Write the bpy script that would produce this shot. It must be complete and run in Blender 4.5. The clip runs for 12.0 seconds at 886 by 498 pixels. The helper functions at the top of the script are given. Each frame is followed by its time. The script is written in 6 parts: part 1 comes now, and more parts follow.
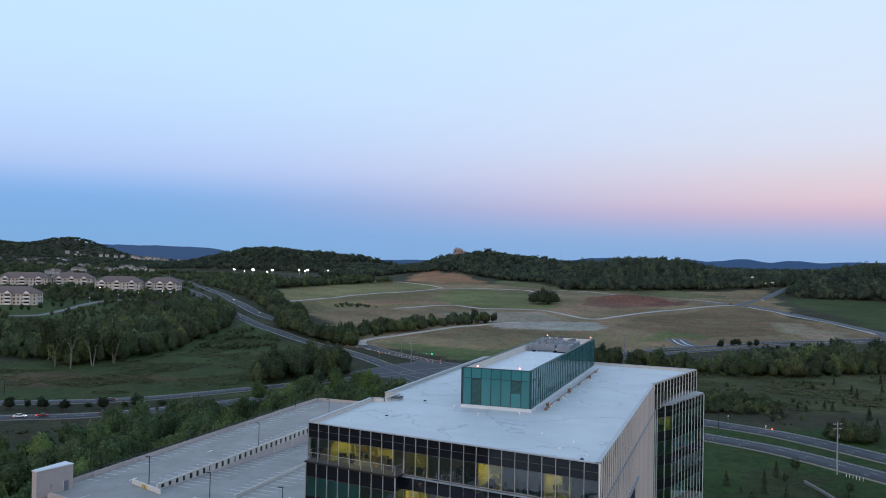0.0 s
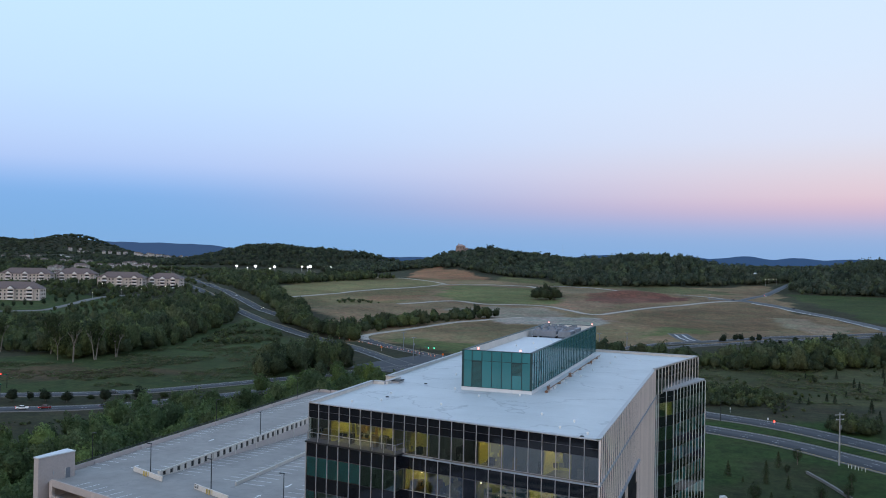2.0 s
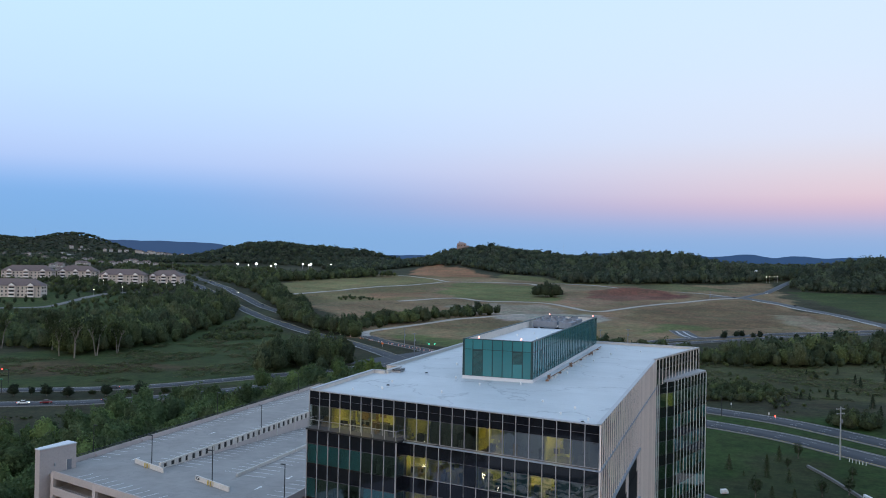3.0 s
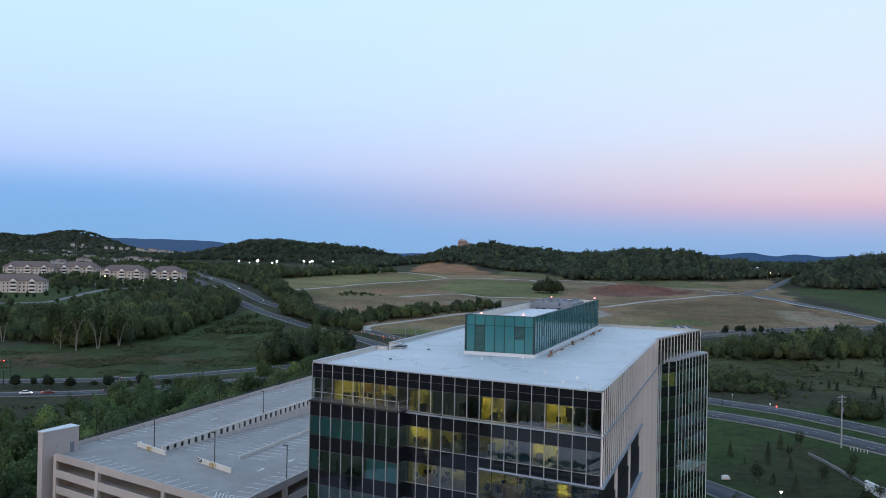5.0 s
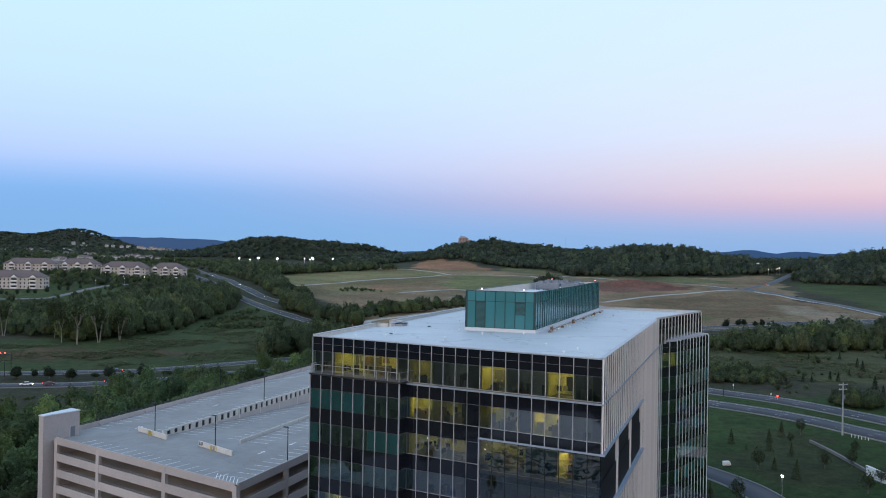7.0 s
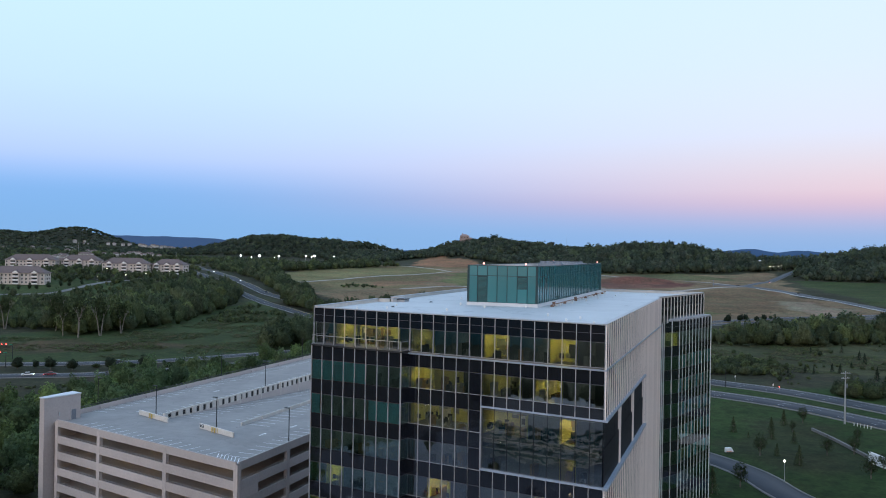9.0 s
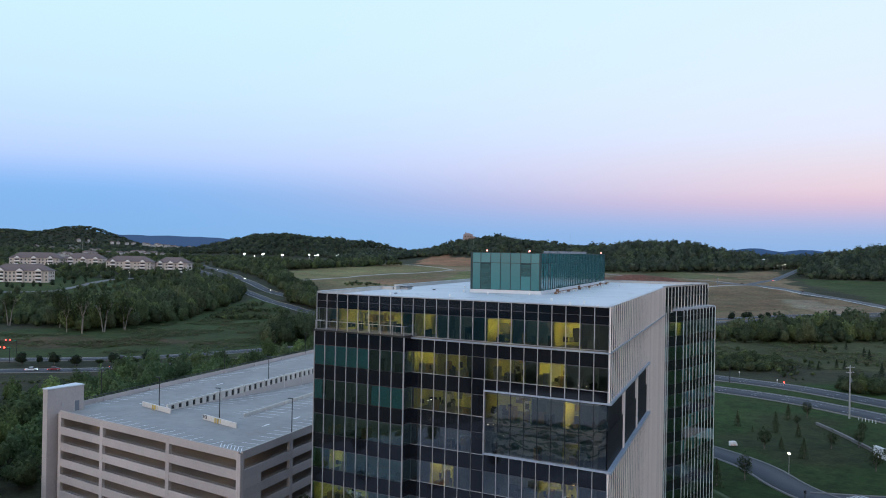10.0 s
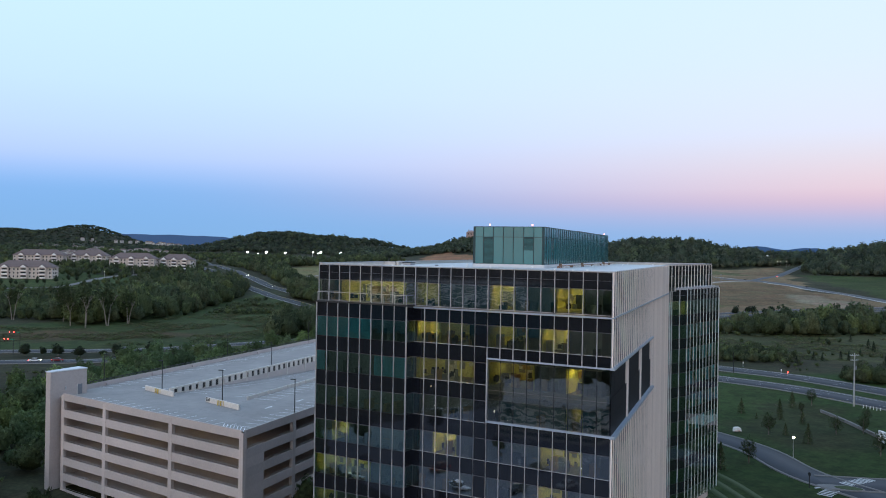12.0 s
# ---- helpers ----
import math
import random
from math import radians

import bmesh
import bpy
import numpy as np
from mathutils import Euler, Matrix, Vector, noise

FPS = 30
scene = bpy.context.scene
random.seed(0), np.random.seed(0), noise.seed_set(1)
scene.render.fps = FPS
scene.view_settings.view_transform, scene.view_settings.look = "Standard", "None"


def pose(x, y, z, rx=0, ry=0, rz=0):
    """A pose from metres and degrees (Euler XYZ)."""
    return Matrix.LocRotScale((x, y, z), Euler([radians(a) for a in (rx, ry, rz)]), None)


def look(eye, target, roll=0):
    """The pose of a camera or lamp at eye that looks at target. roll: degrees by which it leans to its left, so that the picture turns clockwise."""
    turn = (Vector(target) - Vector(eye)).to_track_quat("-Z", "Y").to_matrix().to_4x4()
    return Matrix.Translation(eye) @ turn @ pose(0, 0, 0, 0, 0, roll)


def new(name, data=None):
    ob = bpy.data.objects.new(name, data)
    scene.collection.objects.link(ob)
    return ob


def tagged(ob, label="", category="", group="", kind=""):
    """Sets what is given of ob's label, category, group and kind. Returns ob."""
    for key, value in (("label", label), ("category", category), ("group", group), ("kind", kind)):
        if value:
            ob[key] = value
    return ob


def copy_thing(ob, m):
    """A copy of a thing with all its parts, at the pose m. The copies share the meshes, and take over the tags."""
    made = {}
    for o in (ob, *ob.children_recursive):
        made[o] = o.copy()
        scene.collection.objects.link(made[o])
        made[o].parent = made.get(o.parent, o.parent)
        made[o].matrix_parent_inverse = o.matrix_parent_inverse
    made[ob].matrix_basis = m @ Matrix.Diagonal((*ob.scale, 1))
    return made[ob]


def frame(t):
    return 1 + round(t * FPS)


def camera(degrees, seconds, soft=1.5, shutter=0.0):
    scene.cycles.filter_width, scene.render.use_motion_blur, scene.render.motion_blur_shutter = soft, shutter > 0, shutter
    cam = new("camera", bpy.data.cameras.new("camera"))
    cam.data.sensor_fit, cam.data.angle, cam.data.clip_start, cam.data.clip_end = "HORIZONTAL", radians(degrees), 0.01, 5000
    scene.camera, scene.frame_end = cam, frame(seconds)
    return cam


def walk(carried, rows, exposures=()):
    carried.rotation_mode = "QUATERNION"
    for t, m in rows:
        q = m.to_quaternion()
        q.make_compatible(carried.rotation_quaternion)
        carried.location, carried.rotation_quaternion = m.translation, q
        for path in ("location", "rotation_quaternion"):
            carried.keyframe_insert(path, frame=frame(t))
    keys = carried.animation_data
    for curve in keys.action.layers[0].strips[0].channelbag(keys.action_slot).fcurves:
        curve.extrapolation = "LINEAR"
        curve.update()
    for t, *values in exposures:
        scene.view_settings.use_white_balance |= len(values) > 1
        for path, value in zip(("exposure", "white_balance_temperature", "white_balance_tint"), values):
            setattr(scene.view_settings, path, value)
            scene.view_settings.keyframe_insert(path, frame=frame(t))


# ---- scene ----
cam = camera(56.1, 12.0, soft=1.0)
PATH = [
    (0, (13.0, -85.847, 66.424), (12.333, -83.962, 66.449), 1.1),
    (0.5, (13.07, -85.824, 65.894), (12.401, -83.939, 65.919), 1.2),
    (1, (13.12, -85.719, 65.456), (12.45, -83.834, 65.478), 1.1),
    (1.5, (13.239, -85.679, 64.886), (12.567, -83.795, 64.906), 1.1),
    (2, (13.239, -85.592, 64.272), (12.566, -83.708, 64.291), 1.1),
    (2.5, (13.277, -85.568, 63.632), (12.602, -83.685, 63.648), 1.1),
    (3, (13.288, -85.589, 62.931), (12.613, -83.706, 62.946), 1.1),
    (5, (13.24, -85.833, 59.679), (12.563, -83.951, 59.691), 1.1),
    (5.5, (13.16, -85.824, 58.853), (12.483, -83.942, 58.866), 1.1),
    (6, (13.176, -85.863, 58.047), (12.5, -83.98, 58.059), 1.1),
    (6.5, (13.295, -85.797, 57.287), (12.618, -83.915, 57.297), 1.0),
    (8.5, (13.169, -85.324, 53.894), (12.488, -83.443, 53.901), 1.0),
    (9, (13.115, -85.255, 52.967), (12.434, -83.375, 52.974), 1.0),
    (9.5, (13.078, -84.924, 52.052), (12.393, -83.045, 52.058), 1.0),
    (10, (13.044, -84.886, 51.203), (12.355, -83.008, 51.209), 1.0),
    (10.5, (12.967, -84.778, 50.34), (12.273, -82.902, 50.345), 1.0),
    (11, (12.921, -84.777, 49.461), (12.226, -82.902, 49.465), 1.0),
    (11.5, (12.939, -84.752, 48.6), (12.244, -82.877, 48.604), 0.9),
    (12, (13.056, -84.513, 47.731), (12.36, -82.638, 47.735), 0.9),
]
walk(cam, [(t, look(eye, target, roll)) for t, eye, target, roll in PATH], exposures=[(0, 0.08), (2.5, 0.12), (5.5, 0.18), (8.5, 0.24), (12, 0.24)])

# ---- world and light ----
AX = radians(20.2)  # the valley's axis, along which the camera looks


def uv(x, y):
    """Place on the plan, as metres right of and along the valley's axis."""
    x, y = x - 13, y + 85
    return x * math.cos(AX) + y * math.sin(AX), -x * math.sin(AX) + y * math.cos(AX)


def xy(u, v):
    return 13 + u * math.cos(AX) - v * math.sin(AX), -85 + u * math.sin(AX) + v * math.cos(AX)


def dusk_world():
    w = bpy.data.worlds.new("dusk_sky")
    scene.world = w
    w.use_nodes = True
    nt = w.node_tree
    nt.nodes.clear()
    n = lambda kind: nt.nodes.new(kind)
    co = n("ShaderNodeTexCoord")
    sep = n("ShaderNodeSeparateXYZ")
    nt.links.new(co.outputs["Generated"], sep.inputs[0])

    def dot(vec):
        d = n("ShaderNodeVectorMath")
        d.operation = "DOT_PRODUCT"
        d.inputs[1].default_value = vec
        nt.links.new(co.outputs["Generated"], d.inputs[0])
        return d.outputs["Value"]

    def ramp(stops, fac):
        r = n("ShaderNodeValToRGB")
        r.color_ramp.interpolation = "B_SPLINE"
        e = r.color_ramp.elements
        while len(e) < len(stops):
            e.new(0.5)
        for el, (p, c) in zip(e, stops):
            el.position, el.color = p, (*c, 1)
        nt.links.new(fac, r.inputs[0])
        return r.outputs[0]

    def rng(value, a, b):
        m = n("ShaderNodeMapRange")
        m.interpolation_type = "SMOOTHSTEP"
        m.inputs[1].default_value, m.inputs[2].default_value = a, b
        nt.links.new(value, m.inputs[0])
        return m.outputs[0]

    def mix(f, a, b):
        m = n("ShaderNodeMix")
        m.data_type = "RGBA"
        nt.links.new(f, m.inputs[0])
        nt.links.new(a, m.inputs[6])
        nt.links.new(b, m.inputs[7])
        return m.outputs[2]

    up = n("ShaderNodeMapRange")
    up.inputs[1].default_value, up.inputs[2].default_value = 0.0, 0.6
    nt.links.new(sep.outputs[2], up.inputs[0])
    up = up.outputs[0]
    cool = ramp(SKY_COOL, up)
    pink = ramp(SKY_PINK, up)
    glow = ramp(SKY_GLOW, up)
    right = rng(dot((math.cos(AX), math.sin(AX), 0)), -0.40, 0.62)
    behind = rng(dot((math.sin(AX), -math.cos(AX), 0)), -0.2, 0.9)
    col = mix(behind, mix(right, cool, pink), glow)
    bg = n("ShaderNodeBackground")
    nt.links.new(col, bg.inputs[0])
    bg.inputs[1].default_value = 1.0
    out = n("ShaderNodeOutputWorld")
    nt.links.new(bg.outputs[0], out.inputs[0])


# Twilight opposite the sunset: the earth's shadow at the horizon, the pink belt above it
SKY_COOL = [(0.0, (0.20, 0.39, 0.68)), (0.04, (0.19, 0.395, 0.71)), (0.10, (0.195, 0.41, 0.76)), (0.13, (0.26, 0.46, 0.82)), (0.168, (0.42, 0.565, 0.89)), (0.22, (0.455, 0.63, 0.93)), (0.30, (0.50, 0.71, 0.98)), (0.45, (0.53, 0.77, 0.98)), (0.65, (0.52, 0.76, 0.98)), (1.0, (0.36, 0.60, 1.0))]
SKY_PINK = [(0.0, (0.23, 0.39, 0.68)), (0.04, (0.26, 0.41, 0.68)), (0.07, (0.42, 0.43, 0.65)), (0.097, (0.62, 0.455, 0.58)), (0.125, (0.735, 0.555, 0.615)), (0.183, (0.69, 0.655, 0.73)), (0.235, (0.67, 0.725, 0.87)), (0.36, (0.64, 0.76, 0.94)), (0.65, (0.58, 0.79, 0.96)), (1.0, (0.36, 0.60, 1.0))]
SKY_GLOW = [(0.0, (0.80, 0.54, 0.42)), (0.12, (1.0, 0.76, 0.64)), (0.30, (1.0, 0.92, 0.88)), (0.60, (0.74, 0.86, 0.99)), (1.0, (0.36, 0.60, 1.0))]
SKY_COOL = [(p, (r * 1.03, g, b * 0.99)) for p, (r, g, b) in SKY_COOL]
SKY_PINK = [(p, (r * 1.02, g, b * 0.99)) for p, (r, g, b) in SKY_PINK]
dusk_world()

sun = new("afterglow", bpy.data.lights.new("afterglow", "SUN"))
sun.data.energy, sun.data.angle, sun.data.color = 0.80, radians(60), (1.0, 0.86, 0.74)
sun.matrix_world = look((-60, -160, 45), (0, 0, 0))


# ---- materials ----
def material(name, colour, rough=0.7, metal=0.0, vary=0.12, scale=1.0, grain=0.25, bump=0.0, tint=False, piece=False, spec=0.4, rough_detail=4):
    """A surface with slow stains and fine grain, in world metres. tint: takes its colour from the mesh's own attribute."""
    m = bpy.data.materials.new(name)
    m.use_nodes = True
    nt = m.node_tree
    b = nt.nodes["Principled BSDF"]
    b.inputs["Roughness"].default_value = rough
    b.inputs["Metallic"].default_value = metal
    b.inputs["Specular IOR Level"].default_value = spec
    geo = nt.nodes.new("ShaderNodeNewGeometry")
    slow = nt.nodes.new("ShaderNodeTexNoise")
    slow.inputs["Scale"].default_value, slow.inputs["Detail"].default_value, slow.inputs["Roughness"].default_value = 0.12 * scale, rough_detail, 0.68
    fine = nt.nodes.new("ShaderNodeTexNoise")
    fine.inputs["Scale"].default_value, fine.inputs["Detail"].default_value = 2.6 * scale, 5
    nt.links.new(geo.outputs["Position"], slow.inputs["Vector"])
    nt.links.new(geo.outputs["Position"], fine.inputs["Vector"])

    def maths(op, a, c):
        q = nt.nodes.new("ShaderNodeMath")
        q.operation = op
        for i, s in enumerate((a, c)):
            if isinstance(s, (int, float)):
                q.inputs[i].default_value = s
            else:
                nt.links.new(s, q.inputs[i])
        return q.outputs[0]

    k = maths("ADD", maths("MULTIPLY", maths("SUBTRACT", slow.outputs[0], 0.5), vary * 4), maths("MULTIPLY", maths("SUBTRACT", fine.outputs[0], 0.5), grain * 2))
    if piece:
        info = nt.nodes.new("ShaderNodeObjectInfo")
        k = maths("ADD", k, maths("MULTIPLY", maths("SUBTRACT", info.outputs["Random"], 0.5), 0.17))
    k = maths("ADD", k, 1.0)
    mul = nt.nodes.new("ShaderNodeVectorMath")
    mul.operation = "SCALE"
    nt.links.new(k, mul.inputs["Scale"])
    if tint:
        at = nt.nodes.new("ShaderNodeAttribute")
        at.attribute_name = "tint"
        nt.links.new(at.outputs["Color"], mul.inputs[0])
    else:
        mul.inputs[0].default_value = colour
    nt.links.new(mul.outputs[0], b.inputs["Base Color"])
    if bump:
        bp = nt.nodes.new("ShaderNodeBump")
        bp.inputs["Strength"].default_value, bp.inputs["Distance"].default_value = bump, 0.05
        nt.links.new(fine.outputs[0], bp.inputs["Height"])
        nt.links.new(bp.outputs[0], b.inputs["Normal"])
    return m


def glowing(name, colour, strength):
    m = bpy.data.materials.new(name)
    m.use_nodes = True
    b = m.node_tree.nodes["Principled BSDF"]
    b.inputs["Base Color"].default_value = (*colour, 1)
    b.inputs["Emission Color"].default_value = (*colour, 1)
    b.inputs["Emission Strength"].default_value = strength
    return m


def glass(name, through_colour, mirror=1.45, wave=0.0, mirror_colour=(0.9, 0.95, 1.0)):
    """Thin coated glass: lets the tinted view through, and mirrors more the flatter it is seen. wave: how much the sheet is bowed."""
    m = bpy.data.materials.new(name)
    m.use_nodes = True
    nt = m.node_tree
    nt.nodes.clear()
    tr = nt.nodes.new("ShaderNodeBsdfTransparent")
    tr.inputs[0].default_value = (*through_colour, 1)
    gl = nt.nodes.new("ShaderNodeBsdfGlossy")
    gl.inputs["Color"].default_value = (*mirror_colour, 1)
    gl.inputs["Roughness"].default_value = 0.015
    fr = nt.nodes.new("ShaderNodeFresnel")
    fr.inputs["IOR"].default_value = mirror
    mx = nt.nodes.new("ShaderNodeMixShader")
    nt.links.new(fr.outputs[0], mx.inputs[0])
    nt.links.new(tr.outputs[0], mx.inputs[1])
    nt.links.new(gl.outputs[0], mx.inputs[2])
    if wave:
        geo = nt.nodes.new("ShaderNodeNewGeometry")
        ns = nt.nodes.new("ShaderNodeTexNoise")
        ns.inputs["Scale"].default_value, ns.inputs["Detail"].default_value = 0.8, 1
        nt.links.new(geo.outputs["Position"], ns.inputs["Vector"])
        bp = nt.nodes.new("ShaderNodeBump")
        bp.inputs["Strength"].default_value, bp.inputs["Distance"].default_value = wave, 0.05
        nt.links.new(ns.outputs[0], bp.inputs["Height"])
        nt.links.new(bp.outputs[0], gl.inputs["Normal"])
        nt.links.new(bp.outputs[0], fr.inputs["Normal"])
    out = nt.nodes.new("ShaderNodeOutputMaterial")
    nt.links.new(mx.outputs[0], out.inputs[0])
    return m


GROUND = material("ground_cover", (0, 0, 0), 0.95, vary=0.30, grain=0.30, scale=0.35, rough_detail=13, bump=0.4, tint=True, spec=0.1)
LEAVES = material("foliage", (0, 0, 0), 0.8, vary=0.16, grain=0.85, scale=0.5, bump=0.5, tint=True, spec=0.2)
for q in LEAVES.node_tree.nodes:
    if q.bl_idname == "ShaderNodeBump":
        q.inputs["Distance"].default_value = 0.4


def translucent(m, share):
    """Leaves pass part of the light on."""
    nt = m.node_tree
    b = nt.nodes["Principled BSDF"]
    tl = nt.nodes.new("ShaderNodeBsdfTranslucent")
    nt.links.new(b.inputs["Base Color"].links[0].from_socket, tl.inputs["Color"])
    mx = nt.nodes.new("ShaderNodeMixShader")
    mx.inputs[0].default_value = share
    nt.links.new(b.outputs[0], mx.inputs[1])
    nt.links.new(tl.outputs[0], mx.inputs[2])
    nt.links.new(mx.outputs[0], nt.nodes["Material Output"].inputs[0])


translucent(LEAVES, 0.42)


def meadow_hue(m):
    """Adds tufted grain and drifts of dry and green growth to the ground's own colours."""
    nt = m.node_tree
    b = nt.nodes["Principled BSDF"]
    base = b.inputs["Base Color"].links[0].from_socket
    geo = nt.nodes.new("ShaderNodeNewGeometry")
    for scale, detail, a, c in ((0.055, 7, (1.15, 0.98, 0.96), (0.86, 1.02, 0.92)), (0.30, 6, (0.68, 0.70, 0.72), (1.30, 1.28, 1.24)), (1.1, 3, (0.80, 0.82, 0.82), (1.18, 1.17, 1.15))):
        ns = nt.nodes.new("ShaderNodeTexNoise")
        ns.inputs["Scale"].default_value, ns.inputs["Detail"].default_value, ns.inputs["Roughness"].default_value = scale, detail, 0.62
        nt.links.new(geo.outputs["Position"], ns.inputs["Vector"])
        r = nt.nodes.new("ShaderNodeValToRGB")
        r.color_ramp.elements[0].position, r.color_ramp.elements[0].color = 0.34, (*a, 1)
        r.color_ramp.elements[1].position, r.color_ramp.elements[1].color = 0.66, (*c, 1)
        nt.links.new(ns.outputs[0], r.inputs[0])
        x = nt.nodes.new("ShaderNodeMix")
        x.data_type, x.blend_type = "RGBA", "MULTIPLY"
        x.inputs[0].default_value = 1.0
        nt.links.new(base, x.inputs[6])
        nt.links.new(r.outputs[0], x.inputs[7])
        base = x.outputs[2]
    nt.links.new(base, b.inputs["Base Color"])


meadow_hue(GROUND)
BARK = material("bark", (0.13, 0.11, 0.09), 0.9, vary=0.2)
PALE_BARK = material("pale_bark", (0.20, 0.18, 0.15), 0.9, vary=0.2)
ASPHALT = material("asphalt", (0.043, 0.046, 0.053), 0.85, vary=0.10, grain=0.18)
NEW_ASPHALT = material("dark_asphalt", (0.075, 0.08, 0.088), 0.85, vary=0.10, grain=0.18)
KERB = material("kerb_concrete", (0.165, 0.158, 0.15), 0.9, vary=0.10)
PALE_ROAD = material("dusty_road", (0.38, 0.33, 0.28), 0.9, vary=0.18, grain=0.3, scale=0.4)
PAINT = material("road_paint", (0.46, 0.46, 0.45), 0.7, vary=0.12, grain=0.35)
PAINT_YELLOW = material("yellow_road_paint", (0.55, 0.38, 0.06), 0.7, vary=0.12, grain=0.35)
MEMBRANE = material("roof_membrane", (0.60, 0.61, 0.62), 0.55, vary=0.05, grain=0.06, scale=1.4)
COPING = material("coping_metal", (0.40, 0.40, 0.41), 0.45, metal=0.3)
FIN = material("fin_metal", (0.87, 0.78, 0.72), 0.5, vary=0.05, grain=0.08, piece=True)
RAIL_DARK = material("dark_rail_metal", (0.11, 0.11, 0.125), 0.4, vary=0.04, grain=0.05, metal=0.3)
WING_FIN = material("wing_fin_metal", (0.74, 0.76, 0.75), 0.45, vary=0.04, grain=0.05, metal=0.2)
MULLION = material("mullion_metal", (0.42, 0.42, 0.43), 0.4, vary=0.04, grain=0.05, metal=0.3)
LEDGE = material("ledge_metal", (0.36, 0.42, 0.50), 0.4, metal=0.4)
CONCRETE = material("precast_concrete", (0.455, 0.398, 0.375), 0.85, vary=0.10, grain=0.12, bump=0.15, piece=True)
WHITE_WALL = material("pale_wall", (0.58, 0.54, 0.49), 0.8, vary=0.08)
TEAL_PANEL = material("teal_glass_panel", (0.042, 0.172, 0.182), 0.12, vary=0.06, grain=0.04, spec=0.4, piece=True)
TEAL_JOINT = material("teal_joint", (0.008, 0.04, 0.045), 0.5)
LOUVRE = material("louvre_metal", (0.03, 0.11, 0.115), 0.5, metal=0.4)
SIDE_GLASS = material("side_glass", (0.012, 0.013, 0.017), 0.5, vary=0.05, grain=0.05, spec=0.06)
LOT = material("car_park_asphalt", (0.145, 0.150, 0.168), 0.9, vary=0.12, grain=0.2)
SPANDREL = material("spandrel_glass", (0.008, 0.009, 0.013), 0.04, vary=0.05, grain=0.05, spec=0.7)
SPANDREL.node_tree.nodes["Principled BSDF"].inputs["IOR"].default_value = 1.55
BLACK = material("black_metal", (0.012, 0.013, 0.015), 0.5, vary=0.05)
STEEL = material("galvanised_steel", (0.45, 0.46, 0.47), 0.45, metal=0.7)
CLEAR = bpy.data.materials.new("clear_face")
CLEAR.use_nodes = True
CLEAR.node_tree.nodes.clear()
CLEAR.node_tree.links.new(CLEAR.node_tree.nodes.new("ShaderNodeBsdfTransparent").outputs[0], CLEAR.node_tree.nodes.new("ShaderNodeOutputMaterial").inputs[0])
GLASS = glass("vision_glass", (0.66, 0.74, 0.66), 3.1, wave=0.11)
GLASS_TEAL = glass("teal_vision_glass", (0.48, 0.63, 0.60), 3.1, wave=0.11, mirror_colour=(0.72, 0.95, 0.93))
SLAB = material("office_slab", (0.22, 0.21, 0.20), 0.9)
# bright and dark office walls: the rooms' lighting is partly painted into them
LIT_ROOM = material("lit_office_wall", (0.58, 0.53, 0.20), 0.9, vary=0.08)
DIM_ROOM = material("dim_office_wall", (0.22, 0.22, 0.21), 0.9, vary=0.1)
BLIND = material("teal_blind", (0.19, 0.62, 0.80), 0.8, vary=0.03, grain=0.04)
ROOF_BROWN = material("shingle_roof", (0.155, 0.115, 0.105), 0.9, vary=0.08, grain=0.2)
SIDING = material("cream_siding", (0.54, 0.475, 0.43), 0.8, vary=0.05)
HOUSE_WALL = material("grey_house_siding", (0.40, 0.375, 0.35), 0.85, vary=0.08)
ROOM_WOOD = material("office_wood", (0.30, 0.19, 0.09), 0.6, vary=0.15)
LAMP = glowing("office_lamp", (1.0, 0.84, 0.25), 16.0)
# faint fill glow for rooms whose lamps are off
ROOM_FILL = glowing("dim_room_fill", (0.72, 0.94, 1.0), 0.80)
LAMP_DIM = glowing("office_lamp_dim", (1.0, 0.87, 0.36), 8.5)
GARAGE_LAMP = glowing("garage_lamp", (1.0, 0.72, 0.30), 5.0)
BEACON = glowing("beacon_lamp", (1.0, 0.36, 0.30), 2.6)
WHITE_LAMP = glowing("white_lamp", (1.0, 0.93, 0.95), 22.0)
WARM_LAMP = glowing("warm_lamp", (1.0, 0.85, 0.55), 14.0)
RED_LAMP = glowing("red_lamp", (1.0, 0.06, 0.04), 9.0)
GREEN_LAMP = glowing("green_lamp", (0.1, 1.0, 0.55), 5.0)
GLASS_CLEAR = glass("corner_glass", (0.55, 0.60, 0.52), 2.5, wave=0.14)
PLASTIC_WHITE = material("white_plastic", (0.75, 0.74, 0.72), 0.5, vary=0.05)
STEEL_DULL = material("dull_steel", (0.19, 0.21, 0.24), 0.5, metal=0.3, vary=0.1)
RUST = material("rusty_steel", (0.26, 0.15, 0.10), 0.8, vary=0.25)
BOLLARD = material("yellow_paint", (0.50, 0.36, 0.08), 0.6, vary=0.15)
STAIN = material("rust_stain", (0.46, 0.38, 0.22), 0.9, vary=0.3)
PAINT_DECK = material("worn_white_paint", (0.72, 0.71, 0.69), 0.8, vary=0.15, grain=0.4)
BRICK = material("brown_brick", (0.30, 0.225, 0.205), 0.85, vary=0.12)
ORANGE = material("orange_plastic", (0.60, 0.13, 0.02), 0.6, vary=0.05)
SIGN_GREEN = material("green_sign", (0.02, 0.22, 0.12), 0.5, vary=0.05)
RED_PAINT = material("red_car_paint", (0.20, 0.02, 0.02), 0.25, vary=0.03)
GREY_PAINT = material("grey_car_paint", (0.06, 0.065, 0.075), 0.25, vary=0.03)
GRASS = material("mown_grass", (0.036, 0.057, 0.016), 0.95, vary=0.1, grain=0.4)
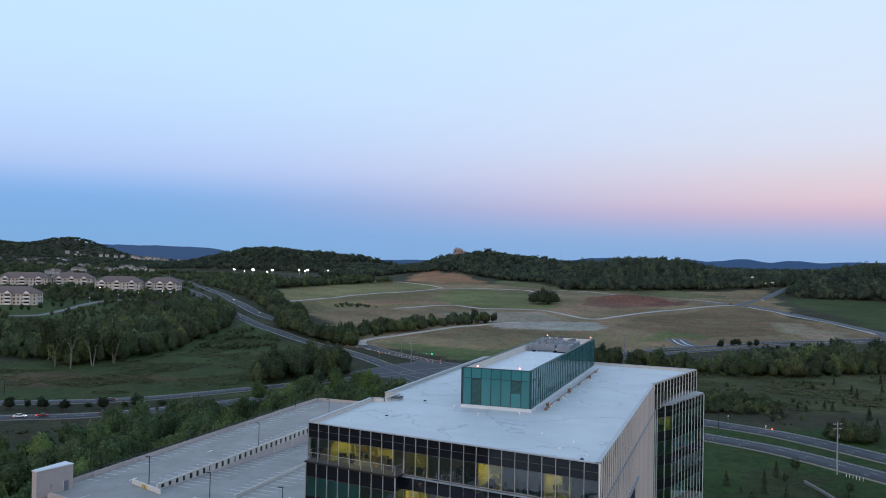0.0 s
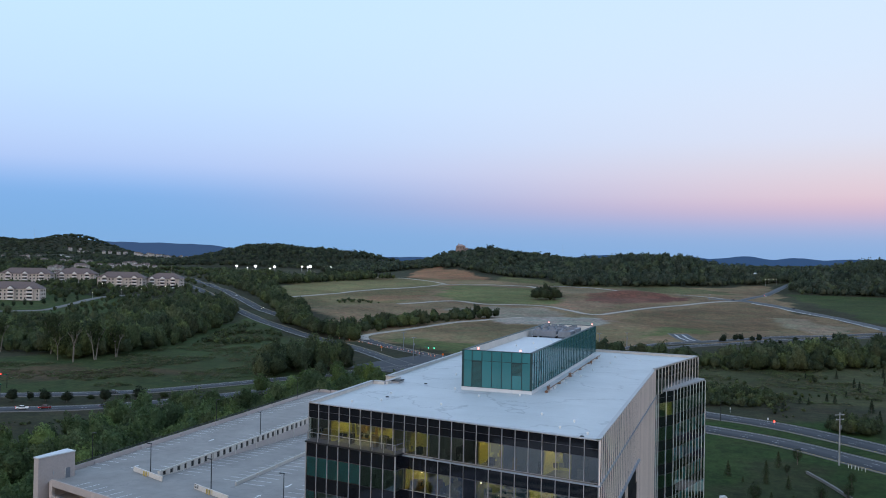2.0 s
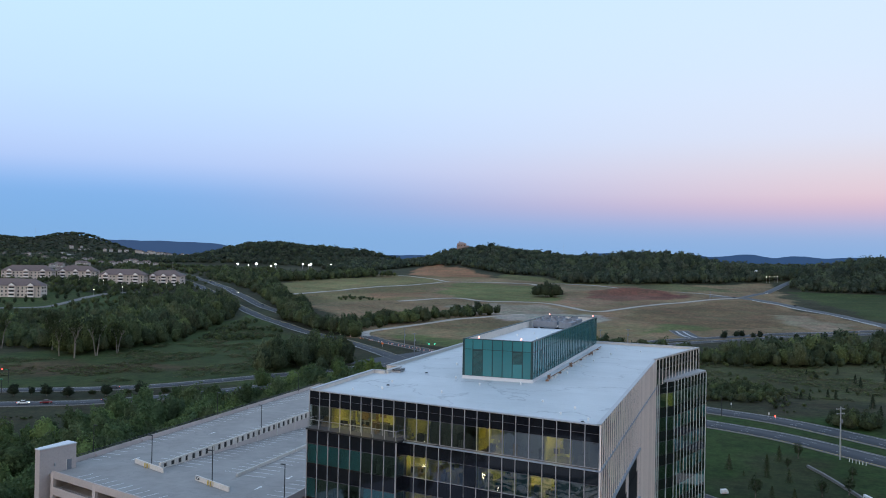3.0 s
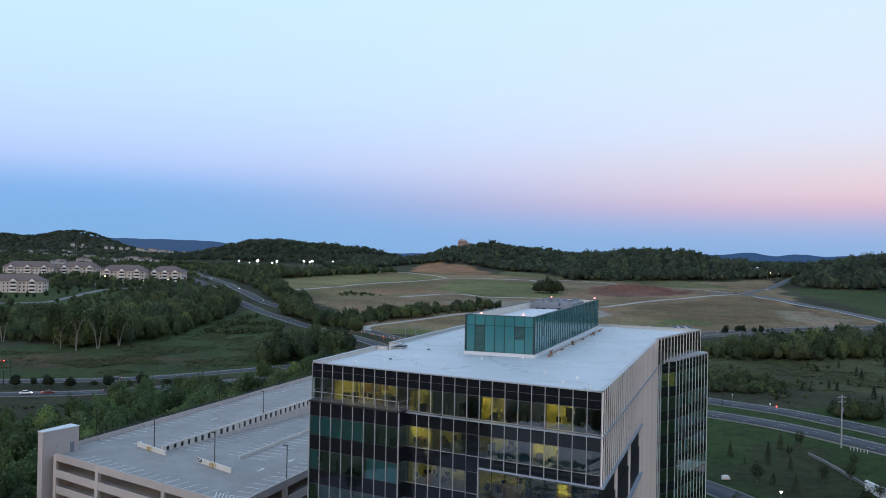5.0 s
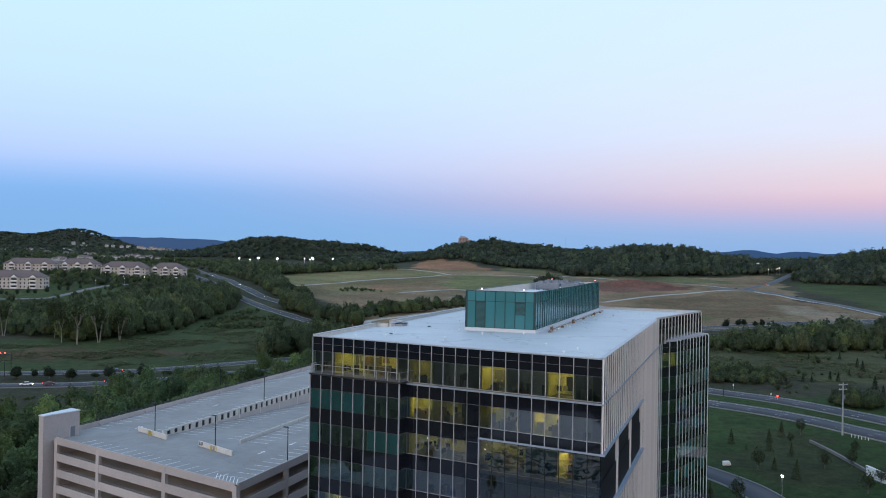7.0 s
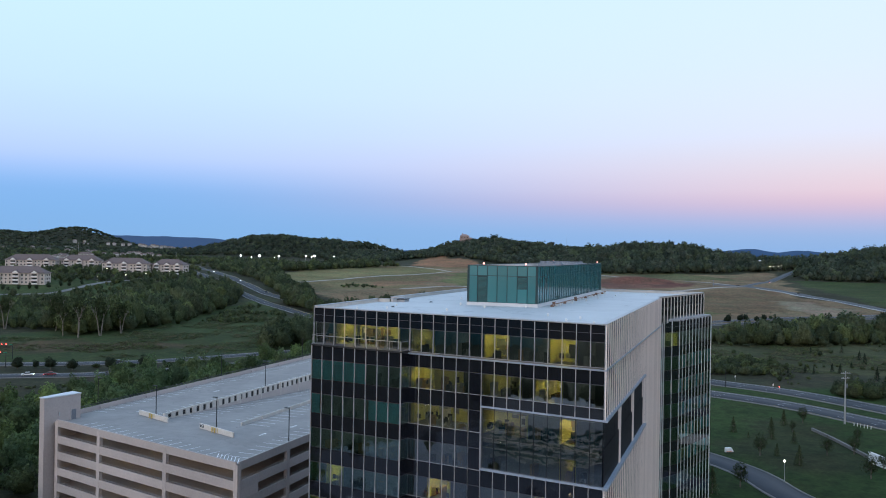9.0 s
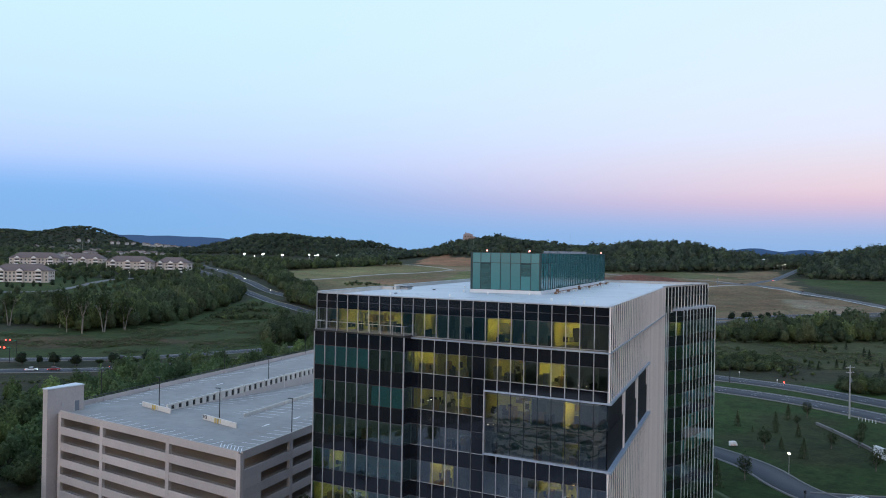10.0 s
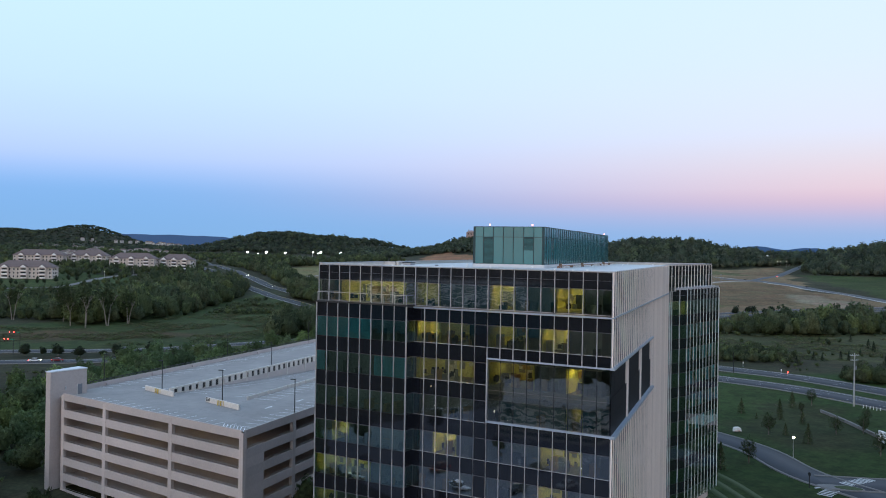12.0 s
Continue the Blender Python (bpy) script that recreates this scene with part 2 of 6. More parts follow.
DARK_PANE = material("dark_window_glass", (0.02, 0.025, 0.03), 0.1, spec=0.6)


def stained(name, colour, rough, vary, vein_dark, vein_scale, seam_dark, row):
    """A flat roof or deck with joints, dark ponding veins and broad worn patches."""
    m = material(name, colour, rough, vary=vary, grain=0.07, scale=1.3)
    nt = m.node_tree
    b = nt.nodes["Principled BSDF"]
    base = b.inputs["Base Color"].links[0].from_socket
    geo = nt.nodes.new("ShaderNodeNewGeometry")
    warp = nt.nodes.new("ShaderNodeTexNoise")
    warp.inputs["Scale"].default_value, warp.inputs["Detail"].default_value = vein_scale, 6
    nt.links.new(geo.outputs["Position"], warp.inputs["Vector"])
    vein = nt.nodes.new("ShaderNodeValToRGB")
    e = vein.color_ramp.elements
    e[0].position, e[0].color = 0.492, (1, 1, 1, 1)
    e[1].position, e[1].color = 0.508, (1, 1, 1, 1)
    mid = e.new(0.5)
    mid.color = (vein_dark, vein_dark, vein_dark * 1.02, 1)
    nt.links.new(warp.outputs[0], vein.inputs[0])
    seam = nt.nodes.new("ShaderNodeTexBrick")
    seam.inputs["Scale"].default_value = 1.0
    seam.inputs["Mortar Size"].default_value, seam.inputs["Brick Width"].default_value, seam.inputs["Row Height"].default_value = 0.04, 30.0, row
    seam.inputs["Color1"].default_value = (1, 1, 1, 1)
    seam.inputs["Color2"].default_value = (0.97, 0.97, 0.97, 1)
    seam.inputs["Mortar"].default_value = (seam_dark, seam_dark, seam_dark * 1.02, 1)
    nt.links.new(geo.outputs["Position"], seam.inputs["Vector"])
    socket = base
    for other in (vein.outputs[0], seam.outputs[0]):
        x = nt.nodes.new("ShaderNodeMix")
        x.data_type, x.blend_type = "RGBA", "MULTIPLY"
        x.inputs[0].default_value = 1.0
        nt.links.new(socket, x.inputs[6])
        nt.links.new(other, x.inputs[7])
        socket = x.outputs[2]
    nt.links.new(socket, b.inputs["Base Color"])
    return m


MEMBRANE_ROOF = stained("stained_membrane", (0.515, 0.53, 0.53), 0.5, 0.09, 0.68, 0.07, 0.84, 3.0)
DECK = stained("deck_concrete", (0.285, 0.265, 0.247), 0.9, 0.18, 0.86, 0.05, 0.80, 3.7)


# ---- tools ----
def part(name, bm, mat, parent=None, label=""):
    me = bpy.data.meshes.new(name)
    bm.to_mesh(me)
    bm.free()
    me.materials.append(mat)
    ob = new(name, me)
    ob.parent = parent
    return tagged(ob, label) if label else ob


def thing(name, label, category, at=(0, 0, 0), turn=0, kind="", group=""):
    ob = new(name)
    ob.empty_display_size = 0.5
    ob.matrix_basis = pose(*at, 0, 0, turn)
    return tagged(ob, label, category, group, kind)


def box(bm, x0, x1, y0, y1, z0, z1, bevel=0.0):
    m = Matrix.LocRotScale(((x0 + x1) / 2, (y0 + y1) / 2, (z0 + z1) / 2), None, (abs(x1 - x0), abs(y1 - y0), abs(z1 - z0)))
    vs = bmesh.ops.create_cube(bm, size=1, matrix=m)["verts"]
    if bevel:
        es = list({e for v in vs for e in v.link_edges})
        bmesh.ops.bevel(bm, geom=es, offset=bevel, segments=1, affect="EDGES")
    return bm


def boxed(*a, bevel=0.0):
    return box(bmesh.new(), *a, bevel=bevel)


def rod(bm, a, b, r0, r1=None, sides=8):
    a, b = Vector(a), Vector(b)
    r1 = r0 if r1 is None else r1
    q = (b - a).to_track_quat("Z", "Y").to_matrix().to_4x4()
    bmesh.ops.create_cone(bm, cap_ends=True, segments=sides, radius1=r0, radius2=r1, depth=(b - a).length, matrix=Matrix.Translation((a + b) / 2) @ q)
    return bm


def prism(pts, z0, z1):
    """An upright block over a plan outline."""
    bm = bmesh.new()
    lo = [bm.verts.new((x, y, z0)) for x, y in pts]
    hi = [bm.verts.new((x, y, z1)) for x, y in pts]
    n = len(pts)
    bm.faces.new(lo[::-1])
    bm.faces.new(hi)
    for i in range(n):
        bm.faces.new((lo[i], lo[(i + 1) % n], hi[(i + 1) % n], hi[i]))
    bmesh.ops.recalc_face_normals(bm, faces=bm.faces)
    return bm


def sheet(name, verts, faces, mat, tint=None, parent=None, normals=None):
    me = bpy.data.meshes.new(name)
    verts, faces = np.asarray(verts, np.float32), np.asarray(faces, np.int32)
    me.vertices.add(len(verts))
    me.vertices.foreach_set("co", verts.ravel())
    k = faces.shape[1]
    me.loops.add(faces.size)
    me.loops.foreach_set("vertex_index", faces.ravel())
    me.polygons.add(len(faces))
    me.polygons.foreach_set("loop_start", np.arange(0, faces.size, k, dtype=np.int32))
    if tint is not None:
        at = me.attributes.new("tint", "FLOAT_COLOR", "POINT")
        at.data.foreach_set("color", np.c_[np.asarray(tint, np.float32), np.ones(len(verts), np.float32)].astype(np.float32).ravel())
    me.update(calc_edges=True)
    if normals is not None:
        me.normals_split_custom_set_from_vertices(np.asarray(normals, np.float32))
    me.materials.append(mat)
    ob = new(name, me)
    ob.parent = parent
    return ob


# ---- the land ----
# rounded hills: place right of and along the axis, spread each way, height
HILLS = [(393, 1480, 120, 130, 34), (95, 1800, 115, 170, 44), (250, 1700, 90, 150, 22), (-413, 2050, 130, 220, 48), (-200, 2050, 110, 200, 30),
         (-1285, 3000, 92, 300, 53), (-1600, 3000, 300, 400, 71), (-1130, 3000, 90, 300, 10), (760, 1290, 150, 150, 36), (-480, 960, 220, 150, 9), (-900, 1500, 300, 300, 14), (20, 1500, 70, 60, 5), (-950, 2350, 350, 260, 24), (-70, 150, 45, 60, -4.5), (258, 1075, 45, 18, 7), (1500, 3100, 900, 420, 12)]


def height(u, v):
    """Height of the bare ground: level by the buildings, then a long rise to the wooded hills."""
    u, v = np.asarray(u, float), np.asarray(v, float)
    t = np.clip(v - 600, 0, 760)
    z = 1.5 + 0.04 * (t * t / (t + 60))
    for a, b, s, q, h in HILLS:
        z = z + h * np.exp(-(((u - a) / s) ** 2 + ((v - b) / q) ** 2) / 1.3)
    return z


def wobble(u, v, size, seed=0.0):
    """Smooth noise between -1 and 1 over arrays, from a few crossed waves."""
    s = 0
    for i, (a, b, w) in enumerate(((1.0, 0.31, 1.0), (-0.45, 0.93, 0.9), (0.71, -0.83, 0.7), (1.7, 1.2, 0.45), (-2.1, 0.8, 0.4), (0.6, 2.6, 0.35))):
        s = s + w * np.sin((a * u + b * v) / size * 2.1 + seed * (3.1 + i) + 1.3 * np.sin((b * u - a * v) / size + seed + i))
    return s / 2.6


def inside(pts, u, v, soft):
    """1 inside a plan outline, 0 outside, with a soft border."""
    u, v = np.asarray(u, float), np.asarray(v, float)
    dist = np.full(u.shape, 1e9)
    odd = np.zeros(u.shape, bool)
    n = len(pts)
    for i in range(n):
        (x0, y0), (x1, y1) = pts[i], pts[(i + 1) % n]
        dx, dy = x1 - x0, y1 - y0
        k = np.clip(((u - x0) * dx + (v - y0) * dy) / (dx * dx + dy * dy), 0, 1)
        dist = np.minimum(dist, np.hypot(u - x0 - k * dx, v - y0 - k * dy))
        odd ^= ((y0 > v) != (y1 > v)) & (u < dx * (v - y0) / (dy if dy else 1e-9) + x0)
    return np.clip(0.5 + np.where(odd, dist, -dist) / (2 * soft), 0, 1)


# cover of the ground: outline, colour, width of its border
COVER = []
COVER.append(([(-40, -700), (900, -700), (900, 330), (30, 330), (20, 200)], (0.024, 0.043, 0.012), 6))
COVER.append(([(-420, 360), (-120, 370), (-60, 400), (-90, 560), (-160, 760), (-240, 480), (-420, 480)], (0.041, 0.056, 0.020), 10))
COVER.append(([(-300, 405), (-190, 400), (-110, 430), (-120, 452), (-200, 450), (-300, 440)], (0.072, 0.052, 0.029), 10))
COVER.append(([(90, 380), (420, 340), (420, 540), (90, 560)], (0.056, 0.058, 0.027), 14))
COVER.append(([(-60, 610), (-45, 640), (-120, 830), (-210, 1140), (-80, 1300), (120, 1310), (190, 1210), (330, 1215), (500, 1245), (470, 1130), (395, 900), (400, 720), (250, 660), (60, 545)], (0.190, 0.132, 0.080), 10))
# the building site: sown green strips, dry grass, gravel, raw earth
COVER.append(([(-206, 1135), (-197, 1186), (-58, 1326), (-27, 1335), (21, 1215), (-49, 1124), (-114, 1021), (-165, 940)], (0.165, 0.142, 0.066), 6))
COVER.append(([(-170, 935), (-114, 1015), (-49, 1118), (15, 1205), (0, 1100), (-20, 960), (-60, 905), (-120, 860)], (0.150, 0.118, 0.060), 8))
COVER.append(([(-75, 1000), (0, 1040), (-20, 960), (-70, 940)], (0.205, 0.118, 0.070), 8))
COVER.append(([(20, 1172), (70, 1205), (132, 1169), (158, 1026), (153, 954), (112, 932), (61, 936), (23, 960), (4, 1031)], (0.118, 0.122, 0.050), 4))
COVER.append(([(204, 1358), (309, 1276), (388, 1195), (424, 1118), (359, 1107), (272, 1188), (186, 1242)], (0.096, 0.092, 0.044), 7))
COVER.append(([(160, 1190), (240, 1180), (350, 1090), (330, 1060), (250, 1090), (180, 1110)], (0.150, 0.116, 0.074), 7))
COVER.append(([(64, 900), (117, 890), (140, 845), (120, 800), (73, 785), (40, 800), (0, 850)], (0.225, 0.190, 0.150), 7))
COVER.append(([(51, 785), (74, 799), (119, 805), (161, 798), (173, 777), (153, 756), (109, 738), (69, 740), (54, 750)], (0.300, 0.272, 0.245), 5))
COVER.append(([(150, 1000), (200, 1010), (215, 930), (160, 880), (140, 900)], (0.190, 0.128, 0.085), 7))
COVER.append(([(196, 1083), (246, 1080), (307, 1058), (263, 974), (210, 945), (190, 996)], (0.150, 0.070, 0.052), 6))
COVER.append(([(262, 1040), (300, 1050), (330, 1060), (300, 1000), (268, 985)], (0.110, 0.046, 0.036), 5))
COVER.append(([(-40, 1358), (-41, 1630), (5, 1652), (27, 1578), (67, 1510), (77, 1416), (95, 1327), (32, 1324)], (0.250, 0.128, 0.072), 8))
COVER.append(([(193, 843), (349, 990), (378, 996), (381, 778), (370, 735), (260, 708), (208, 732), (176, 769)], (0.140, 0.094, 0.054), 8))
COVER.append(([(240, 790), (330, 900), (355, 830), (300, 740)], (0.122, 0.082, 0.048), 10))
COVER.append(([(336, 840), (366, 830), (378, 756), (334, 711), (317, 728)], (0.205, 0.156, 0.112), 8))
COVER.append(([(150, 700), (215, 745), (255, 720), (205, 675), (150, 655)], (0.098, 0.108, 0.042), 6))
COVER.append(([(-47, 640), (-20, 672), (53, 735), (109, 725), (171, 746), (202, 711), (95, 591), (21, 532), (-25, 590)], (0.160, 0.120, 0.068), 6))
COVER.append(([(30, 640), (100, 690), (180, 735), (200, 711), (130, 650), (60, 610)], (0.158, 0.116, 0.064), 10))
COVER.append(([(-40, 625), (30, 600), (95, 640), (60, 560), (21, 532), (-20, 585)], (0.082, 0.100, 0.036), 7))
COVER.append(([(75, 236), (95, 258), (122, 262), (118, 235), (112, 205), (92, 195), (80, 205)], (0.030, 0.038, 0.016), 5))
COVER.append(([(-430, 650), (-330, 660), (-270, 760), (-300, 860), (-400, 900), (-480, 800)], (0.046, 0.064, 0.024), 8))
COVER.append(([(-110, 1290), (120, 1300), (110, 1330), (-40, 1345), (-100, 1345)], (0.165, 0.122, 0.060), 8))
COVER.append(([(110, 1300), (190, 1205), (205, 1240), (135, 1420), (95, 1405)], (0.105, 0.098, 0.042), 8))
COVER.append(([(430, 800), (480, 1130), (640, 1050), (640, 740)], (0.040, 0.056, 0.018), 10))


def cover(u, v):
    n = wobble(u, v, 60) * 0.25
    col = np.empty(u.shape + (3,))
    col[:] = (0.038, 0.038, 0.022)
    wu, wv = u + 9 * wobble(u, v, 31, 1.7) + 5 * wobble(u, v, 11, 0.4), v + 14 * wobble(u, v, 37, 4.2) + 7 * wobble(u, v, 13, 2.4)
    for pts, c, soft in COVER:
        k = inside(pts, wu, wv, soft * 0.3)[..., None]
        col = col * (1 - k) + np.array(c) * k
    dry = np.clip(wobble(u, v, 45, 7.0) * 0.9 - 0.1, 0, 1)[..., None] * inside(COVER[4][0], u, v, 10)[..., None]
    col = col * (1 - 0.3 * dry) + np.array((0.125, 0.094, 0.052)) * 0.3 * dry
    return col * (1 + n[..., None])


def ground():
    us = np.r_[np.linspace(-4600, -720, 40)[:-1], np.arange(-720, 721, 6.6), np.linspace(720, 4600, 40)[1:]]
    vs = np.r_[np.linspace(-1500, 60, 30)[:-1], np.r_[np.arange(60, 360, 8.0), np.arange(360, 1320, 5.0), np.arange(1320, 1420, 8.0)], np.linspace(1420, 4900, 120)[1:]]
    u, v = np.meshgrid(us, vs)
    z = height(u, v) + np.clip((v - 550) / 200, 0, 1) * 0.7 * wobble(u, v, 40, 2.2)
    x, y = xy(u, v)
    n, m = u.shape
    i = np.arange(n * m).reshape(n, m)
    f = np.stack([i[:-1, :-1], i[:-1, 1:], i[1:, 1:], i[1:, :-1]], -1).reshape(-1, 4)
    ob = sheet("ground", np.stack([x, y, z], -1).reshape(-1, 3), f, GROUND, cover(u, v).reshape(-1, 3))
    ob.data.shade_smooth()
    tagged(ob, "rolling ground of grass, dry field and bare earth", "ground", kind="structure")


ground()


def far_ridges():
    """The last blue ridges, so far off that they never shift. Their haze is painted in as a blue glow."""
    m = bpy.data.materials.new("haze_glow")
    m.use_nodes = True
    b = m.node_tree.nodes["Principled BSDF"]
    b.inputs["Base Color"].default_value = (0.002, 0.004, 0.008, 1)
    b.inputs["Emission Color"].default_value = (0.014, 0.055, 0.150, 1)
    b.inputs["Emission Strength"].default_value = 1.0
    us = np.linspace(-3600, 3600, 700)
    top = 60 + 4 * wobble(us, us * 0, 300) + 2.0 * wobble(us, us * 0, 55)
    for a, s, h, q in ((-1790, 640, 52, 8), (-1950, 420, 6, 6), (1000, 230, 32, 2), (1480, 160, 34, 2), (1820, 140, 38, 2), (2110, 130, 30, 2), (2450, 260, 33, 2), (2900, 280, 36, 2), (3400, 300, 38, 2)):
        top = top + h * np.exp(-np.abs((us - a) / s) ** q)
    v = np.full(us.shape, 4850.0)
    x, y = xy(us, v)
    n = len(us)
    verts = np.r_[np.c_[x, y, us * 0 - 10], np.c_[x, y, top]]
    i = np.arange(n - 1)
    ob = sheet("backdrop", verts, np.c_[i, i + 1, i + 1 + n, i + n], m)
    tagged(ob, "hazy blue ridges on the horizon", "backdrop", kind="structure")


far_ridges()


# ---- roads ----
def dense(pts, step):
    """A smooth line through plan points (Catmull-Rom), with its sideways directions."""
    p = np.array(pts, float)
    p = np.r_[[2 * p[0] - p[1]], p, [2 * p[-1] - p[-2]]]
    out = []
    for i in range(1, len(p) - 2):
        n = max(2, int(np.hypot(*(p[i + 1] - p[i])) / step))
        t = np.linspace(0, 1, n, endpoint=False)[:, None]
        a, b, c, d = p[i - 1:i + 3]
        out.append(0.5 * (2 * b + (c - a) * t + (2 * a - 5 * b + 4 * c - d) * t * t + (3 * b - a - 3 * c + d) * t ** 3))
    line = np.r_[np.concatenate(out), [p[-2]]]
    g = np.gradient(line, axis=0)
    g /= np.linalg.norm(g, axis=1)[:, None]
    return line, np.c_[g[:, 1], -g[:, 0]]


def ribbon(name, pts, left, right, lift, mat, parent=None, step=8.0, label="", dash=0):
    """A strip along a line, from left to right metres beside it, with sides that go into the ground. dash: length of marks with gaps."""
    line, side = dense(pts, step if not dash else dash / 3)
    k = max(2, int((right - left) / 7) + 2)
    offs = np.linspace(left, right, k)
    p = line[:, None, :] + side[:, None, :] * offs[None, :, None]
    z = height(p[..., 0], p[..., 1]) + np.clip((p[..., 1] - 550) / 200, 0, 1) * 0.7 * wobble(p[..., 0], p[..., 1], 40, 2.2) + lift
    x, y = xy(p[..., 0], p[..., 1])
    top = np.stack([x, y, z], -1)
    low = top[:, [0, -1]] - (0, 0, lift + 0.3)
    n = len(line)
    i = np.arange(n * k).reshape(n, k)
    j = n * k + np.arange(n * 2).reshape(n, 2)
    f = [np.stack([i[:-1, :-1], i[:-1, 1:], i[1:, 1:], i[1:, :-1]], -1).reshape(n - 1, -1, 4)]
    if not dash:
        f.append(np.stack([j[:-1, 0], i[:-1, 0], i[1:, 0], j[1:, 0]], -1)[:, None])
        f.append(np.stack([i[:-1, -1], j[:-1, 1], j[1:, 1], i[1:, -1]], -1)[:, None])
    f = np.concatenate(f, 1)
    if dash:
        f = f[(np.arange(n - 1) % 12) < 3]
    ob = sheet(name, np.r_[top.reshape(-1, 3), low.reshape(-1, 3)], f.reshape(-1, 4)[:, ::-1], mat, parent=parent)
    return tagged(ob, label) if label else ob


ROADS = []  # lines that woods keep clear of, with their half widths


def road(pts, width, label, mat=ASPHALT, lift=0.12, marks=True, kerbs=True, lanes=2, yellow_left=False, step=8.0):
    ROADS.append((dense(pts, 4.0)[0], width / 2 + 2.5))
    ob = tagged(ribbon("road", pts, -width / 2, width / 2, lift, mat, step=step), label, "road", kind="structure")
    if kerbs:
        for s in (-1, 1):
            a, b = sorted((s * width / 2, s * (width / 2 + 0.45)))
            ribbon("kerb", pts, a, b, lift + 0.15, KERB, ob, step)
    if marks:
        for s in (-1, 1):
            o = s * (width / 2 - 0.6)
            ribbon("edge_line", pts, o - 0.10, o + 0.10, lift + 0.02, PAINT_YELLOW if (s < 0) == yellow_left else PAINT, ob, step)
        for i in range(1, lanes):
            o = -width / 2 + 0.6 + (width - 1.2) * i / lanes
            ribbon("lane_line", pts, o - 0.09, o + 0.09, lift + 0.02, PAINT, ob, dash=3.0)
    return ob


NEAR_NW = [(10, 440), (-13.6, 474), (-40, 535), (-66.5, 590), (-96, 636), (-142.8, 718), (-176, 780), (-215, 862), (-268, 970), (-330, 1095), (-392, 1225)]
FAR_NW = [(18, 500), (-28, 572), (-62, 640), (-110, 720), (-160, 803), (-191, 866), (-241, 977), (-303, 1106), (-361, 1225), (-470, 1400)]
road(NEAR_NW, 10.5, "grey asphalt carriageway curving away past the wood")
road(FAR_NW, 10.5, "grey asphalt carriageway of the far lanes", lift=0.14)
road([(18, 500), (65, 543), (115, 570), (162, 616), (215, 647), (270, 674), (326, 695), (396, 720), (520, 760)], 9.5, "asphalt parkway along the building site")
road([(10, 488), (70, 528), (122, 557), (170, 600), (222, 632), (276, 659), (332, 680), (400, 706), (520, 745)], 9.5, "asphalt parkway lanes behind the tree belt", lift=0.13)
road([(-330, 289), (-240, 308), (-167, 325), (-141, 331), (-118.6, 343), (-95, 362), (-60, 395), (-25, 425), (10, 440)], 10, "grey asphalt carriageway beside the shrubs", lift=0.14)
road([(-330, 330), (-250, 344), (-178, 358), (-150, 364), (-125, 375), (-100, 395), (-66, 425), (-30, 458), (18, 500)], 9.5, "grey asphalt carriageway below the meadow", lift=0.15)
a = [uv(x, y) for x, y in ((-150, 336), (-110, 304), (-60, 270), (-25, 254), (0.5, 243), (26.5, 230), (48.5, 210.5), (74.5, 184), (119.5, 134))]
road(a, 12.5, "asphalt carriageway along the lawn", lift=0.14, lanes=3)
a = [uv(x, y) for x, y in ((-140, 370), (-95, 332), (-55, 304), (-25, 288), (0, 273), (28, 260), (53, 239), (82, 210), (130, 160))]
road(a, 12.5, "asphalt carriageway beside the scrub meadow", lift=0.15, lanes=3)
road([(-196, 350), (-206, 372), (-222, 395), (-245, 420), (-275, 450)], 12, "asphalt side street beside the meadow", lift=0.17, marks=False)
j = ribbon("junction", [(-28, 452), (-8, 484), (18, 520)], -26, 26, 0.17, ASPHALT)
tagged(j, "wide asphalt crossing of the two parkways", "road", kind="structure")
# site roads
road([(-172, 930), (-157, 950), (-137, 988), (-91, 1073), (-49, 1124), (-4, 1187), (21, 1215), (80, 1230), (128, 1209), (146, 1170)], 7.5, "pale new site road", PALE_ROAD, marks=False)
road([(-60, 1338), (-45, 1331), (-13, 1288), (21, 1220)], 6, "pale track down from the wood", PALE_ROAD, 0.14, False, False)
road([(-40, 905), (-15, 925), (23, 957), (60, 926), (110, 919), (137, 888), (153, 846), (169, 839), (200, 871), (242, 919), (285, 958), (359, 1021), (385, 1033)], 7, "pale site road winding through the field", PALE_ROAD, 0.16, False)
road([(160, 1212), (200, 1210), (233, 1195), (268, 1120), (316, 1105), (355, 1072), (385, 1036)], 6, "pale unfinished site road below the hill", PALE_ROAD, 0.14, False)
road([(347, 1050), (385, 1033), (398, 946), (407, 868), (409, 791), (408, 745), (405, 712)], 15, "new asphalt street between field and lawn", NEW_ASPHALT, 0.22, False)
road([(545, 1262), (514, 1222), (480, 1169), (430, 1095), (385, 1040)], 9, "new asphalt street at the wood's edge", NEW_ASPHALT, 0.24, False)
road([(-50, 615), (-53, 636), (-50, 650), (-29, 682), (-11, 707), (18, 744), (40, 761), (56, 782), (85, 796)], 6.5, "bare earth haul road", PALE_ROAD, 0.2, False, False)
road([(-470, 720), (-400, 750), (-374, 759), (-359, 768), (-353, 807), (-347, 858), (-338, 885), (-318, 905)], 7, "pale street below the apartment houses", KERB, 0.2, False)
road([(-1000, 2230), (-958, 2170), (-874, 2068), (-740, 1800), (-636, 1606), (-534, 1476), (-450, 1370)], 12, "pale street running down the valley between houses", PALE_ROAD, 0.5, False)
road([(203, 644), (201, 660), (203, 690)], 15, "short paved turn-off into the site", NEW_ASPHALT, 0.21, False)
GUTTER = bpy.data.objects["road"]
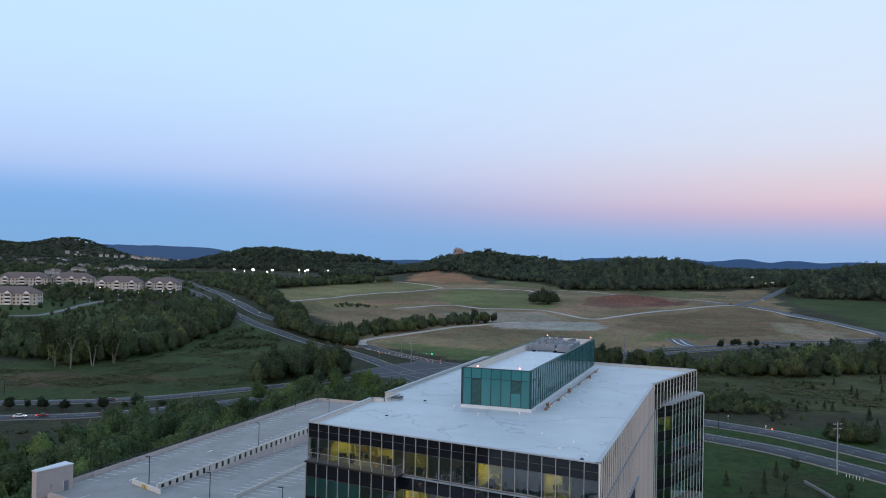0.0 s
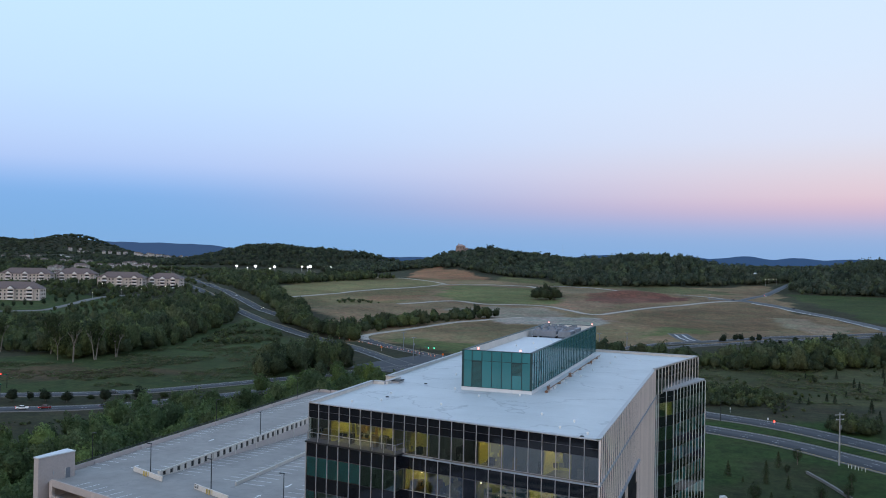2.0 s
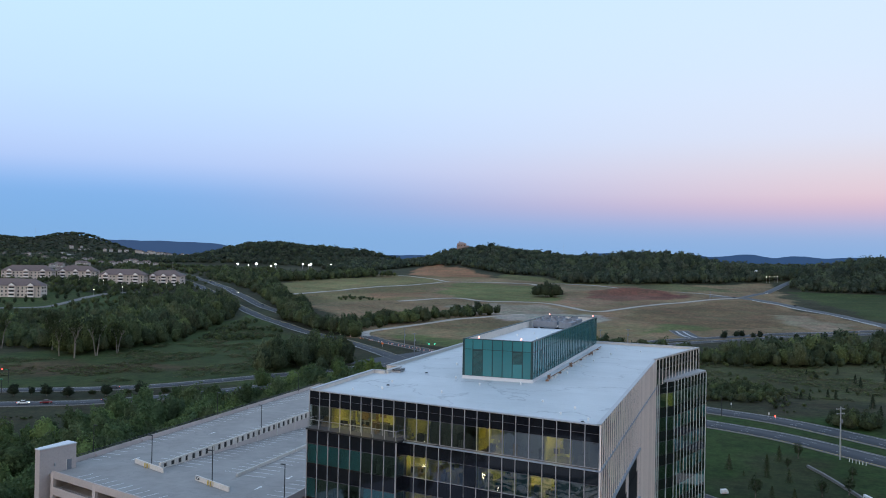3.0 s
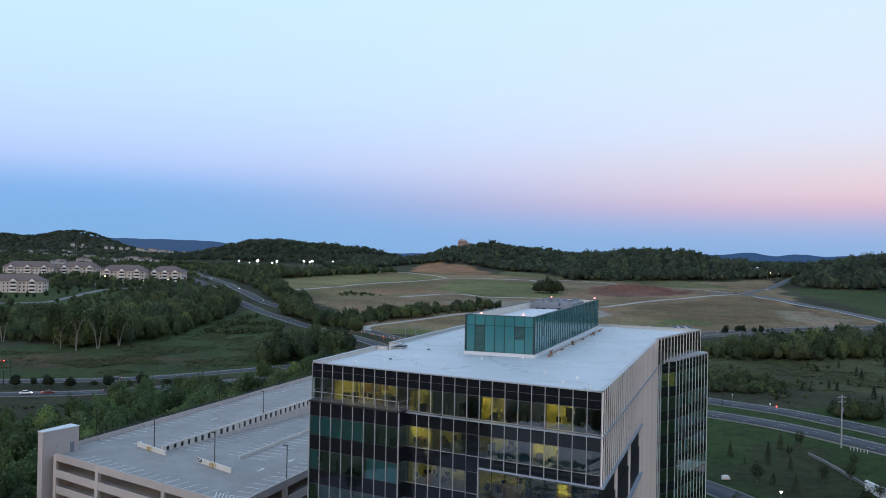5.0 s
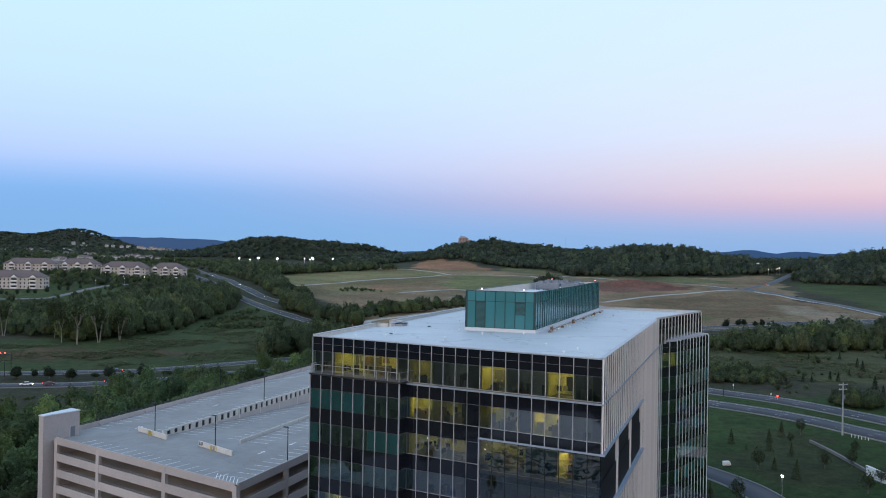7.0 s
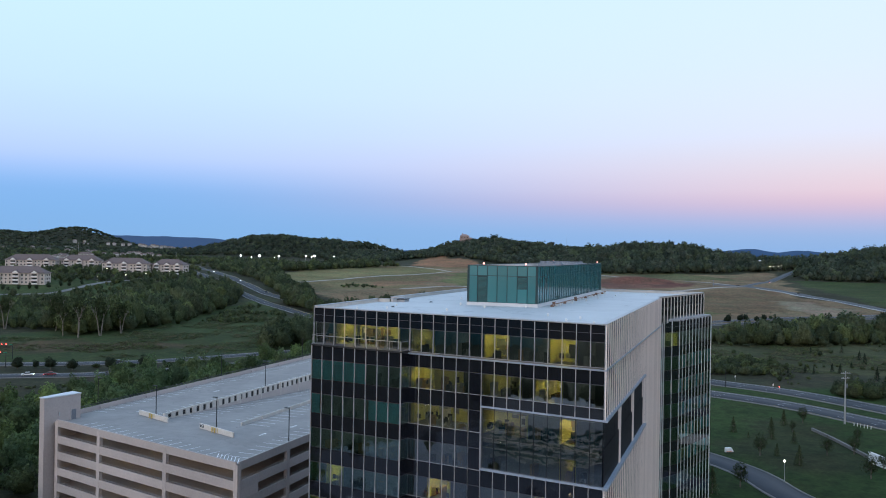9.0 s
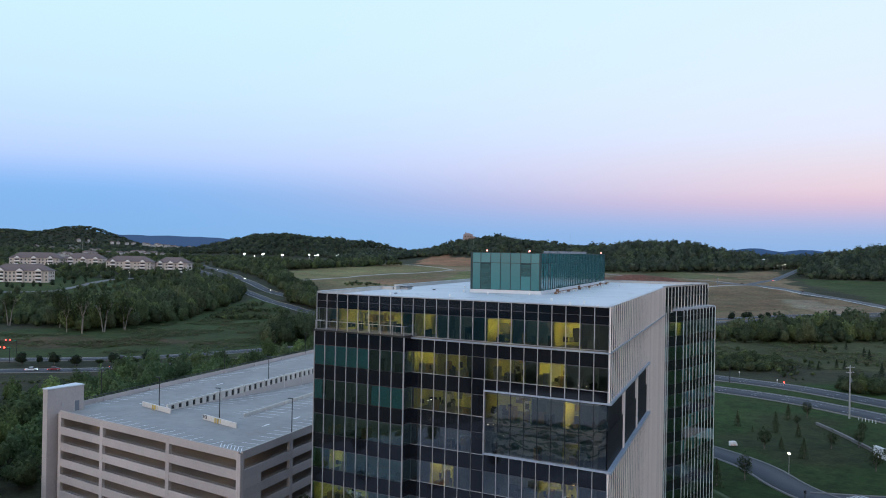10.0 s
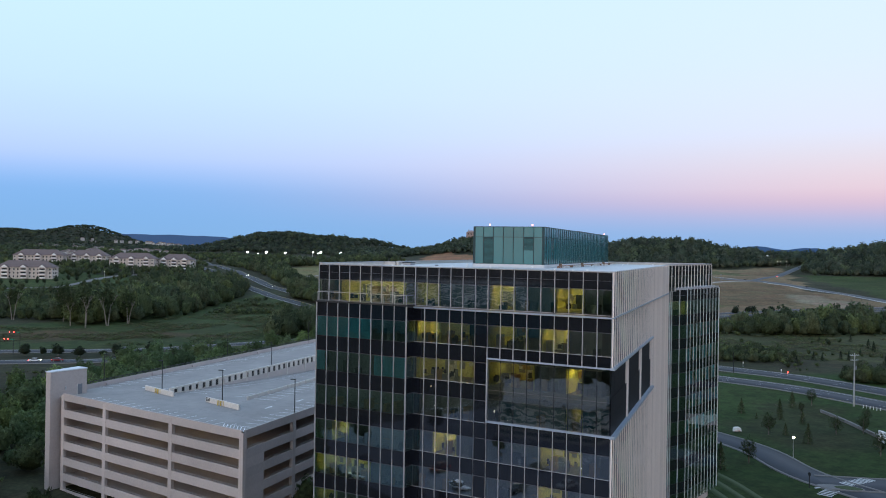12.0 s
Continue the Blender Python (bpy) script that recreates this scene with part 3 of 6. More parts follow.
ribbon("gutter", [(383, 1000), (391, 940), (399.5, 866), (401.5, 791), (400, 745)], -2.2, 0.3, 0.27, PAINT, GUTTER)
for o in (-4.5, 1.5):
    ribbon("painted_band", [(203, 648), (201, 660), (203, 684)], o, o + 1.6, 0.24, PAINT, GUTTER)
# drive by the office
a = [uv(x, y) for x, y in ((-40, 168), (-15, 155), (5, 138), (15.6, 125.5), (21.8, 112), (26.9, 104), (36, 95), (50, 82))]
road(a, 8.2, "asphalt drive between mown lawns", ASPHALT, 0.12, False, True, step=3)
a = [uv(x, y) for x, y in ((27, 102), (38, 104), (55, 108), (90, 112))]
road(a, 10, "asphalt side drive with crosswalks", ASPHALT, 0.14, False, True, step=3)


# ---- the office building ----
ROOF_Z, TERRACE = 46.0, 41.6
SILLS = [41.4 - 4.15 * i for i in range(10)]  # bottom of each storey's windows, top storey first
FL, FR = (-37.0, 6.6), (0.0, 0.0)
office = thing("office_building", "glass office tower with pale fins and a flat white roof", "office building")


def wall_frame(a, b):
    """Local axes of a wall from a to b: x along it, y outward, z up, and its length."""
    a, b = Vector((*a, 0)), Vector((*b, 0))
    d = (b - a).normalized()
    m = Matrix.Identity(4)
    m.col[0][:3], m.col[1][:3], m.col[2][:3], m.col[3][:3] = d, d.cross(Vector((0, 0, 1))), (0, 0, 1), a
    return m, (b - a).length


def glazed(bm, mat):
    """A glass sheet mirrors on its outer face alone; its other faces are clear."""
    if mat in (GLASS, GLASS_CLEAR, GLASS_TEAL):
        bm.normal_update()
        for f in bm.faces:
            f.material_index = 0 if f.normal.y > 0.9 else 1
        return True
    return False


def face_part(name, bm, mat, m, parent=office, label=""):
    two = glazed(bm, mat)
    bm.transform(m)
    ob = part(name, bm, mat, parent, label)
    if two:
        ob.data.materials.append(CLEAR)
    return ob


def mesh_of(name, bm, mat):
    two = glazed(bm, mat)
    me = bpy.data.meshes.new(name)
    bm.to_mesh(me)
    bm.free()
    me.materials.append(mat)
    if two:
        me.materials.append(CLEAR)
    return me


def pane_row(name, m, xs, z0, z1, y, mat, parent=office, skip=()):
    """One pane for each bay, all on one mesh. Panes sit a hair out of true, as glazing does."""
    w = xs[1] - xs[0]
    me = mesh_of(name, boxed(-w / 2 + 0.03, w / 2 - 0.03, y - 0.025, y, z0, z1), mat)
    for i, x in enumerate(xs[:-1]):
        if i in skip:
            continue
        ob = new(name, me)
        ob.parent = parent
        ob.matrix_basis = m @ pose(x + w / 2, 0, 0, 0, 0, random.uniform(-0.12, 0.12))


def curtain(m, length, bays, sills, z_top, depth=0.095, fin=MULLION, rail=MULLION, wide=0.06, panes=True, skip=(), pane=GLASS):
    """Glass wall of one face: spandrel and vision panes, upright mullions and thin rails. sills: bottoms of the windows, top down."""
    xs = [length * i / bays for i in range(bays + 1)]
    top = z_top
    for z in sills:
        head = z + (2.6 if z > 41 else 2.38)
        if panes:
            pane_row("spandrel_pane", m, xs, head + 0.04, top - 0.04, 0.0, SPANDREL, skip=skip)
            pane_row("window_pane", m, xs, z + 0.04, head - 0.02, 0.0, pane, skip=skip)
        for zz, h, mat in ((head, 0.022, RAIL_DARK), (z, 0.026, rail)):
            face_part("rail", boxed(0, length, -0.03, 0.03, zz - h, zz + h), mat, m)
        if top - head > 1.9 or z > 41:
            face_part("rail", boxed(0, length, -0.03, 0.03, (top + head) / 2 - 0.015, (top + head) / 2 + 0.015), RAIL_DARK, m)
        top = z
    for x in xs:
        face_part("mullion", boxed(x - wide / 2, x + wide / 2, -0.05, depth, sills[-1], z_top - 0.02), fin, m)


SIDE_END, WING_END = (0.0, 59.5), (5.9, 83.3)

# the roof, its raised edge and coping
OUTLINE = [FR, SIDE_END, WING_END, (-13.4, 84.9), (-37.3, 84.0), (-37.3, 31.0), (-35.2, 31.0), (-35.2, 26.0), (-37.3, 26.0), FL]
part("roof", prism([(-17.3 + (x + 17.3) * 0.985, 42 + (y - 42) * 0.993) for x, y in OUTLINE], 45.0, 45.55), MEMBRANE_ROOF, office, "pale grey membrane roof with stains")
for i, (p, q) in enumerate(zip(OUTLINE, OUTLINE[1:] + OUTLINE[:1])):
    m, n = wall_frame(p, q)
    low = i in (0, 9)
    face_part("parapet", boxed(0.5 if i == 0 else 0.02, n - (0.6 if i == 9 else 0.02), -0.40, -0.06, 45.0, 45.80 if low else 45.95), WHITE_WALL, m)
    face_part("coping", boxed(0.0, n, -0.42 if low else -0.45, 0.06, 45.80 if low else 45.95, 45.88 if low else 46.05), COPING, m, label="blue-grey metal coping")

# floors and the dim inner core
INNER = [(-0.5, 0.4), (-0.5, 59.8), (-0.4, 63.0), (1.7, 67.2), (5.0, 82.0), (-13.4, 84.2), (-36.7, 83.3), (-36.7, 7.0)]
for z in SILLS:
    part("floor_slab", prism(INNER, z - 1.0, z - 0.12), SLAB, office)
part("floor_slab", prism(INNER, 44.3, 44.95), SLAB, office)
part("core_wall", boxed(-31, -7, 13, 76, 0.5, 44.3), DIM_ROOM, office)

# front
mf, nf = wall_frame(FL, FR)
PW = nf / 24  # width of a bay
curtain(mf, nf, 24, SILLS[:1], ROOF_Z - 0.2)
# the block that stands before the front line and carries a terrace
BL, BR = (-36.4, 5.0), (-23.6, 2.6)
BACK_R, BACK_L = (-23.25, 4.25), (-36.6, 6.7)
ml, nl = wall_frame(BL, BR)
curtain(ml, nl, 8, SILLS[1:], TERRACE - 0.12, rail=BLACK, pane=GLASS_TEAL)
mr, nr = wall_frame(BR, BACK_R)
curtain(mr, nr, 1, SILLS[1:], TERRACE - 0.12, rail=BLACK, pane=GLASS_TEAL)
mq, nq = wall_frame(BACK_L, BL)
curtain(mq, nq, 1, SILLS[1:], TERRACE - 0.12, rail=BLACK, pane=GLASS_TEAL)
part("terrace", prism([(-36.55, 4.86), (-23.48, 2.42), (-23.1, 4.2), BACK_L], TERRACE - 0.30, TERRACE - 0.10), BLACK, office, "dark terrace slab")
for m, n in ((ml, nl), (mr, nr), (mq, nq)):
    face_part("terrace_rail", boxed(0, n, -0.10, -0.05, TERRACE + 0.92, TERRACE + 0.98), STEEL, m)
    for i in range(int(n / 1.6) + 1):
        x = 0.06 + (n - 0.12) * i / int(max(1, n / 1.6))
        face_part("rail_post", boxed(x - 0.025, x + 0.025, -0.10, -0.05, TERRACE - 0.1, TERRACE + 0.95), STEEL, m)
# middle bays, then the dark pier of small panes, then the right bays with the glass corner
x9 = nf * (37.0 - 23.45) / 37.0
x14, x15 = 14 * PW, 15 * PW
curtain(mf @ pose(x9, 0, 0), x14 - x9, 5, SILLS[1:], 41.08)
curtain(mf @ pose(x14, 0, 0), x15 - x14, 1, SILLS[1:], 41.08)
for z in SILLS[1:]:
    face_part("pier_panel", boxed(x14 + 0.06, x15 - 0.06, -0.02, 0.02, z + 0.05, z + 2.36), SPANDREL, mf)
curtain(mf @ pose(x15, 0, 0), nf - x15, 9, SILLS[1:2], 41.08)
face_part("spandrel_band", boxed(x15, nf, -0.03, -0.005, 36.0, 37.2), SPANDREL, mf)
for i in range(10):
    x = x15 + PW * i
    face_part("mullion", boxed(x - 0.037, x + 0.037, -0.02, 0.13, 36.0, 37.2), MULLION, mf)
# the two-storey glass corner, without fins
xs = [x15 + PW * i for i in range(10)]
pane_row("corner_pane", mf, [x15 + (nf - x15) * i / 9 for i in range(10)], 32.62, 35.92, -0.12, GLASS_CLEAR)
pane_row("corner_pane", mf, [x15 + (nf - x15) * i / 9 for i in range(10)], 29.28, 32.56, -0.12, GLASS_CLEAR)
for x in xs[1:-1]:
    face_part("corner_mullion", boxed(x - 0.03, x + 0.03, -0.16, -0.09, 29.25, 35.95), BLACK, mf)
curtain(mf @ pose(x15, 0, 0), nf - x15, 9, SILLS[4:], 29.05)
face_part("ledge", boxed(x9, nf + 0.16, 0.0, 0.17, 41.10, 41.24), LEDGE, mf, label="blue-grey metal ledge")
face_part("ledge", boxed(x15, nf + 0.18, -0.1, 0.19, 35.95, 36.11), LEDGE, mf, label="blue-grey metal ledge")
face_part("ledge", boxed(x15, nf + 0.24, -0.1, 0.25, 29.06, 29.24), LEDGE, mf, label="blue-grey metal ledge")
face_part("ledge", boxed(x15 - 0.06, x15 + 0.05, -0.1, 0.13, 29.1, 36.1), MULLION, mf)

# long side with deep pale fins
ms, ns = wall_frame(FR, SIDE_END)
NOTCH = 35.4
bays = 38
for z, top in zip(SILLS, [ROOF_Z - 0.2] + SILLS):
    if not 29 < z < 36 and top > 30 or top < 29.2:
        face_part("spandrel_band", boxed(0, ns, -0.03, 0, z + 2.4, top), SIDE_GLASS, ms)
        face_part("window_band", boxed(0, ns, -0.035, -0.004, z, z + 2.38), SIDE_GLASS, ms)
for z0, z1 in ((36.0, 37.2), (33.1, 36.0), (31.4, 33.1), (29.0, 31.4)):
    face_part("window_band", boxed(NOTCH if z1 <= 36 else 0, ns, -0.03, 0, z0, z1), SIDE_GLASS, ms)
for i in range(bays + 1):
    y = ns * i / bays
    for z0, z1 in (((36.1, 45.85), (SILLS[-1], 29.1)) if y < NOTCH - 0.3 else ((SILLS[-1], 45.85),)):
        face_part("fin", boxed(max(0, y - 0.05), y + 0.05, -0.05, 0.155, z0, z1), FIN, ms)
for k in range(3):
    y0, y1 = NOTCH * k / 3, NOTCH * (k + 1) / 3
    for z0, z1 in ((29.28, 32.56), (32.62, 35.92)):
        for i in range(4):
            w = (y1 - y0 - 0.9) / 4
            face_part("corner_pane", boxed(y0 + w * i + 0.03, y0 + w * (i + 1) - 0.03, -0.15, -0.12, z0, z1), SIDE_GLASS, ms)
    for y in (y1 - 0.75, y1 - 0.12):
        face_part("corner_fin", boxed(y - 0.06, y + 0.06, -0.2, 0.14, 29.2, 36.0), FIN, ms)
face_part("ledge", boxed(-0.2, ns, 0, 0.22, 41.12, 41.25), LEDGE, ms, label="blue-grey metal ledge")
face_part("ledge", boxed(-0.2, NOTCH, -0.1, 0.36, 35.93, 36.15), LEDGE, ms, label="blue-grey metal ledge")
face_part("ledge", boxed(-0.2, NOTCH, -0.1, 0.46, 28.98, 29.26), LEDGE, ms, label="blue-grey metal ledge")

# wing: its top storey in line with the roof, the lower ones proud of it
mw, nw = wall_frame(SIDE_END, WING_END)
curtain(mw, nw, 14, SILLS[:1], ROOF_Z - 0.2, depth=0.085, fin=FIN, wide=0.07)
WA, WB, WC = (2.65, 66.3), (7.35, 81.3), (0.35, 62.5)
mv, nv = wall_frame(WA, WB)
curtain(mv, nv, 10, SILLS[1:], TERRACE + 0.1, depth=0.075, fin=WING_FIN, rail=BLACK, wide=0.05, pane=GLASS_TEAL)
part("wing_cap", prism([WA, WB, (5.75, 82.7), WC], TERRACE - 0.05, TERRACE + 0.30), COPING, office)
for p, q, k in ((SIDE_END, WC, 2), (WC, WA, 2), (WB, WING_END, 1)):
    mk, nk = wall_frame(p, q)
    curtain(mk, nk, k, SILLS[1:], TERRACE, depth=0.12, fin=WING_FIN, rail=BLACK, pane=GLASS_TEAL)
for p, q in (((-13.4, 84.6), (-37.0, 83.8)), ((-37.0, 83.8), (-36.9, 7.0)), (WING_END, (-13.4, 84.6))):
    m, n = wall_frame(p, q)
    face_part("rear_wall", boxed(0, n, -0.25, -0.02, 0.5, 45.2), SPANDREL, m)
part("plinth", prism([(-36.8, 5.4), (0, 0.2), (0, 59.5), (5.8, 82.8), (-13.4, 84.5), (-37, 83.7)], -4.0, SILLS[-1] - 0.9), CONCRETE, office)

# penthouse of teal glass panels
PX0, PX1, PY0, PY1, PZ = -23.6, -13.5, 26.6, 80.2, 51.2
base = [(PX0 - 0.08, PY0 - 0.08), (PX1 + 0.08, PY0 - 0.08), (PX1 + 0.08, PY1 + 0.08), (PX0 - 0.08, PY1 + 0.08)]
penthouse = part("penthouse", prism(base, 45.55, 46.00), MEMBRANE, office, "teal glass penthouse on a pale kerb")
for p, q, bays in (((PX0, PY0), (PX1, PY0), 7), ((PX1, PY0), (PX1, PY1), 37), ((PX1, PY1), (PX0, PY1), 7), ((PX0, PY1), (PX0, PY0), 37)):
    m, n = wall_frame(p, q)
    face_part("backing", boxed(0, n, -0.28, -0.05, 46.00, PZ - 0.05), TEAL_JOINT, m, penthouse)
    face_part("inner_lining", boxed(0.3, n - 0.3, -0.36, -0.285, 49.2, PZ - 0.06), WHITE_WALL, m, penthouse)
    face_part("cap", boxed(0, n, -0.40, 0.03, PZ - 0.05, PZ + 0.02), TEAL_JOINT, m, penthouse)
    xs = [n * i / bays for i in range(bays + 1)]
    pane_row("teal_panel", m, xs, 46.04, 49.72, 0.0, TEAL_PANEL, penthouse, skip=(1, 5) if bays == 7 and p[1] == PY0 else ())
    pane_row("teal_panel", m, xs, 49.79, PZ - 0.07, 0.0, TEAL_PANEL, penthouse)
    for x in xs:
        face_part("joint", boxed(max(0, x - 0.05), min(n, x + 0.05), -0.02, 0.035 if bays == 7 else 0.06, 46.02, PZ - 0.06), TEAL_JOINT, m, penthouse)
    if bays == 7 and p[1] == PY0:
        w = n / 7
        for k, z0 in ((1, 46.04), (5, 48.0)):
            for j in range(int((49.72 - z0) / 0.16)):
                face_part("louvre", boxed(w * k + 0.05, w * (k + 1) - 0.05, -0.06, -0.01, z0 + 0.16 * j, z0 + 0.16 * j + 0.09), LOUVRE, m, penthouse)
        face_part("teal_panel", boxed(w * 5 + 0.03, w * 6 - 0.03, -0.025, 0, 46.04, 47.95), TEAL_PANEL, m, penthouse)
    if bays == 37 and p[0] == PX1:
        for j in range(9):
            face_part("louvre", boxed(4.45, 5.75, 0.003, 0.03, 48.2 + 0.16 * j, 48.29 + 0.16 * j), LOUVRE, m, penthouse)
part("penthouse_roof", boxed(PX0 + 0.37, PX1 - 0.37, PY0 + 0.37, 61.5, 49.6, 50.1), MEMBRANE, penthouse)
part("penthouse_roof", boxed(PX0 + 0.37, PX1 - 0.37, 61.5, PY1 - 0.37, 49.0, 49.5), MEMBRANE, penthouse)

# rooms behind the glass
desk = thing("desk", "plain office desk with a dark screen", "desk", group="office desks")
part("desktop", boxed(-0.8, 0.8, -0.4, 0.4, 0.70, 0.75), ROOM_WOOD, desk)
for x in (-0.74, 0.74):
    part("leg_panel", boxed(x - 0.03, x + 0.03, -0.36, 0.36, 0, 0.70), BLACK, desk)
part("screen", boxed(-0.30, 0.30, -0.03, 0.03, 0.86, 1.22), BLACK, desk)
part("screen_stand", boxed(-0.05, 0.05, -0.05, 0.05, 0.75, 0.86), BLACK, desk)
cupboard = thing("cupboard", "tall wooden office cupboard", "cupboard", group="office cupboards")
part("carcass", boxed(-0.5, 0.5, -0.25, 0.23, 0, 1.9), ROOM_WOOD, cupboard)
for x in (-0.245, 0.245):
    part("door", boxed(x - 0.24, x + 0.24, 0.235, 0.255, 0.05, 1.87), ROOM_WOOD, cupboard)
FURNITURE = [desk, cupboard]
used = set()


def room(m, x0, x1, level, depth, lit, wall=None, bright=1.0):
    """A room behind the glass from x0 to x1 along a wall, on one storey."""
    z = SILLS[level]
    floor, ceil = z - 0.11, z + (2.75 if level == 0 else 2.55)
    # wall colour follows the lamps: bright yellow when on, dark grey when off
    wall = wall or (LIT_ROOM if lit else DIM_ROOM)
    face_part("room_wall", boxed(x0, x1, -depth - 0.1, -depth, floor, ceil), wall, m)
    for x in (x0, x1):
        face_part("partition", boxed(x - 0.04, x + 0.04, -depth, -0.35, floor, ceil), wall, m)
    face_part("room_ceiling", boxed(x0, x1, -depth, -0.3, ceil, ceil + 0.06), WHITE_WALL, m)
    if lit:
        n = max(1, int((x1 - x0) / 2.6))
        for i in range(n):
            x = x0 + (x1 - x0) * (i + 0.5) / n
            face_part("ceiling_light", boxed(x - 0.6, x + 0.6, -depth * 0.62, -depth * 0.62 + 0.5, ceil - 0.06, ceil - 0.01), LAMP if bright > 0.6 else LAMP_DIM, m, label="lit ceiling panel")
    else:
        # no lamp burns here: a weak glowing panel is added to brighten the room
        face_part("ceiling_light", boxed(x0 + 0.4, x1 - 0.4, -depth * 0.62, -depth * 0.62 + 0.5, ceil - 0.06, ceil - 0.01), ROOM_FILL, m, label="added fill panel in an unlit room")
    x = x0 + 0.15
    while lit and x < x1 - 0.5:
        w = random.uniform(0.25, 1.1)
        if random.random() < 0.75 and x + w < x1 - 0.1:
            tall = random.random() < 0.35
            face_part("wall_panel", boxed(x, x + w, -depth, -depth + 0.04, floor + (0 if tall else 0.9), floor + (2.1 if tall else random.uniform(1.5, 2.1))), random.choice((ROOM_WOOD, DIM_ROOM, WHITE_WALL, BLACK, LIT_ROOM)), m)
        x += w + random.uniform(0.05, 0.4)
    for k in range(int((x1 - x0) / 0.9)):
        if random.random() < 0.7:
            xx = random.uniform(x0 + 0.4, x1 - 0.4)
            face_part("low_screen", boxed(xx - random.uniform(0.1, 0.5), xx + random.uniform(0.1, 0.5), -random.uniform(1.0, 2.4), -0.9, floor, floor + random.uniform(0.5, 1.5)), random.choice((DIM_ROOM, BLACK, ROOM_WOOD)), m)
    for k in range(int((x1 - x0) / 0.55) if lit else 0):
        xx, ww, yy = random.uniform(x0 + 0.3, x1 - 0.3), random.uniform(0.10, 0.30), random.uniform(0.7, depth - 0.5)
        face_part("chair_back", boxed(xx - ww, xx + ww, -yy - 0.06, -yy, floor + 0.45, floor + random.uniform(0.85, 1.15), bevel=0.02), random.choice((BLACK, DIM_ROOM, BLACK)), m)
    for k in range(int((x1 - x0) / 1.3) if lit else 0):
        xx, hh = random.uniform(x0 + 0.4, x1 - 0.4), random.uniform(0.25, 0.5)
        face_part("wall_frame", boxed(xx - hh, xx + hh, -depth + 0.045, -depth + 0.07, floor + 1.3, floor + 1.3 + hh * 1.4), random.choice((WHITE_WALL, DIM_ROOM, ROOM_WOOD)), m)
    for i in range(int((x1 - x0) / 1.5)):
        kind = FURNITURE[1] if random.random() < 0.3 else FURNITURE[0]
        x = x0 + 0.9 + 1.5 * i
        back = kind is cupboard
        at = m @ pose(x, -depth + 0.3 if back else -random.uniform(0.8, 2.2), floor, 0, 0, 0 if back else random.choice((0, 90, 180)))
        if kind in used:
            copy_thing(kind, at)
        else:
            kind.matrix_basis = at
            used.add(kind)


def bays_room(a, b, level, lit, depth=4.5, bright=1.0, wall=None, m=mf):
    room(m, a * PW + 0.08, b * PW - 0.08, level, depth, lit, wall, bright)


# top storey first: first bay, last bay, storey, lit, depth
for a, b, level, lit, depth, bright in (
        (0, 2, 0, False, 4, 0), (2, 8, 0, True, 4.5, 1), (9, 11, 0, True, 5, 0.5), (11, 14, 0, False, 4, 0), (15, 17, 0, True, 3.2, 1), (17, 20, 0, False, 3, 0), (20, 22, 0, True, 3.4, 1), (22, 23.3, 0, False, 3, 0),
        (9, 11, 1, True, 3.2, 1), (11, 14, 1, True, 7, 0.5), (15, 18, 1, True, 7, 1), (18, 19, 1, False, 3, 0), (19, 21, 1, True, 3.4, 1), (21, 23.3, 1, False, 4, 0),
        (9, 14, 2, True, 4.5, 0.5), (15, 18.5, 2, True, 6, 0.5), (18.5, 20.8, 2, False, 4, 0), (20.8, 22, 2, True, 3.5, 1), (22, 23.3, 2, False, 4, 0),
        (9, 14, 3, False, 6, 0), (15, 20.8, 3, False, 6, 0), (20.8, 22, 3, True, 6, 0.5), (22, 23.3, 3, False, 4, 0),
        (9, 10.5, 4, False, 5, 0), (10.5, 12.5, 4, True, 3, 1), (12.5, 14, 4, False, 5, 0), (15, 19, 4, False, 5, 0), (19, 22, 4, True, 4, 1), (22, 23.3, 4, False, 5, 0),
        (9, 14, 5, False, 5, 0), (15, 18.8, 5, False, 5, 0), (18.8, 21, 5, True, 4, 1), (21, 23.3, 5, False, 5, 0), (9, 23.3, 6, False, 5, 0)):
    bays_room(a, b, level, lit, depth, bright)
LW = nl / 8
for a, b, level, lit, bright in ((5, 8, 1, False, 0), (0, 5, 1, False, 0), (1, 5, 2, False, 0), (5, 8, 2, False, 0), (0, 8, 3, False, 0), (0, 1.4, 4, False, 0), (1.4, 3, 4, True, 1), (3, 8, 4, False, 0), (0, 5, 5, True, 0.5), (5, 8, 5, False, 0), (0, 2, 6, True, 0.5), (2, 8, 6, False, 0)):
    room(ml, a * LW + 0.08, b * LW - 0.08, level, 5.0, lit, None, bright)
# drawn blinds
for m, w, cols in ((ml, LW, ((0, 5, 1), (0, 0.8, 2), (5.2, 8, 2))), (mr, nr, ((0, 1, 1), (0, 1, 2), (0, 1, 3), (0, 1, 4), (0, 1, 5)))):
    for a, b, level in cols:
        z = SILLS[level]
        face_part("blind", boxed(a * w + 0.06, b * w - 0.06, -0.16, -0.13, z + 0.02, z + 2.36), BLIND, m, label="drawn teal blind")
mk, nk = wall_frame(WC, WA)
room(mk, 0.1, nk - 0.1, 1, 3.0, True, None, 1)
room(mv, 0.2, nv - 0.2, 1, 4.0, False)
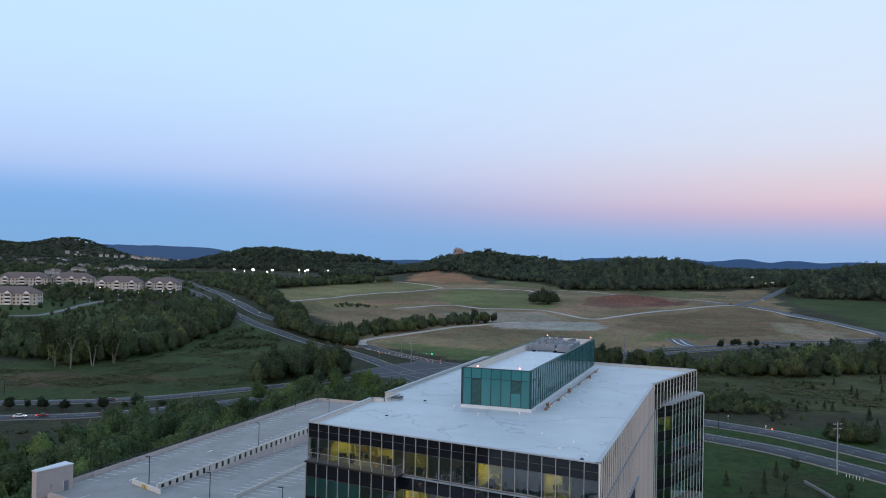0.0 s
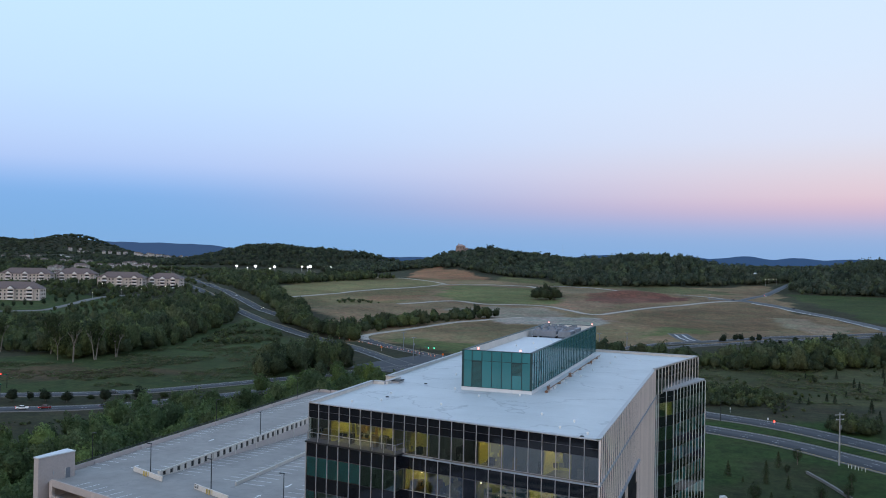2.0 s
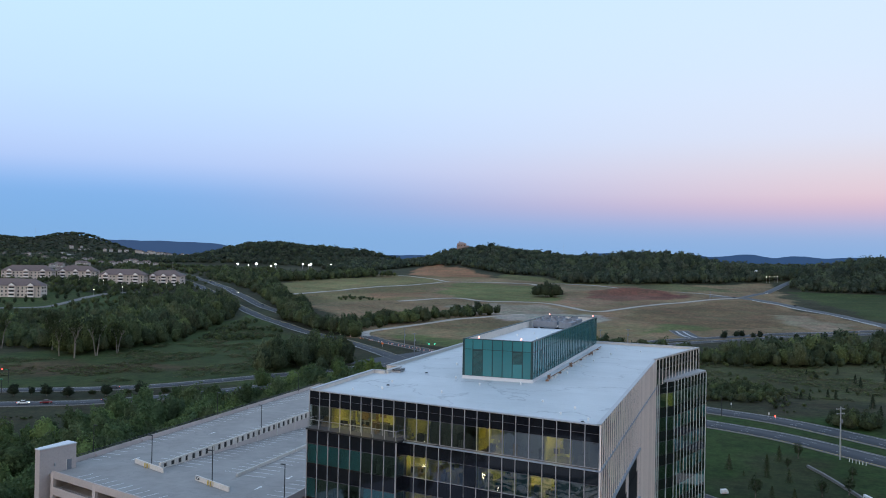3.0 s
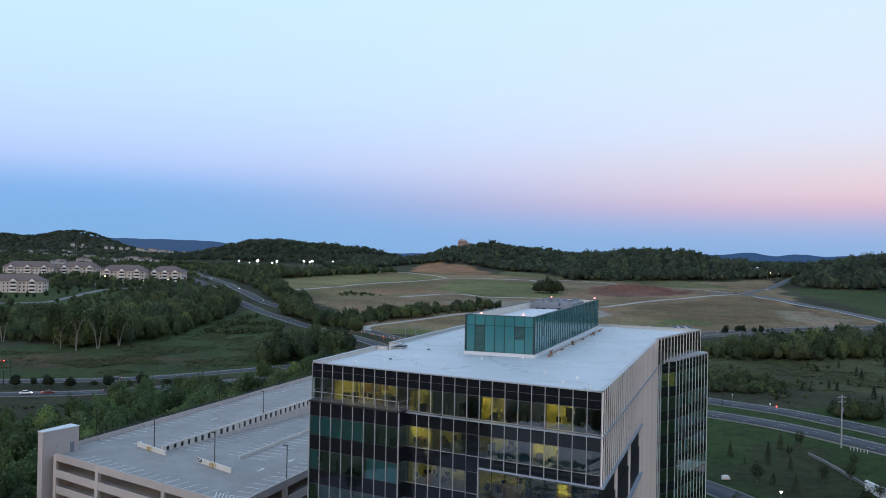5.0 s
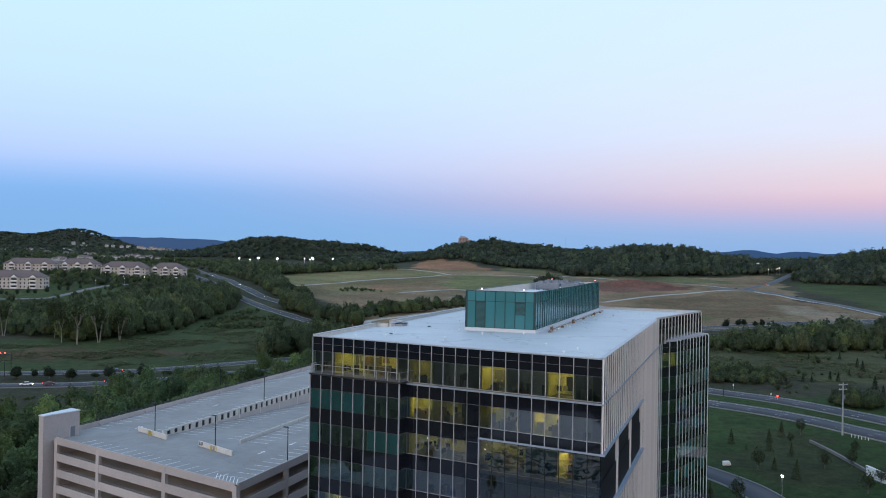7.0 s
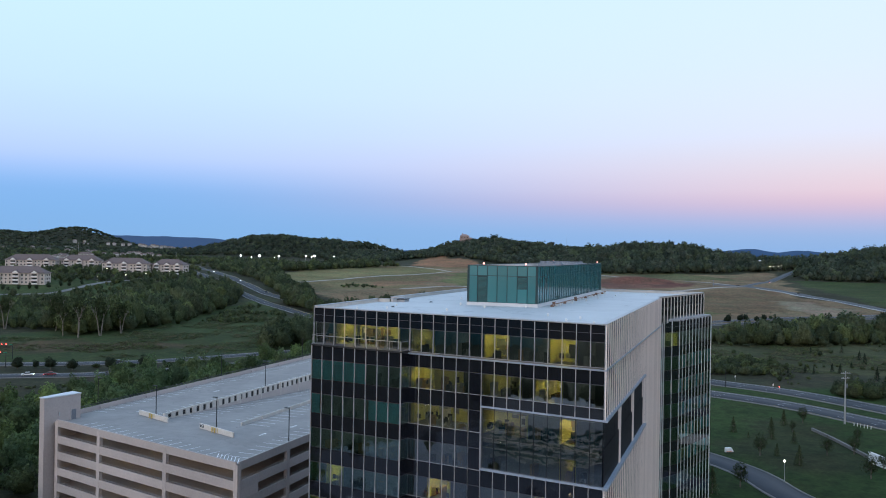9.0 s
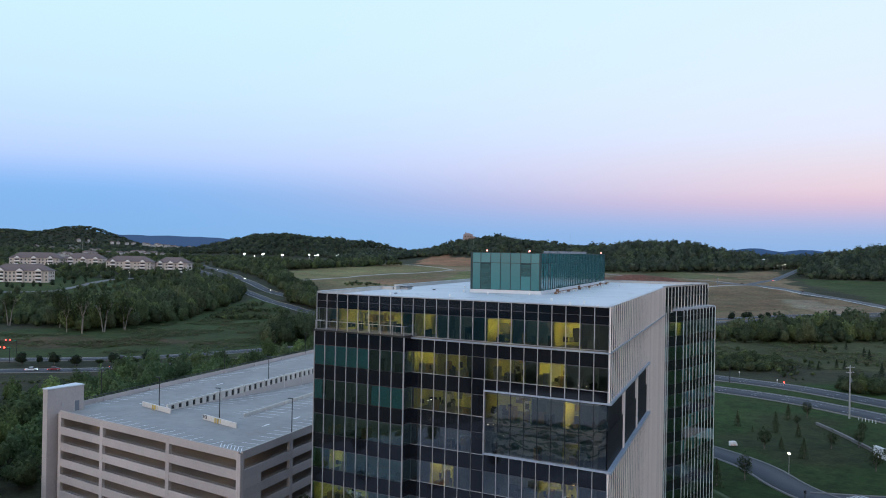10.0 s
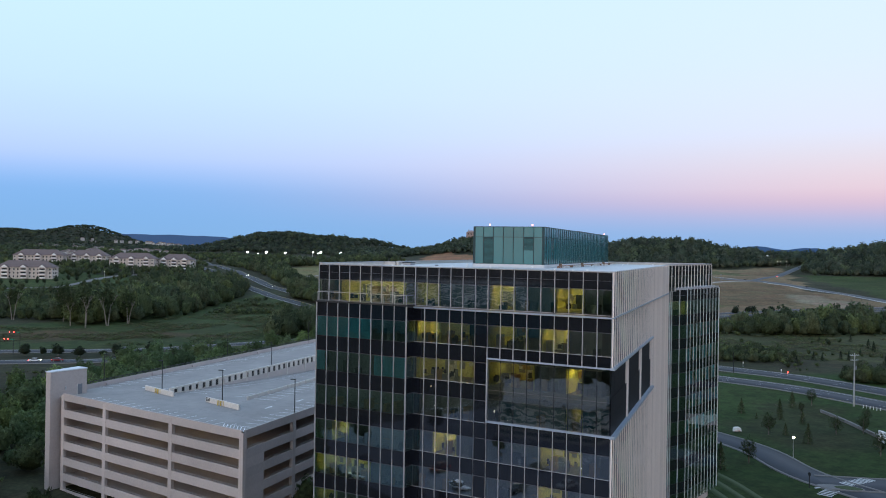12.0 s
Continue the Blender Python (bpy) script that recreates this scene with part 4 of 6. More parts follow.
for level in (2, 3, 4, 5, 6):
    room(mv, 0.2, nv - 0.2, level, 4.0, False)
    for i in range(10):
        if (i * 7 + level * 3) % 5 > 2:
            face_part("blind", boxed(nv * i / 10 + 0.06, nv * (i + 1) / 10 - 0.06, -0.16, -0.13, SILLS[level] + 0.02, SILLS[level] + 2.36), BLIND, mv, label="drawn teal blind")

# small things on the roofs
vent = thing("roof_vent", "small white roof vent pipe", "vent", group="roof vents")
part("pipe", rod(bmesh.new(), (0, 0, 0), (0, 0, 0.22), 0.10), PLASTIC_WHITE, vent)
part("cowl", rod(bmesh.new(), (0, 0, 0.18), (0, 0, 0.30), 0.16, 0.12), PLASTIC_WHITE, vent)
spots = [(-33, 10.5), (-30, 13), (-31, 18.5), (-22, 13.5), (-19.5, 21.5), (-14.6, 24.6), (-8.8, 12.5), (-4.4, 9.8), (-5.2, 5.6), (-1.8, 3.6), (-24.4, 26), (-11.6, 33), (-11, 38.5), (-10.4, 47), (-9.8, 55), (-11.5, 62), (-8.5, 66), (-4, 73), (-9, 76), (-29, 40), (-30, 55)]
for i, (x, y) in enumerate(spots):
    if i:
        copy_thing(vent, pose(x, y, 45.55))
    else:
        vent.matrix_basis = pose(x, y, 45.55)
for x, y in ((-21.3, 31), (-19.6, 35), (-18.2, 39), (-16.6, 42), (-20.5, 45), (-18.9, 50), (-16.8, 54)):
    copy_thing(vent, pose(x, y, 50.1))
beacon = thing("beacon", "glowing obstruction lamp on a short stem", "lamp", group="penthouse beacons")
part("stem", rod(bmesh.new(), (0, 0, 0), (0, 0, 0.14), 0.04), BLACK, beacon)
part("lens", rod(bmesh.new(), (0, 0, 0.12), (0, 0, 0.36), 0.13, 0.10), BEACON, beacon)
for i, (x, y) in enumerate(((-21.3, 26.75), (-15.2, 26.75), (-22.9, 80.0), (-14.2, 80.0))):
    at = pose(x, y, PZ + 0.02)
    if i:
        copy_thing(beacon, at)
    else:
        beacon.matrix_basis = at


def chiller(x, y, turn):
    c = thing("chiller", "grey steel rooftop chiller with round fans", "chiller", (x, y, 49.9), turn, group="rooftop chillers")
    part("body", boxed(-2.2, 2.2, -1.2, 1.2, 0.2, 1.35, bevel=0.06), STEEL_DULL, c)
    for a in (-1.4, 0, 1.4):
        part("fan_cowl", rod(bmesh.new(), (a, 0, 1.35), (a, 0, 1.7), 0.62, 0.56, 14), STEEL_DULL, c)
        part("fan_grille", rod(bmesh.new(), (a, 0, 1.69), (a, 0, 1.72), 0.5, 0.5, 14), BLACK, c)
    for a in (-2, 2):
        part("skid", boxed(a - 0.1, a + 0.1, -1.2, 1.2, -0.4, 0.2), BLACK, c)
    part("pipe", rod(bmesh.new(), (-2.2, 1.35, 0.6), (2.2, 1.35, 0.6), 0.12), PLASTIC_WHITE, c)
    return c


for x, y, t in ((-20.2, 65, 0), (-16.4, 65.5, 90), (-20, 69.5, 0), (-16.5, 72, 90), (-20.5, 74, 0)):
    chiller(x, y, t)
for x, y in ((-12.1, 31.5), (-11.9, 46.5), (-11.5, 64)):
    s = thing("pipe_stand", "small rusty gas pipe stand by the penthouse", "pipe", (x, y, 45.55), 10, group="roof pipe stands")
    for k in range(3):
        part("post", boxed(-0.05, 0.05, -0.6 + 0.6 * k, -0.5 + 0.6 * k, 0, 0.55), RUST, s)
    part("pipe", rod(bmesh.new(), (0, -0.8, 0.55), (0, 0.9, 0.55), 0.09), RUST, s)
    part("valve", boxed(-0.35, -0.05, -0.2, 0.1, 0.2, 0.6), RUST, s)
run = thing("pipe_run", "long gas pipe on small blocks beside the penthouse", "pipe", (-12.0, 29.0, 45.55))
part("pipe", rod(bmesh.new(), (0, 0, 0.30), (0, 48, 0.30), 0.06), RUST, run)
for k in range(17):
    part("block", boxed(-0.22, 0.22, 2.9 * k + 0.1, 2.9 * k + 0.4, 0, 0.24, bevel=0.02), PLASTIC_WHITE if k % 3 else RUST, run)
hatch = thing("roof_hatch", "low dark roof hatch beside the parapet", "hatch", (-34.3, 28.4, 45.55))
part("curb", boxed(-0.7, 0.7, -0.9, 0.9, 0, 0.30, bevel=0.02), COPING, hatch)
part("lid", boxed(-0.78, 0.78, -0.98, 0.98, 0.30, 0.42, bevel=0.03), BLACK, hatch)
part("handle", rod(bmesh.new(), (0.4, -0.2, 0.47), (0.4, 0.2, 0.47), 0.03), STEEL, hatch)
for x, y in ((-2.2, 2.4), (-30.5, 16), (-30, 29)):
    d = thing("roof_drain", "dark round roof drain with ponding stain", "drain", (x, y, 45.55), group="roof drains")
    part("strainer", rod(bmesh.new(), (0, 0, 0), (0, 0, 0.12), 0.28, 0.16, 10), BLACK, d)


# ---- the parking garage ----
garage = thing("parking_garage", "pale precast concrete parking garage with open levels", "parking garage")
GA, GB, GC, GD = (-65.5, 33.4), (-65.5, 174.0), (-124.5, 174.0), (-122.3, 49.2)
DZ, LV = 16.4, 3.25
# roof deck: an apron, two level bays and a ramp going down between them
part("deck", prism([(-65.7, 33.7), (-65.7, 60.0), (-122.0, 60.0), (-122.0, 49.4)], DZ - 0.4, DZ), DECK, garage, "pale concrete roof deck")
part("deck", prism([(-102.5, 60.0), (-102.5, 173.8), (-124.3, 173.8), (-121.8, 60.0)], DZ - 0.4, DZ), DECK, garage, "pale concrete roof deck")
part("deck", prism([(-65.9, 60.0), (-65.9, 173.8), (-83.6, 173.8), (-83.6, 60.0)], DZ - 0.4, DZ), DECK, garage, "pale concrete roof deck")


def sloped(x0, x1, y0, y1, z0, z1, thick):
    bm = boxed(x0, x1, y0, y1, -thick, 0)
    for v in bm.verts:
        v.co.z += z0 + (z1 - z0) * (v.co.y - y0) / (y1 - y0)
    return bm


RAMP = lambda y: DZ - 3.4 * min(1, max(0, (y - 60) / 75))
part("ramp", sloped(-102.1, -83.8, 60.0, 135, DZ, DZ - 3.4, 0.4), DECK, garage, "pale concrete ramp")
part("ramp", boxed(-102.1, -83.8, 135.0, 173.8, DZ - 3.8, DZ - 3.4), DECK, garage)
for k in range(1, 7):
    part("deck", prism([(-66.1, 34.6), (-66.1, 173.5), (-124, 173.5), (-121.6, 49.7)], DZ - LV * k - 0.35, DZ - LV * k), CONCRETE, garage)
for k in range(6):
    part("inner_wall", boxed(-102.4, -102.1, 66, 170, DZ - LV * (k + 1), DZ - LV * k - 0.45), CONCRETE, garage)
    part("inner_wall", boxed(-84.0, -83.7, 66, 170, DZ - LV * (k + 1), DZ - LV * k - 0.45), CONCRETE, garage)
    part("inner_wall", boxed(-112, -78, 62, 62.3, DZ - LV * (k + 1), DZ - LV * k - 0.45), CONCRETE, garage)


def garage_face(p, q, cols):
    """One open side: columns at their places, and a spandrel panel with a shallow lip before each level."""
    m, n = wall_frame(p, q)
    for x in cols:
        face_part("column", boxed(n * x - 0.5, n * x + 0.5, -0.6, 0.03, -5.0, DZ + 0.55), CONCRETE, m, garage)
    for k in range(7):
        top = DZ + 0.92 - LV * k
        for a, b in zip(cols, cols[1:]):
            face_part("spandrel_panel", boxed(n * a + (0.51 if k else 0.0), n * b - (0.51 if k else 0.0), -0.28, 0.0, top - (1.45 if k == 0 else 1.58), top), CONCRETE, m, garage)
            if k:
                face_part("cable_rail", boxed(n * a + 0.5, n * b - 0.5, -0.20, -0.16, top + 0.28, top + 0.33), STEEL, m, garage)


garage_face(GD, GA, [0.064, 0.316, 0.668, 0.991])
garage_face(GA, GB, [0.004, 0.117, 0.19, 0.265, 0.365, 0.465, 0.565, 0.665, 0.765, 0.865, 0.996])
garage_face(GC, GD, [0.004, 0.125, 0.25, 0.375, 0.5, 0.625, 0.75, 0.875, 0.99])
garage_face(GB, GC, [0.01, 0.25, 0.5, 0.75, 0.99])
m, n = wall_frame(GA, GB)
for k in range(2, 6):
    face_part("infill_panel", boxed(1.1, 6.4, -0.26, -0.01, DZ - 0.66 - LV * k, DZ + 0.92 - LV * (k - 1) - 1.46), CONCRETE, m, garage)
m, n = wall_frame(GD, GA)
for k in range(1, 6):
    for i in range(5):
        if (i * 3 + k * 2) % 4 != 1:
            face_part("ceiling_light", boxed(8 + 10 * i, 9.2 + 10 * i, -7.2, -6.9, DZ - LV * (k - 1) - 0.55, DZ - LV * (k - 1) - 0.45), GARAGE_LAMP, m, garage, "dim warm ceiling light")
tower = part("stair_tower", prism([(-122.1, 47.1), (-120.6, 46.8), (-118.9, 54.9), (-121.8, 55.6)], -5, 21.5), CONCRETE, garage, "pale concrete stair tower")
part("tower_roof", prism([(-122.2, 47.0), (-120.5, 46.7), (-118.8, 55.0), (-121.9, 55.7)], 21.55, 21.75), MEMBRANE, tower)
m, n = wall_frame((-120.6, 46.8), (-118.9, 54.9))
face_part("door", boxed(6.1, 7.2, 0.005, 0.06, DZ, DZ + 2.1), STEEL_DULL, m, tower, "grey steel door")
face_part("door_frame", boxed(5.95, 6.09, 0.005, 0.08, DZ, DZ + 2.2), WHITE_WALL, m, tower)
face_part("light_fixture", boxed(3.2, 3.45, 0.005, 0.15, DZ + 1.2, DZ + 2.0), STEEL, m, tower)
# dark hand rail along the outer edge
m, n = wall_frame(GC, GD)
face_part("edge_rail", boxed(0, n - 8, -0.18, -0.06, DZ + 1.32, DZ + 1.46), BLACK, m, garage, "dark rail along the parapet")
face_part("edge_rail", boxed(0, n - 8, -0.16, -0.08, DZ + 1.06, DZ + 1.14), BLACK, m, garage)
for i in range(48):
    x = (n - 8) * i / 47
    face_part("rail_post", boxed(x - 0.03, x + 0.03, -0.15, -0.09, DZ + 0.9, DZ + 1.35), BLACK, m, garage)
# slotted wall between level bay and ramp, standing higher as the ramp sinks
slots = part("slotted_wall", boxed(-102.5, -102.2, 61, 150, DZ + 0.86, DZ + 1.22), WHITE_WALL, garage, "pale slotted concrete wall")
y = 61.0
while y < 149:
    foot = RAMP(y + 1.2) - 0.35
    part("slot_pier", boxed(-102.5, -102.2, y, y + 1.35, foot, DZ + 0.86), WHITE_WALL, slots)
    part("slot_sill", boxed(-102.5, -102.2, y + 1.35, y + 2.45, foot, min(foot + 0.5, DZ + 0.02)), WHITE_WALL, slots)
    # black sheet in each open slot stands in for the shade behind it
    part("slot_shade", boxed(-102.44, -102.40, y + 1.35, y + 2.45, min(foot + 0.5, DZ + 0.02), DZ + 0.86), BLACK, slots)
    y += 2.45
for i in range(10):
    part("pilaster", boxed(-102.2, -102.02, 61 + 9.4 * i, 61.35 + 9.4 * i, RAMP(61 + 9.4 * i) - 0.3, DZ + 1.30), WHITE_WALL, slots)
# lower wall on the other side of the ramp
y = 62.0
while y < 150:
    part("ramp_barrier", boxed(-83.9, -83.65, y, y + 7.6, DZ - 0.02, DZ + 0.72), WHITE_WALL, garage)
    y += 8.0


def end_wall(a, b, sign):
    w = thing("end_wall", "low pale concrete wall with yellow stains on the deck", "wall", (0, 0, 0), group="low walls on the deck")
    m, n = wall_frame(a, b)
    face_part("wall_panel", boxed(0, n, -0.15, 0.15, DZ, DZ + 1.05, bevel=0.04), WHITE_WALL, m, w)
    for x in (0.42 * n, 0.50 * n):
        face_part("bollard", rod(bmesh.new(), (x, 0.45, DZ), (x, 0.45, DZ + 1.0), 0.11), BOLLARD, m, w, "yellow bollard")
    for x in (0.40, 0.47, 0.53):
        face_part("stain", boxed(n * x, n * x + 0.35, 0.152, 0.158, DZ + 0.1, DZ + 1.0), STAIN, m, w)
    if sign:
        face_part("sign_board", boxed(0.25, 1.55, 0.155, 0.18, DZ + 0.30, DZ + 0.98), BLACK, m, w, "small black sign with a pale bar")
        face_part("sign_bar", boxed(0.45, 1.35, 0.18, 0.19, DZ + 0.72, DZ + 0.86), PLASTIC_WHITE, m, w)
        face_part("sign_bar", boxed(0.45, 1.15, 0.18, 0.19, DZ + 0.48, DZ + 0.58), PLASTIC_WHITE, m, w)
    return w


end_wall((-110.2, 62.9), (-99.3, 58.5), False)
end_wall((-90.0, 56.8), (-79.0, 52.2), True)


def deck_lamp(at, turn, first=[]):
    if first:
        return copy_thing(first[0], pose(*at, 0, 0, turn))
    p = thing("lamp_post", "black lamp post with one flat head on the garage deck", "lamp post", at, turn, group="deck lamp posts")
    part("pole", rod(bmesh.new(), (0, 0, 0), (0, 0, 7.0), 0.10, 0.075), BLACK, p)
    part("footing", rod(bmesh.new(), (0, 0, 0), (0, 0, 0.5), 0.24), CONCRETE, p)
    part("head", boxed(-0.1, 0.95, -0.19, 0.19, 6.92, 7.06, bevel=0.03), BLACK, p)
    first.append(p)
    return p


for x, y, z, t in ((-66.1, 50.9, DZ, 180), (-84.6, 54.6, DZ, 180), (-104.0, 60.6, DZ, 180), (-122.6, 64.0, DZ, 0), (-123.4, 112.0, DZ, 0), (-123.9, 158.0, DZ, 0), (-102.4, 101.0, DZ, 180), (-102.4, 140.0, DZ, 180), (-66.1, 95.0, DZ, 180), (-66.1, 140.0, DZ, 180)):
    deck_lamp((x, y, z), t)

# painted stalls, each stripe a thin sheet on the deck
stripe = mesh_of("stall_stripe", boxed(-2.6, 2.6, -0.07, 0.07, 0.003, 0.008), PAINT_DECK)


def stripes(x, ys, slope=False, turn=0.0):
    for y in ys:
        z = RAMP(y) if slope else DZ
        ob = new("stall_stripe", stripe)
        ob.parent = garage
        ob.matrix_basis = pose(x, y, z, -2.29 if slope and y < 135 else 0, 0, turn)


rows = lambda a, b: [a + 2.75 * i for i in range(int((b - a) / 2.75))]
stripes(-119.9 - 1.0, rows(62, 170))
stripes(-105.3, rows(66, 170))
stripes(-99.3, rows(66, 134), True)
stripes(-86.8, rows(66, 134), True)
stripes(-80.8, rows(64, 168))
stripes(-68.9, rows(40, 168))
m, n = wall_frame(GD, GA)
for i in range(16):
    ob = new("stall_stripe", stripe)
    ob.parent = garage
    ob.matrix_basis = m @ pose(9 + 2.75 * i, -3.2, DZ, 0, 0, 90)
for i in range(7):
    ob = new("stall_stripe", stripe)
    ob.parent = garage
    ob.matrix_basis = m @ pose(50.3 + 0.9 * i, -2.9, DZ, 0, 0, 45)
arrow = bmesh.new()
box(arrow, -0.14, 0.14, -1.3, 0.5, 0.003, 0.008)
for s in (-1, 1):
    vs = [arrow.verts.new(c) for c in ((0, 1.3, 0.008), (0, 0.4, 0.008), (s * 0.5, 0.4, 0.008))]
    arrow.faces.new(vs if s < 0 else vs[::-1])
arrow = mesh_of("deck_arrow", arrow, PAINT_DECK)
for x, y, t in ((-75.5, 57, 0), (-73.8, 66, 180), (-112.6, 66, 0), (-113, 95, 0), (-75, 90, 0)):
    ob = new("deck_arrow", arrow)
    ob.parent = garage
    ob.matrix_basis = pose(x, y, DZ, 0, 0, t)


# ---- trees and woods ----
def shell_of(rng, level, lumps, cards, size, ragged=0.06, foot=0.13):
    """One crown over z = 0, one metre wide and high: a lumpy mantle of leaf clumps with loose leaf cards on it."""
    bm = bmesh.new()
    bmesh.ops.create_icosphere(bm, subdivisions=level, radius=1)
    bm.verts.index_update()
    d = np.array([q.co[:] for q in bm.verts])
    f = np.array([[q.index for q in g.verts] for g in bm.faces])
    bm.free()
    way = rng.normal(size=(lumps, 3))
    way[:, 2] = np.abs(way[:, 2]) * 1.1 - 0.45
    way /= np.linalg.norm(way, axis=1)[:, None]
    big, wide = rng.uniform(0.22, 0.62, lumps), rng.uniform(0.7, 1.15, lumps) * 1.7 / math.sqrt(lumps)

    def reach(q):
        ang = np.arccos(np.clip(q @ way.T, -1, 1))
        return 0.52 + (big * np.exp(-(ang / wide) ** 2 * 1.4)).max(1)

    def place(q, r):
        p = q * r[:, None] * 0.5
        p[:, :2] *= np.where(q[:, 2] < 0, 1 / np.sqrt(1 - 0.75 * q[:, 2] ** 2), 1)[:, None]  # skirts hang down
        p[:, 2] = 0.46 + p[:, 2] * np.where(p[:, 2] > 0, 1.05, 0.9)
        return p

    v = place(d, reach(d) * 0.90 + rng.normal(scale=ragged, size=len(d)))
    f = f[v[f][:, :, 2].mean(1) > foot]
    tone = rng.uniform(0.72, 1.28, len(d))
    q = rng.normal(size=(cards, 3))
    q[:, 2] = np.where(q[:, 2] < -0.5, -q[:, 2], q[:, 2])
    q /= np.linalg.norm(q, axis=1)[:, None]
    p = place(q, reach(q) * rng.uniform(0.84, 1.08, cards))
    nrm = q + rng.normal(scale=0.55, size=(cards, 3))
    nrm /= np.linalg.norm(nrm, axis=1)[:, None]
    t = np.cross(nrm, rng.normal(size=(cards, 3)))
    t /= np.linalg.norm(t, axis=1)[:, None]
    w = np.cross(nrm, t)
    s = size * rng.uniform(0.6, 1.35, cards)[:, None]
    c = np.stack([p + t * s, p - t * 0.6 * s + w * s * rng.uniform(0.6, 1.0, cards)[:, None], p - t * 0.55 * s - w * s * 0.85], 1).reshape(-1, 3)
    f = np.r_[f, len(v) + np.arange(len(c)).reshape(-1, 3)]
    soft = q * 0.40 + nrm * 0.75  # leaves of one clump catch the light alike
    soft = np.repeat(soft / np.linalg.norm(soft, axis=1)[:, None], 3, axis=0)
    return np.r_[v, c], f, np.r_[tone, np.repeat(rng.uniform(0.72, 1.38, cards), 3)], np.r_[d, soft]


RNG = np.random.default_rng(5)
NEAR = [shell_of(RNG, 2, 15, 820, 0.036, 0.05) for _ in range(9)]
FULL = [shell_of(RNG, 2, 12, 360, 0.050, 0.06, 0.10) for _ in range(9)]
MIDDLE = [shell_of(RNG, 1, 7, 100, 0.080, 0.07, 0.16) for _ in range(9)]
FAR = [shell_of(RNG, 1, 5, 28, 0.125, 0.08, 0.18) for _ in range(9)]
def tuft_of(rng, blades):
    """A low patch of leaves and seed heads open to the sky, one metre wide and high."""
    a, r = rng.uniform(0, 6.28, blades), 0.5 * np.sqrt(rng.uniform(0, 1, blades))
    p = np.c_[r * np.cos(a), r * np.sin(a), 0.2 + rng.uniform(0.05, 0.8, blades) * (1.1 - 1.8 * r)]
    nrm = np.c_[rng.normal(scale=0.38, size=(blades, 2)), np.ones(blades)]
    nrm /= np.linalg.norm(nrm, axis=1)[:, None]
    t = np.cross(nrm, rng.normal(size=(blades, 3)))
    t /= np.linalg.norm(t, axis=1)[:, None]
    w = np.cross(nrm, t)
    k = rng.uniform(0.05, 0.14, blades)[:, None]
    v = np.stack([p + t * k * 1.6, p - t * k + w * k, p - t * k - w * k], 1).reshape(-1, 3)
    return v, np.arange(blades * 3).reshape(-1, 3), np.repeat(rng.uniform(0.78, 1.25, blades), 3), np.repeat(nrm, 3, axis=0)


TUFT = [tuft_of(RNG, 26) for _ in range(8)]
GREENS = np.array([(0.046, 0.058, 0.023), (0.054, 0.068, 0.025), (0.036, 0.047, 0.021), (0.070, 0.085, 0.028), (0.050, 0.058, 0.025), (0.041, 0.054, 0.022), (0.058, 0.066, 0.027)]) * (1.62, 1.66, 1.95)


def wood(name, label, uvs, talls, spreads, crowns, rng, greens=GREENS, category="trees", even=1.0):
    """A wood of many crowns as one piece of stuff."""
    vs, fs, ts, ns, base = [], [], [], [], 0
    zs = height(uvs[:, 0], uvs[:, 1])
    for (u, v), z, h, s in zip(uvs, zs, talls, spreads):
        c, f, shade, nm = crowns[rng.integers(len(crowns))]
        fs.append(f + base)
        base += len(c)
        a = rng.uniform(0, 6.28)
        x, y = xy(u, v)
        ca, sa = math.cos(a), math.sin(a)
        vs.append(np.c_[(c[:, 0] * ca - c[:, 1] * sa) * s + x, (c[:, 0] * sa + c[:, 1] * ca) * s + y, (c[:, 2] * 1.22 - 0.22) * h + z])
        ns.append(np.c_[nm[:, 0] * ca - nm[:, 1] * sa, nm[:, 0] * sa + nm[:, 1] * ca, nm[:, 2]])
        ts.append(greens[rng.integers(len(greens))] * (1 + (rng.uniform(0.72, 1.32) - 1) * even) * (1 + (shade - 1) * even)[:, None])
    vs, ts = np.concatenate(vs), np.concatenate(ts)
    ob = sheet(name, vs, np.concatenate(fs), LEAVES, ts, normals=np.concatenate(ns))
    return tagged(ob, label, category, kind="stuff")


# plots of the apartment houses: place, radius
APARTMENTS = [(-420, 836, 48, 26), (-487, 1000, 50, 28), (-438, 1024, 40, 24), (-368, 984, 46, 22), (-322, 1000, 34, 16)]
YARDS = [(u, v - 6, n * 0.6) for u, v, n, t in APARTMENTS]
plots = random.Random(9)
HOUSES = []  # plots of the small houses up the valley, street by street
for (u0, v0), (u1, v1), n in (((-1187, 2750), (-880, 2600), 22), ((-793, 2252), (-600, 2200), 16), ((-920, 2325), (-734, 2300), 14), ((-601, 1326), (-550, 1440), 14), ((-741, 1556), (-650, 1620), 9), ((-1065, 2087), (-960, 2030), 6), ((-520, 1180), (-590, 1320), 8), ((-500, 1420), (-640, 1760), 12)):
    for i in range(n):
        k = (i + plots.uniform(-0.4, 0.4)) / n
        HOUSES.append((u0 + (u1 - u0) * k + plots.uniform(-14, 14), v0 + (v1 - v0) * k + plots.uniform(-34, 34), plots.uniform(-25, 70)))
YARDS += [(u, v - 14, 24) for u, v, t in HOUSES]


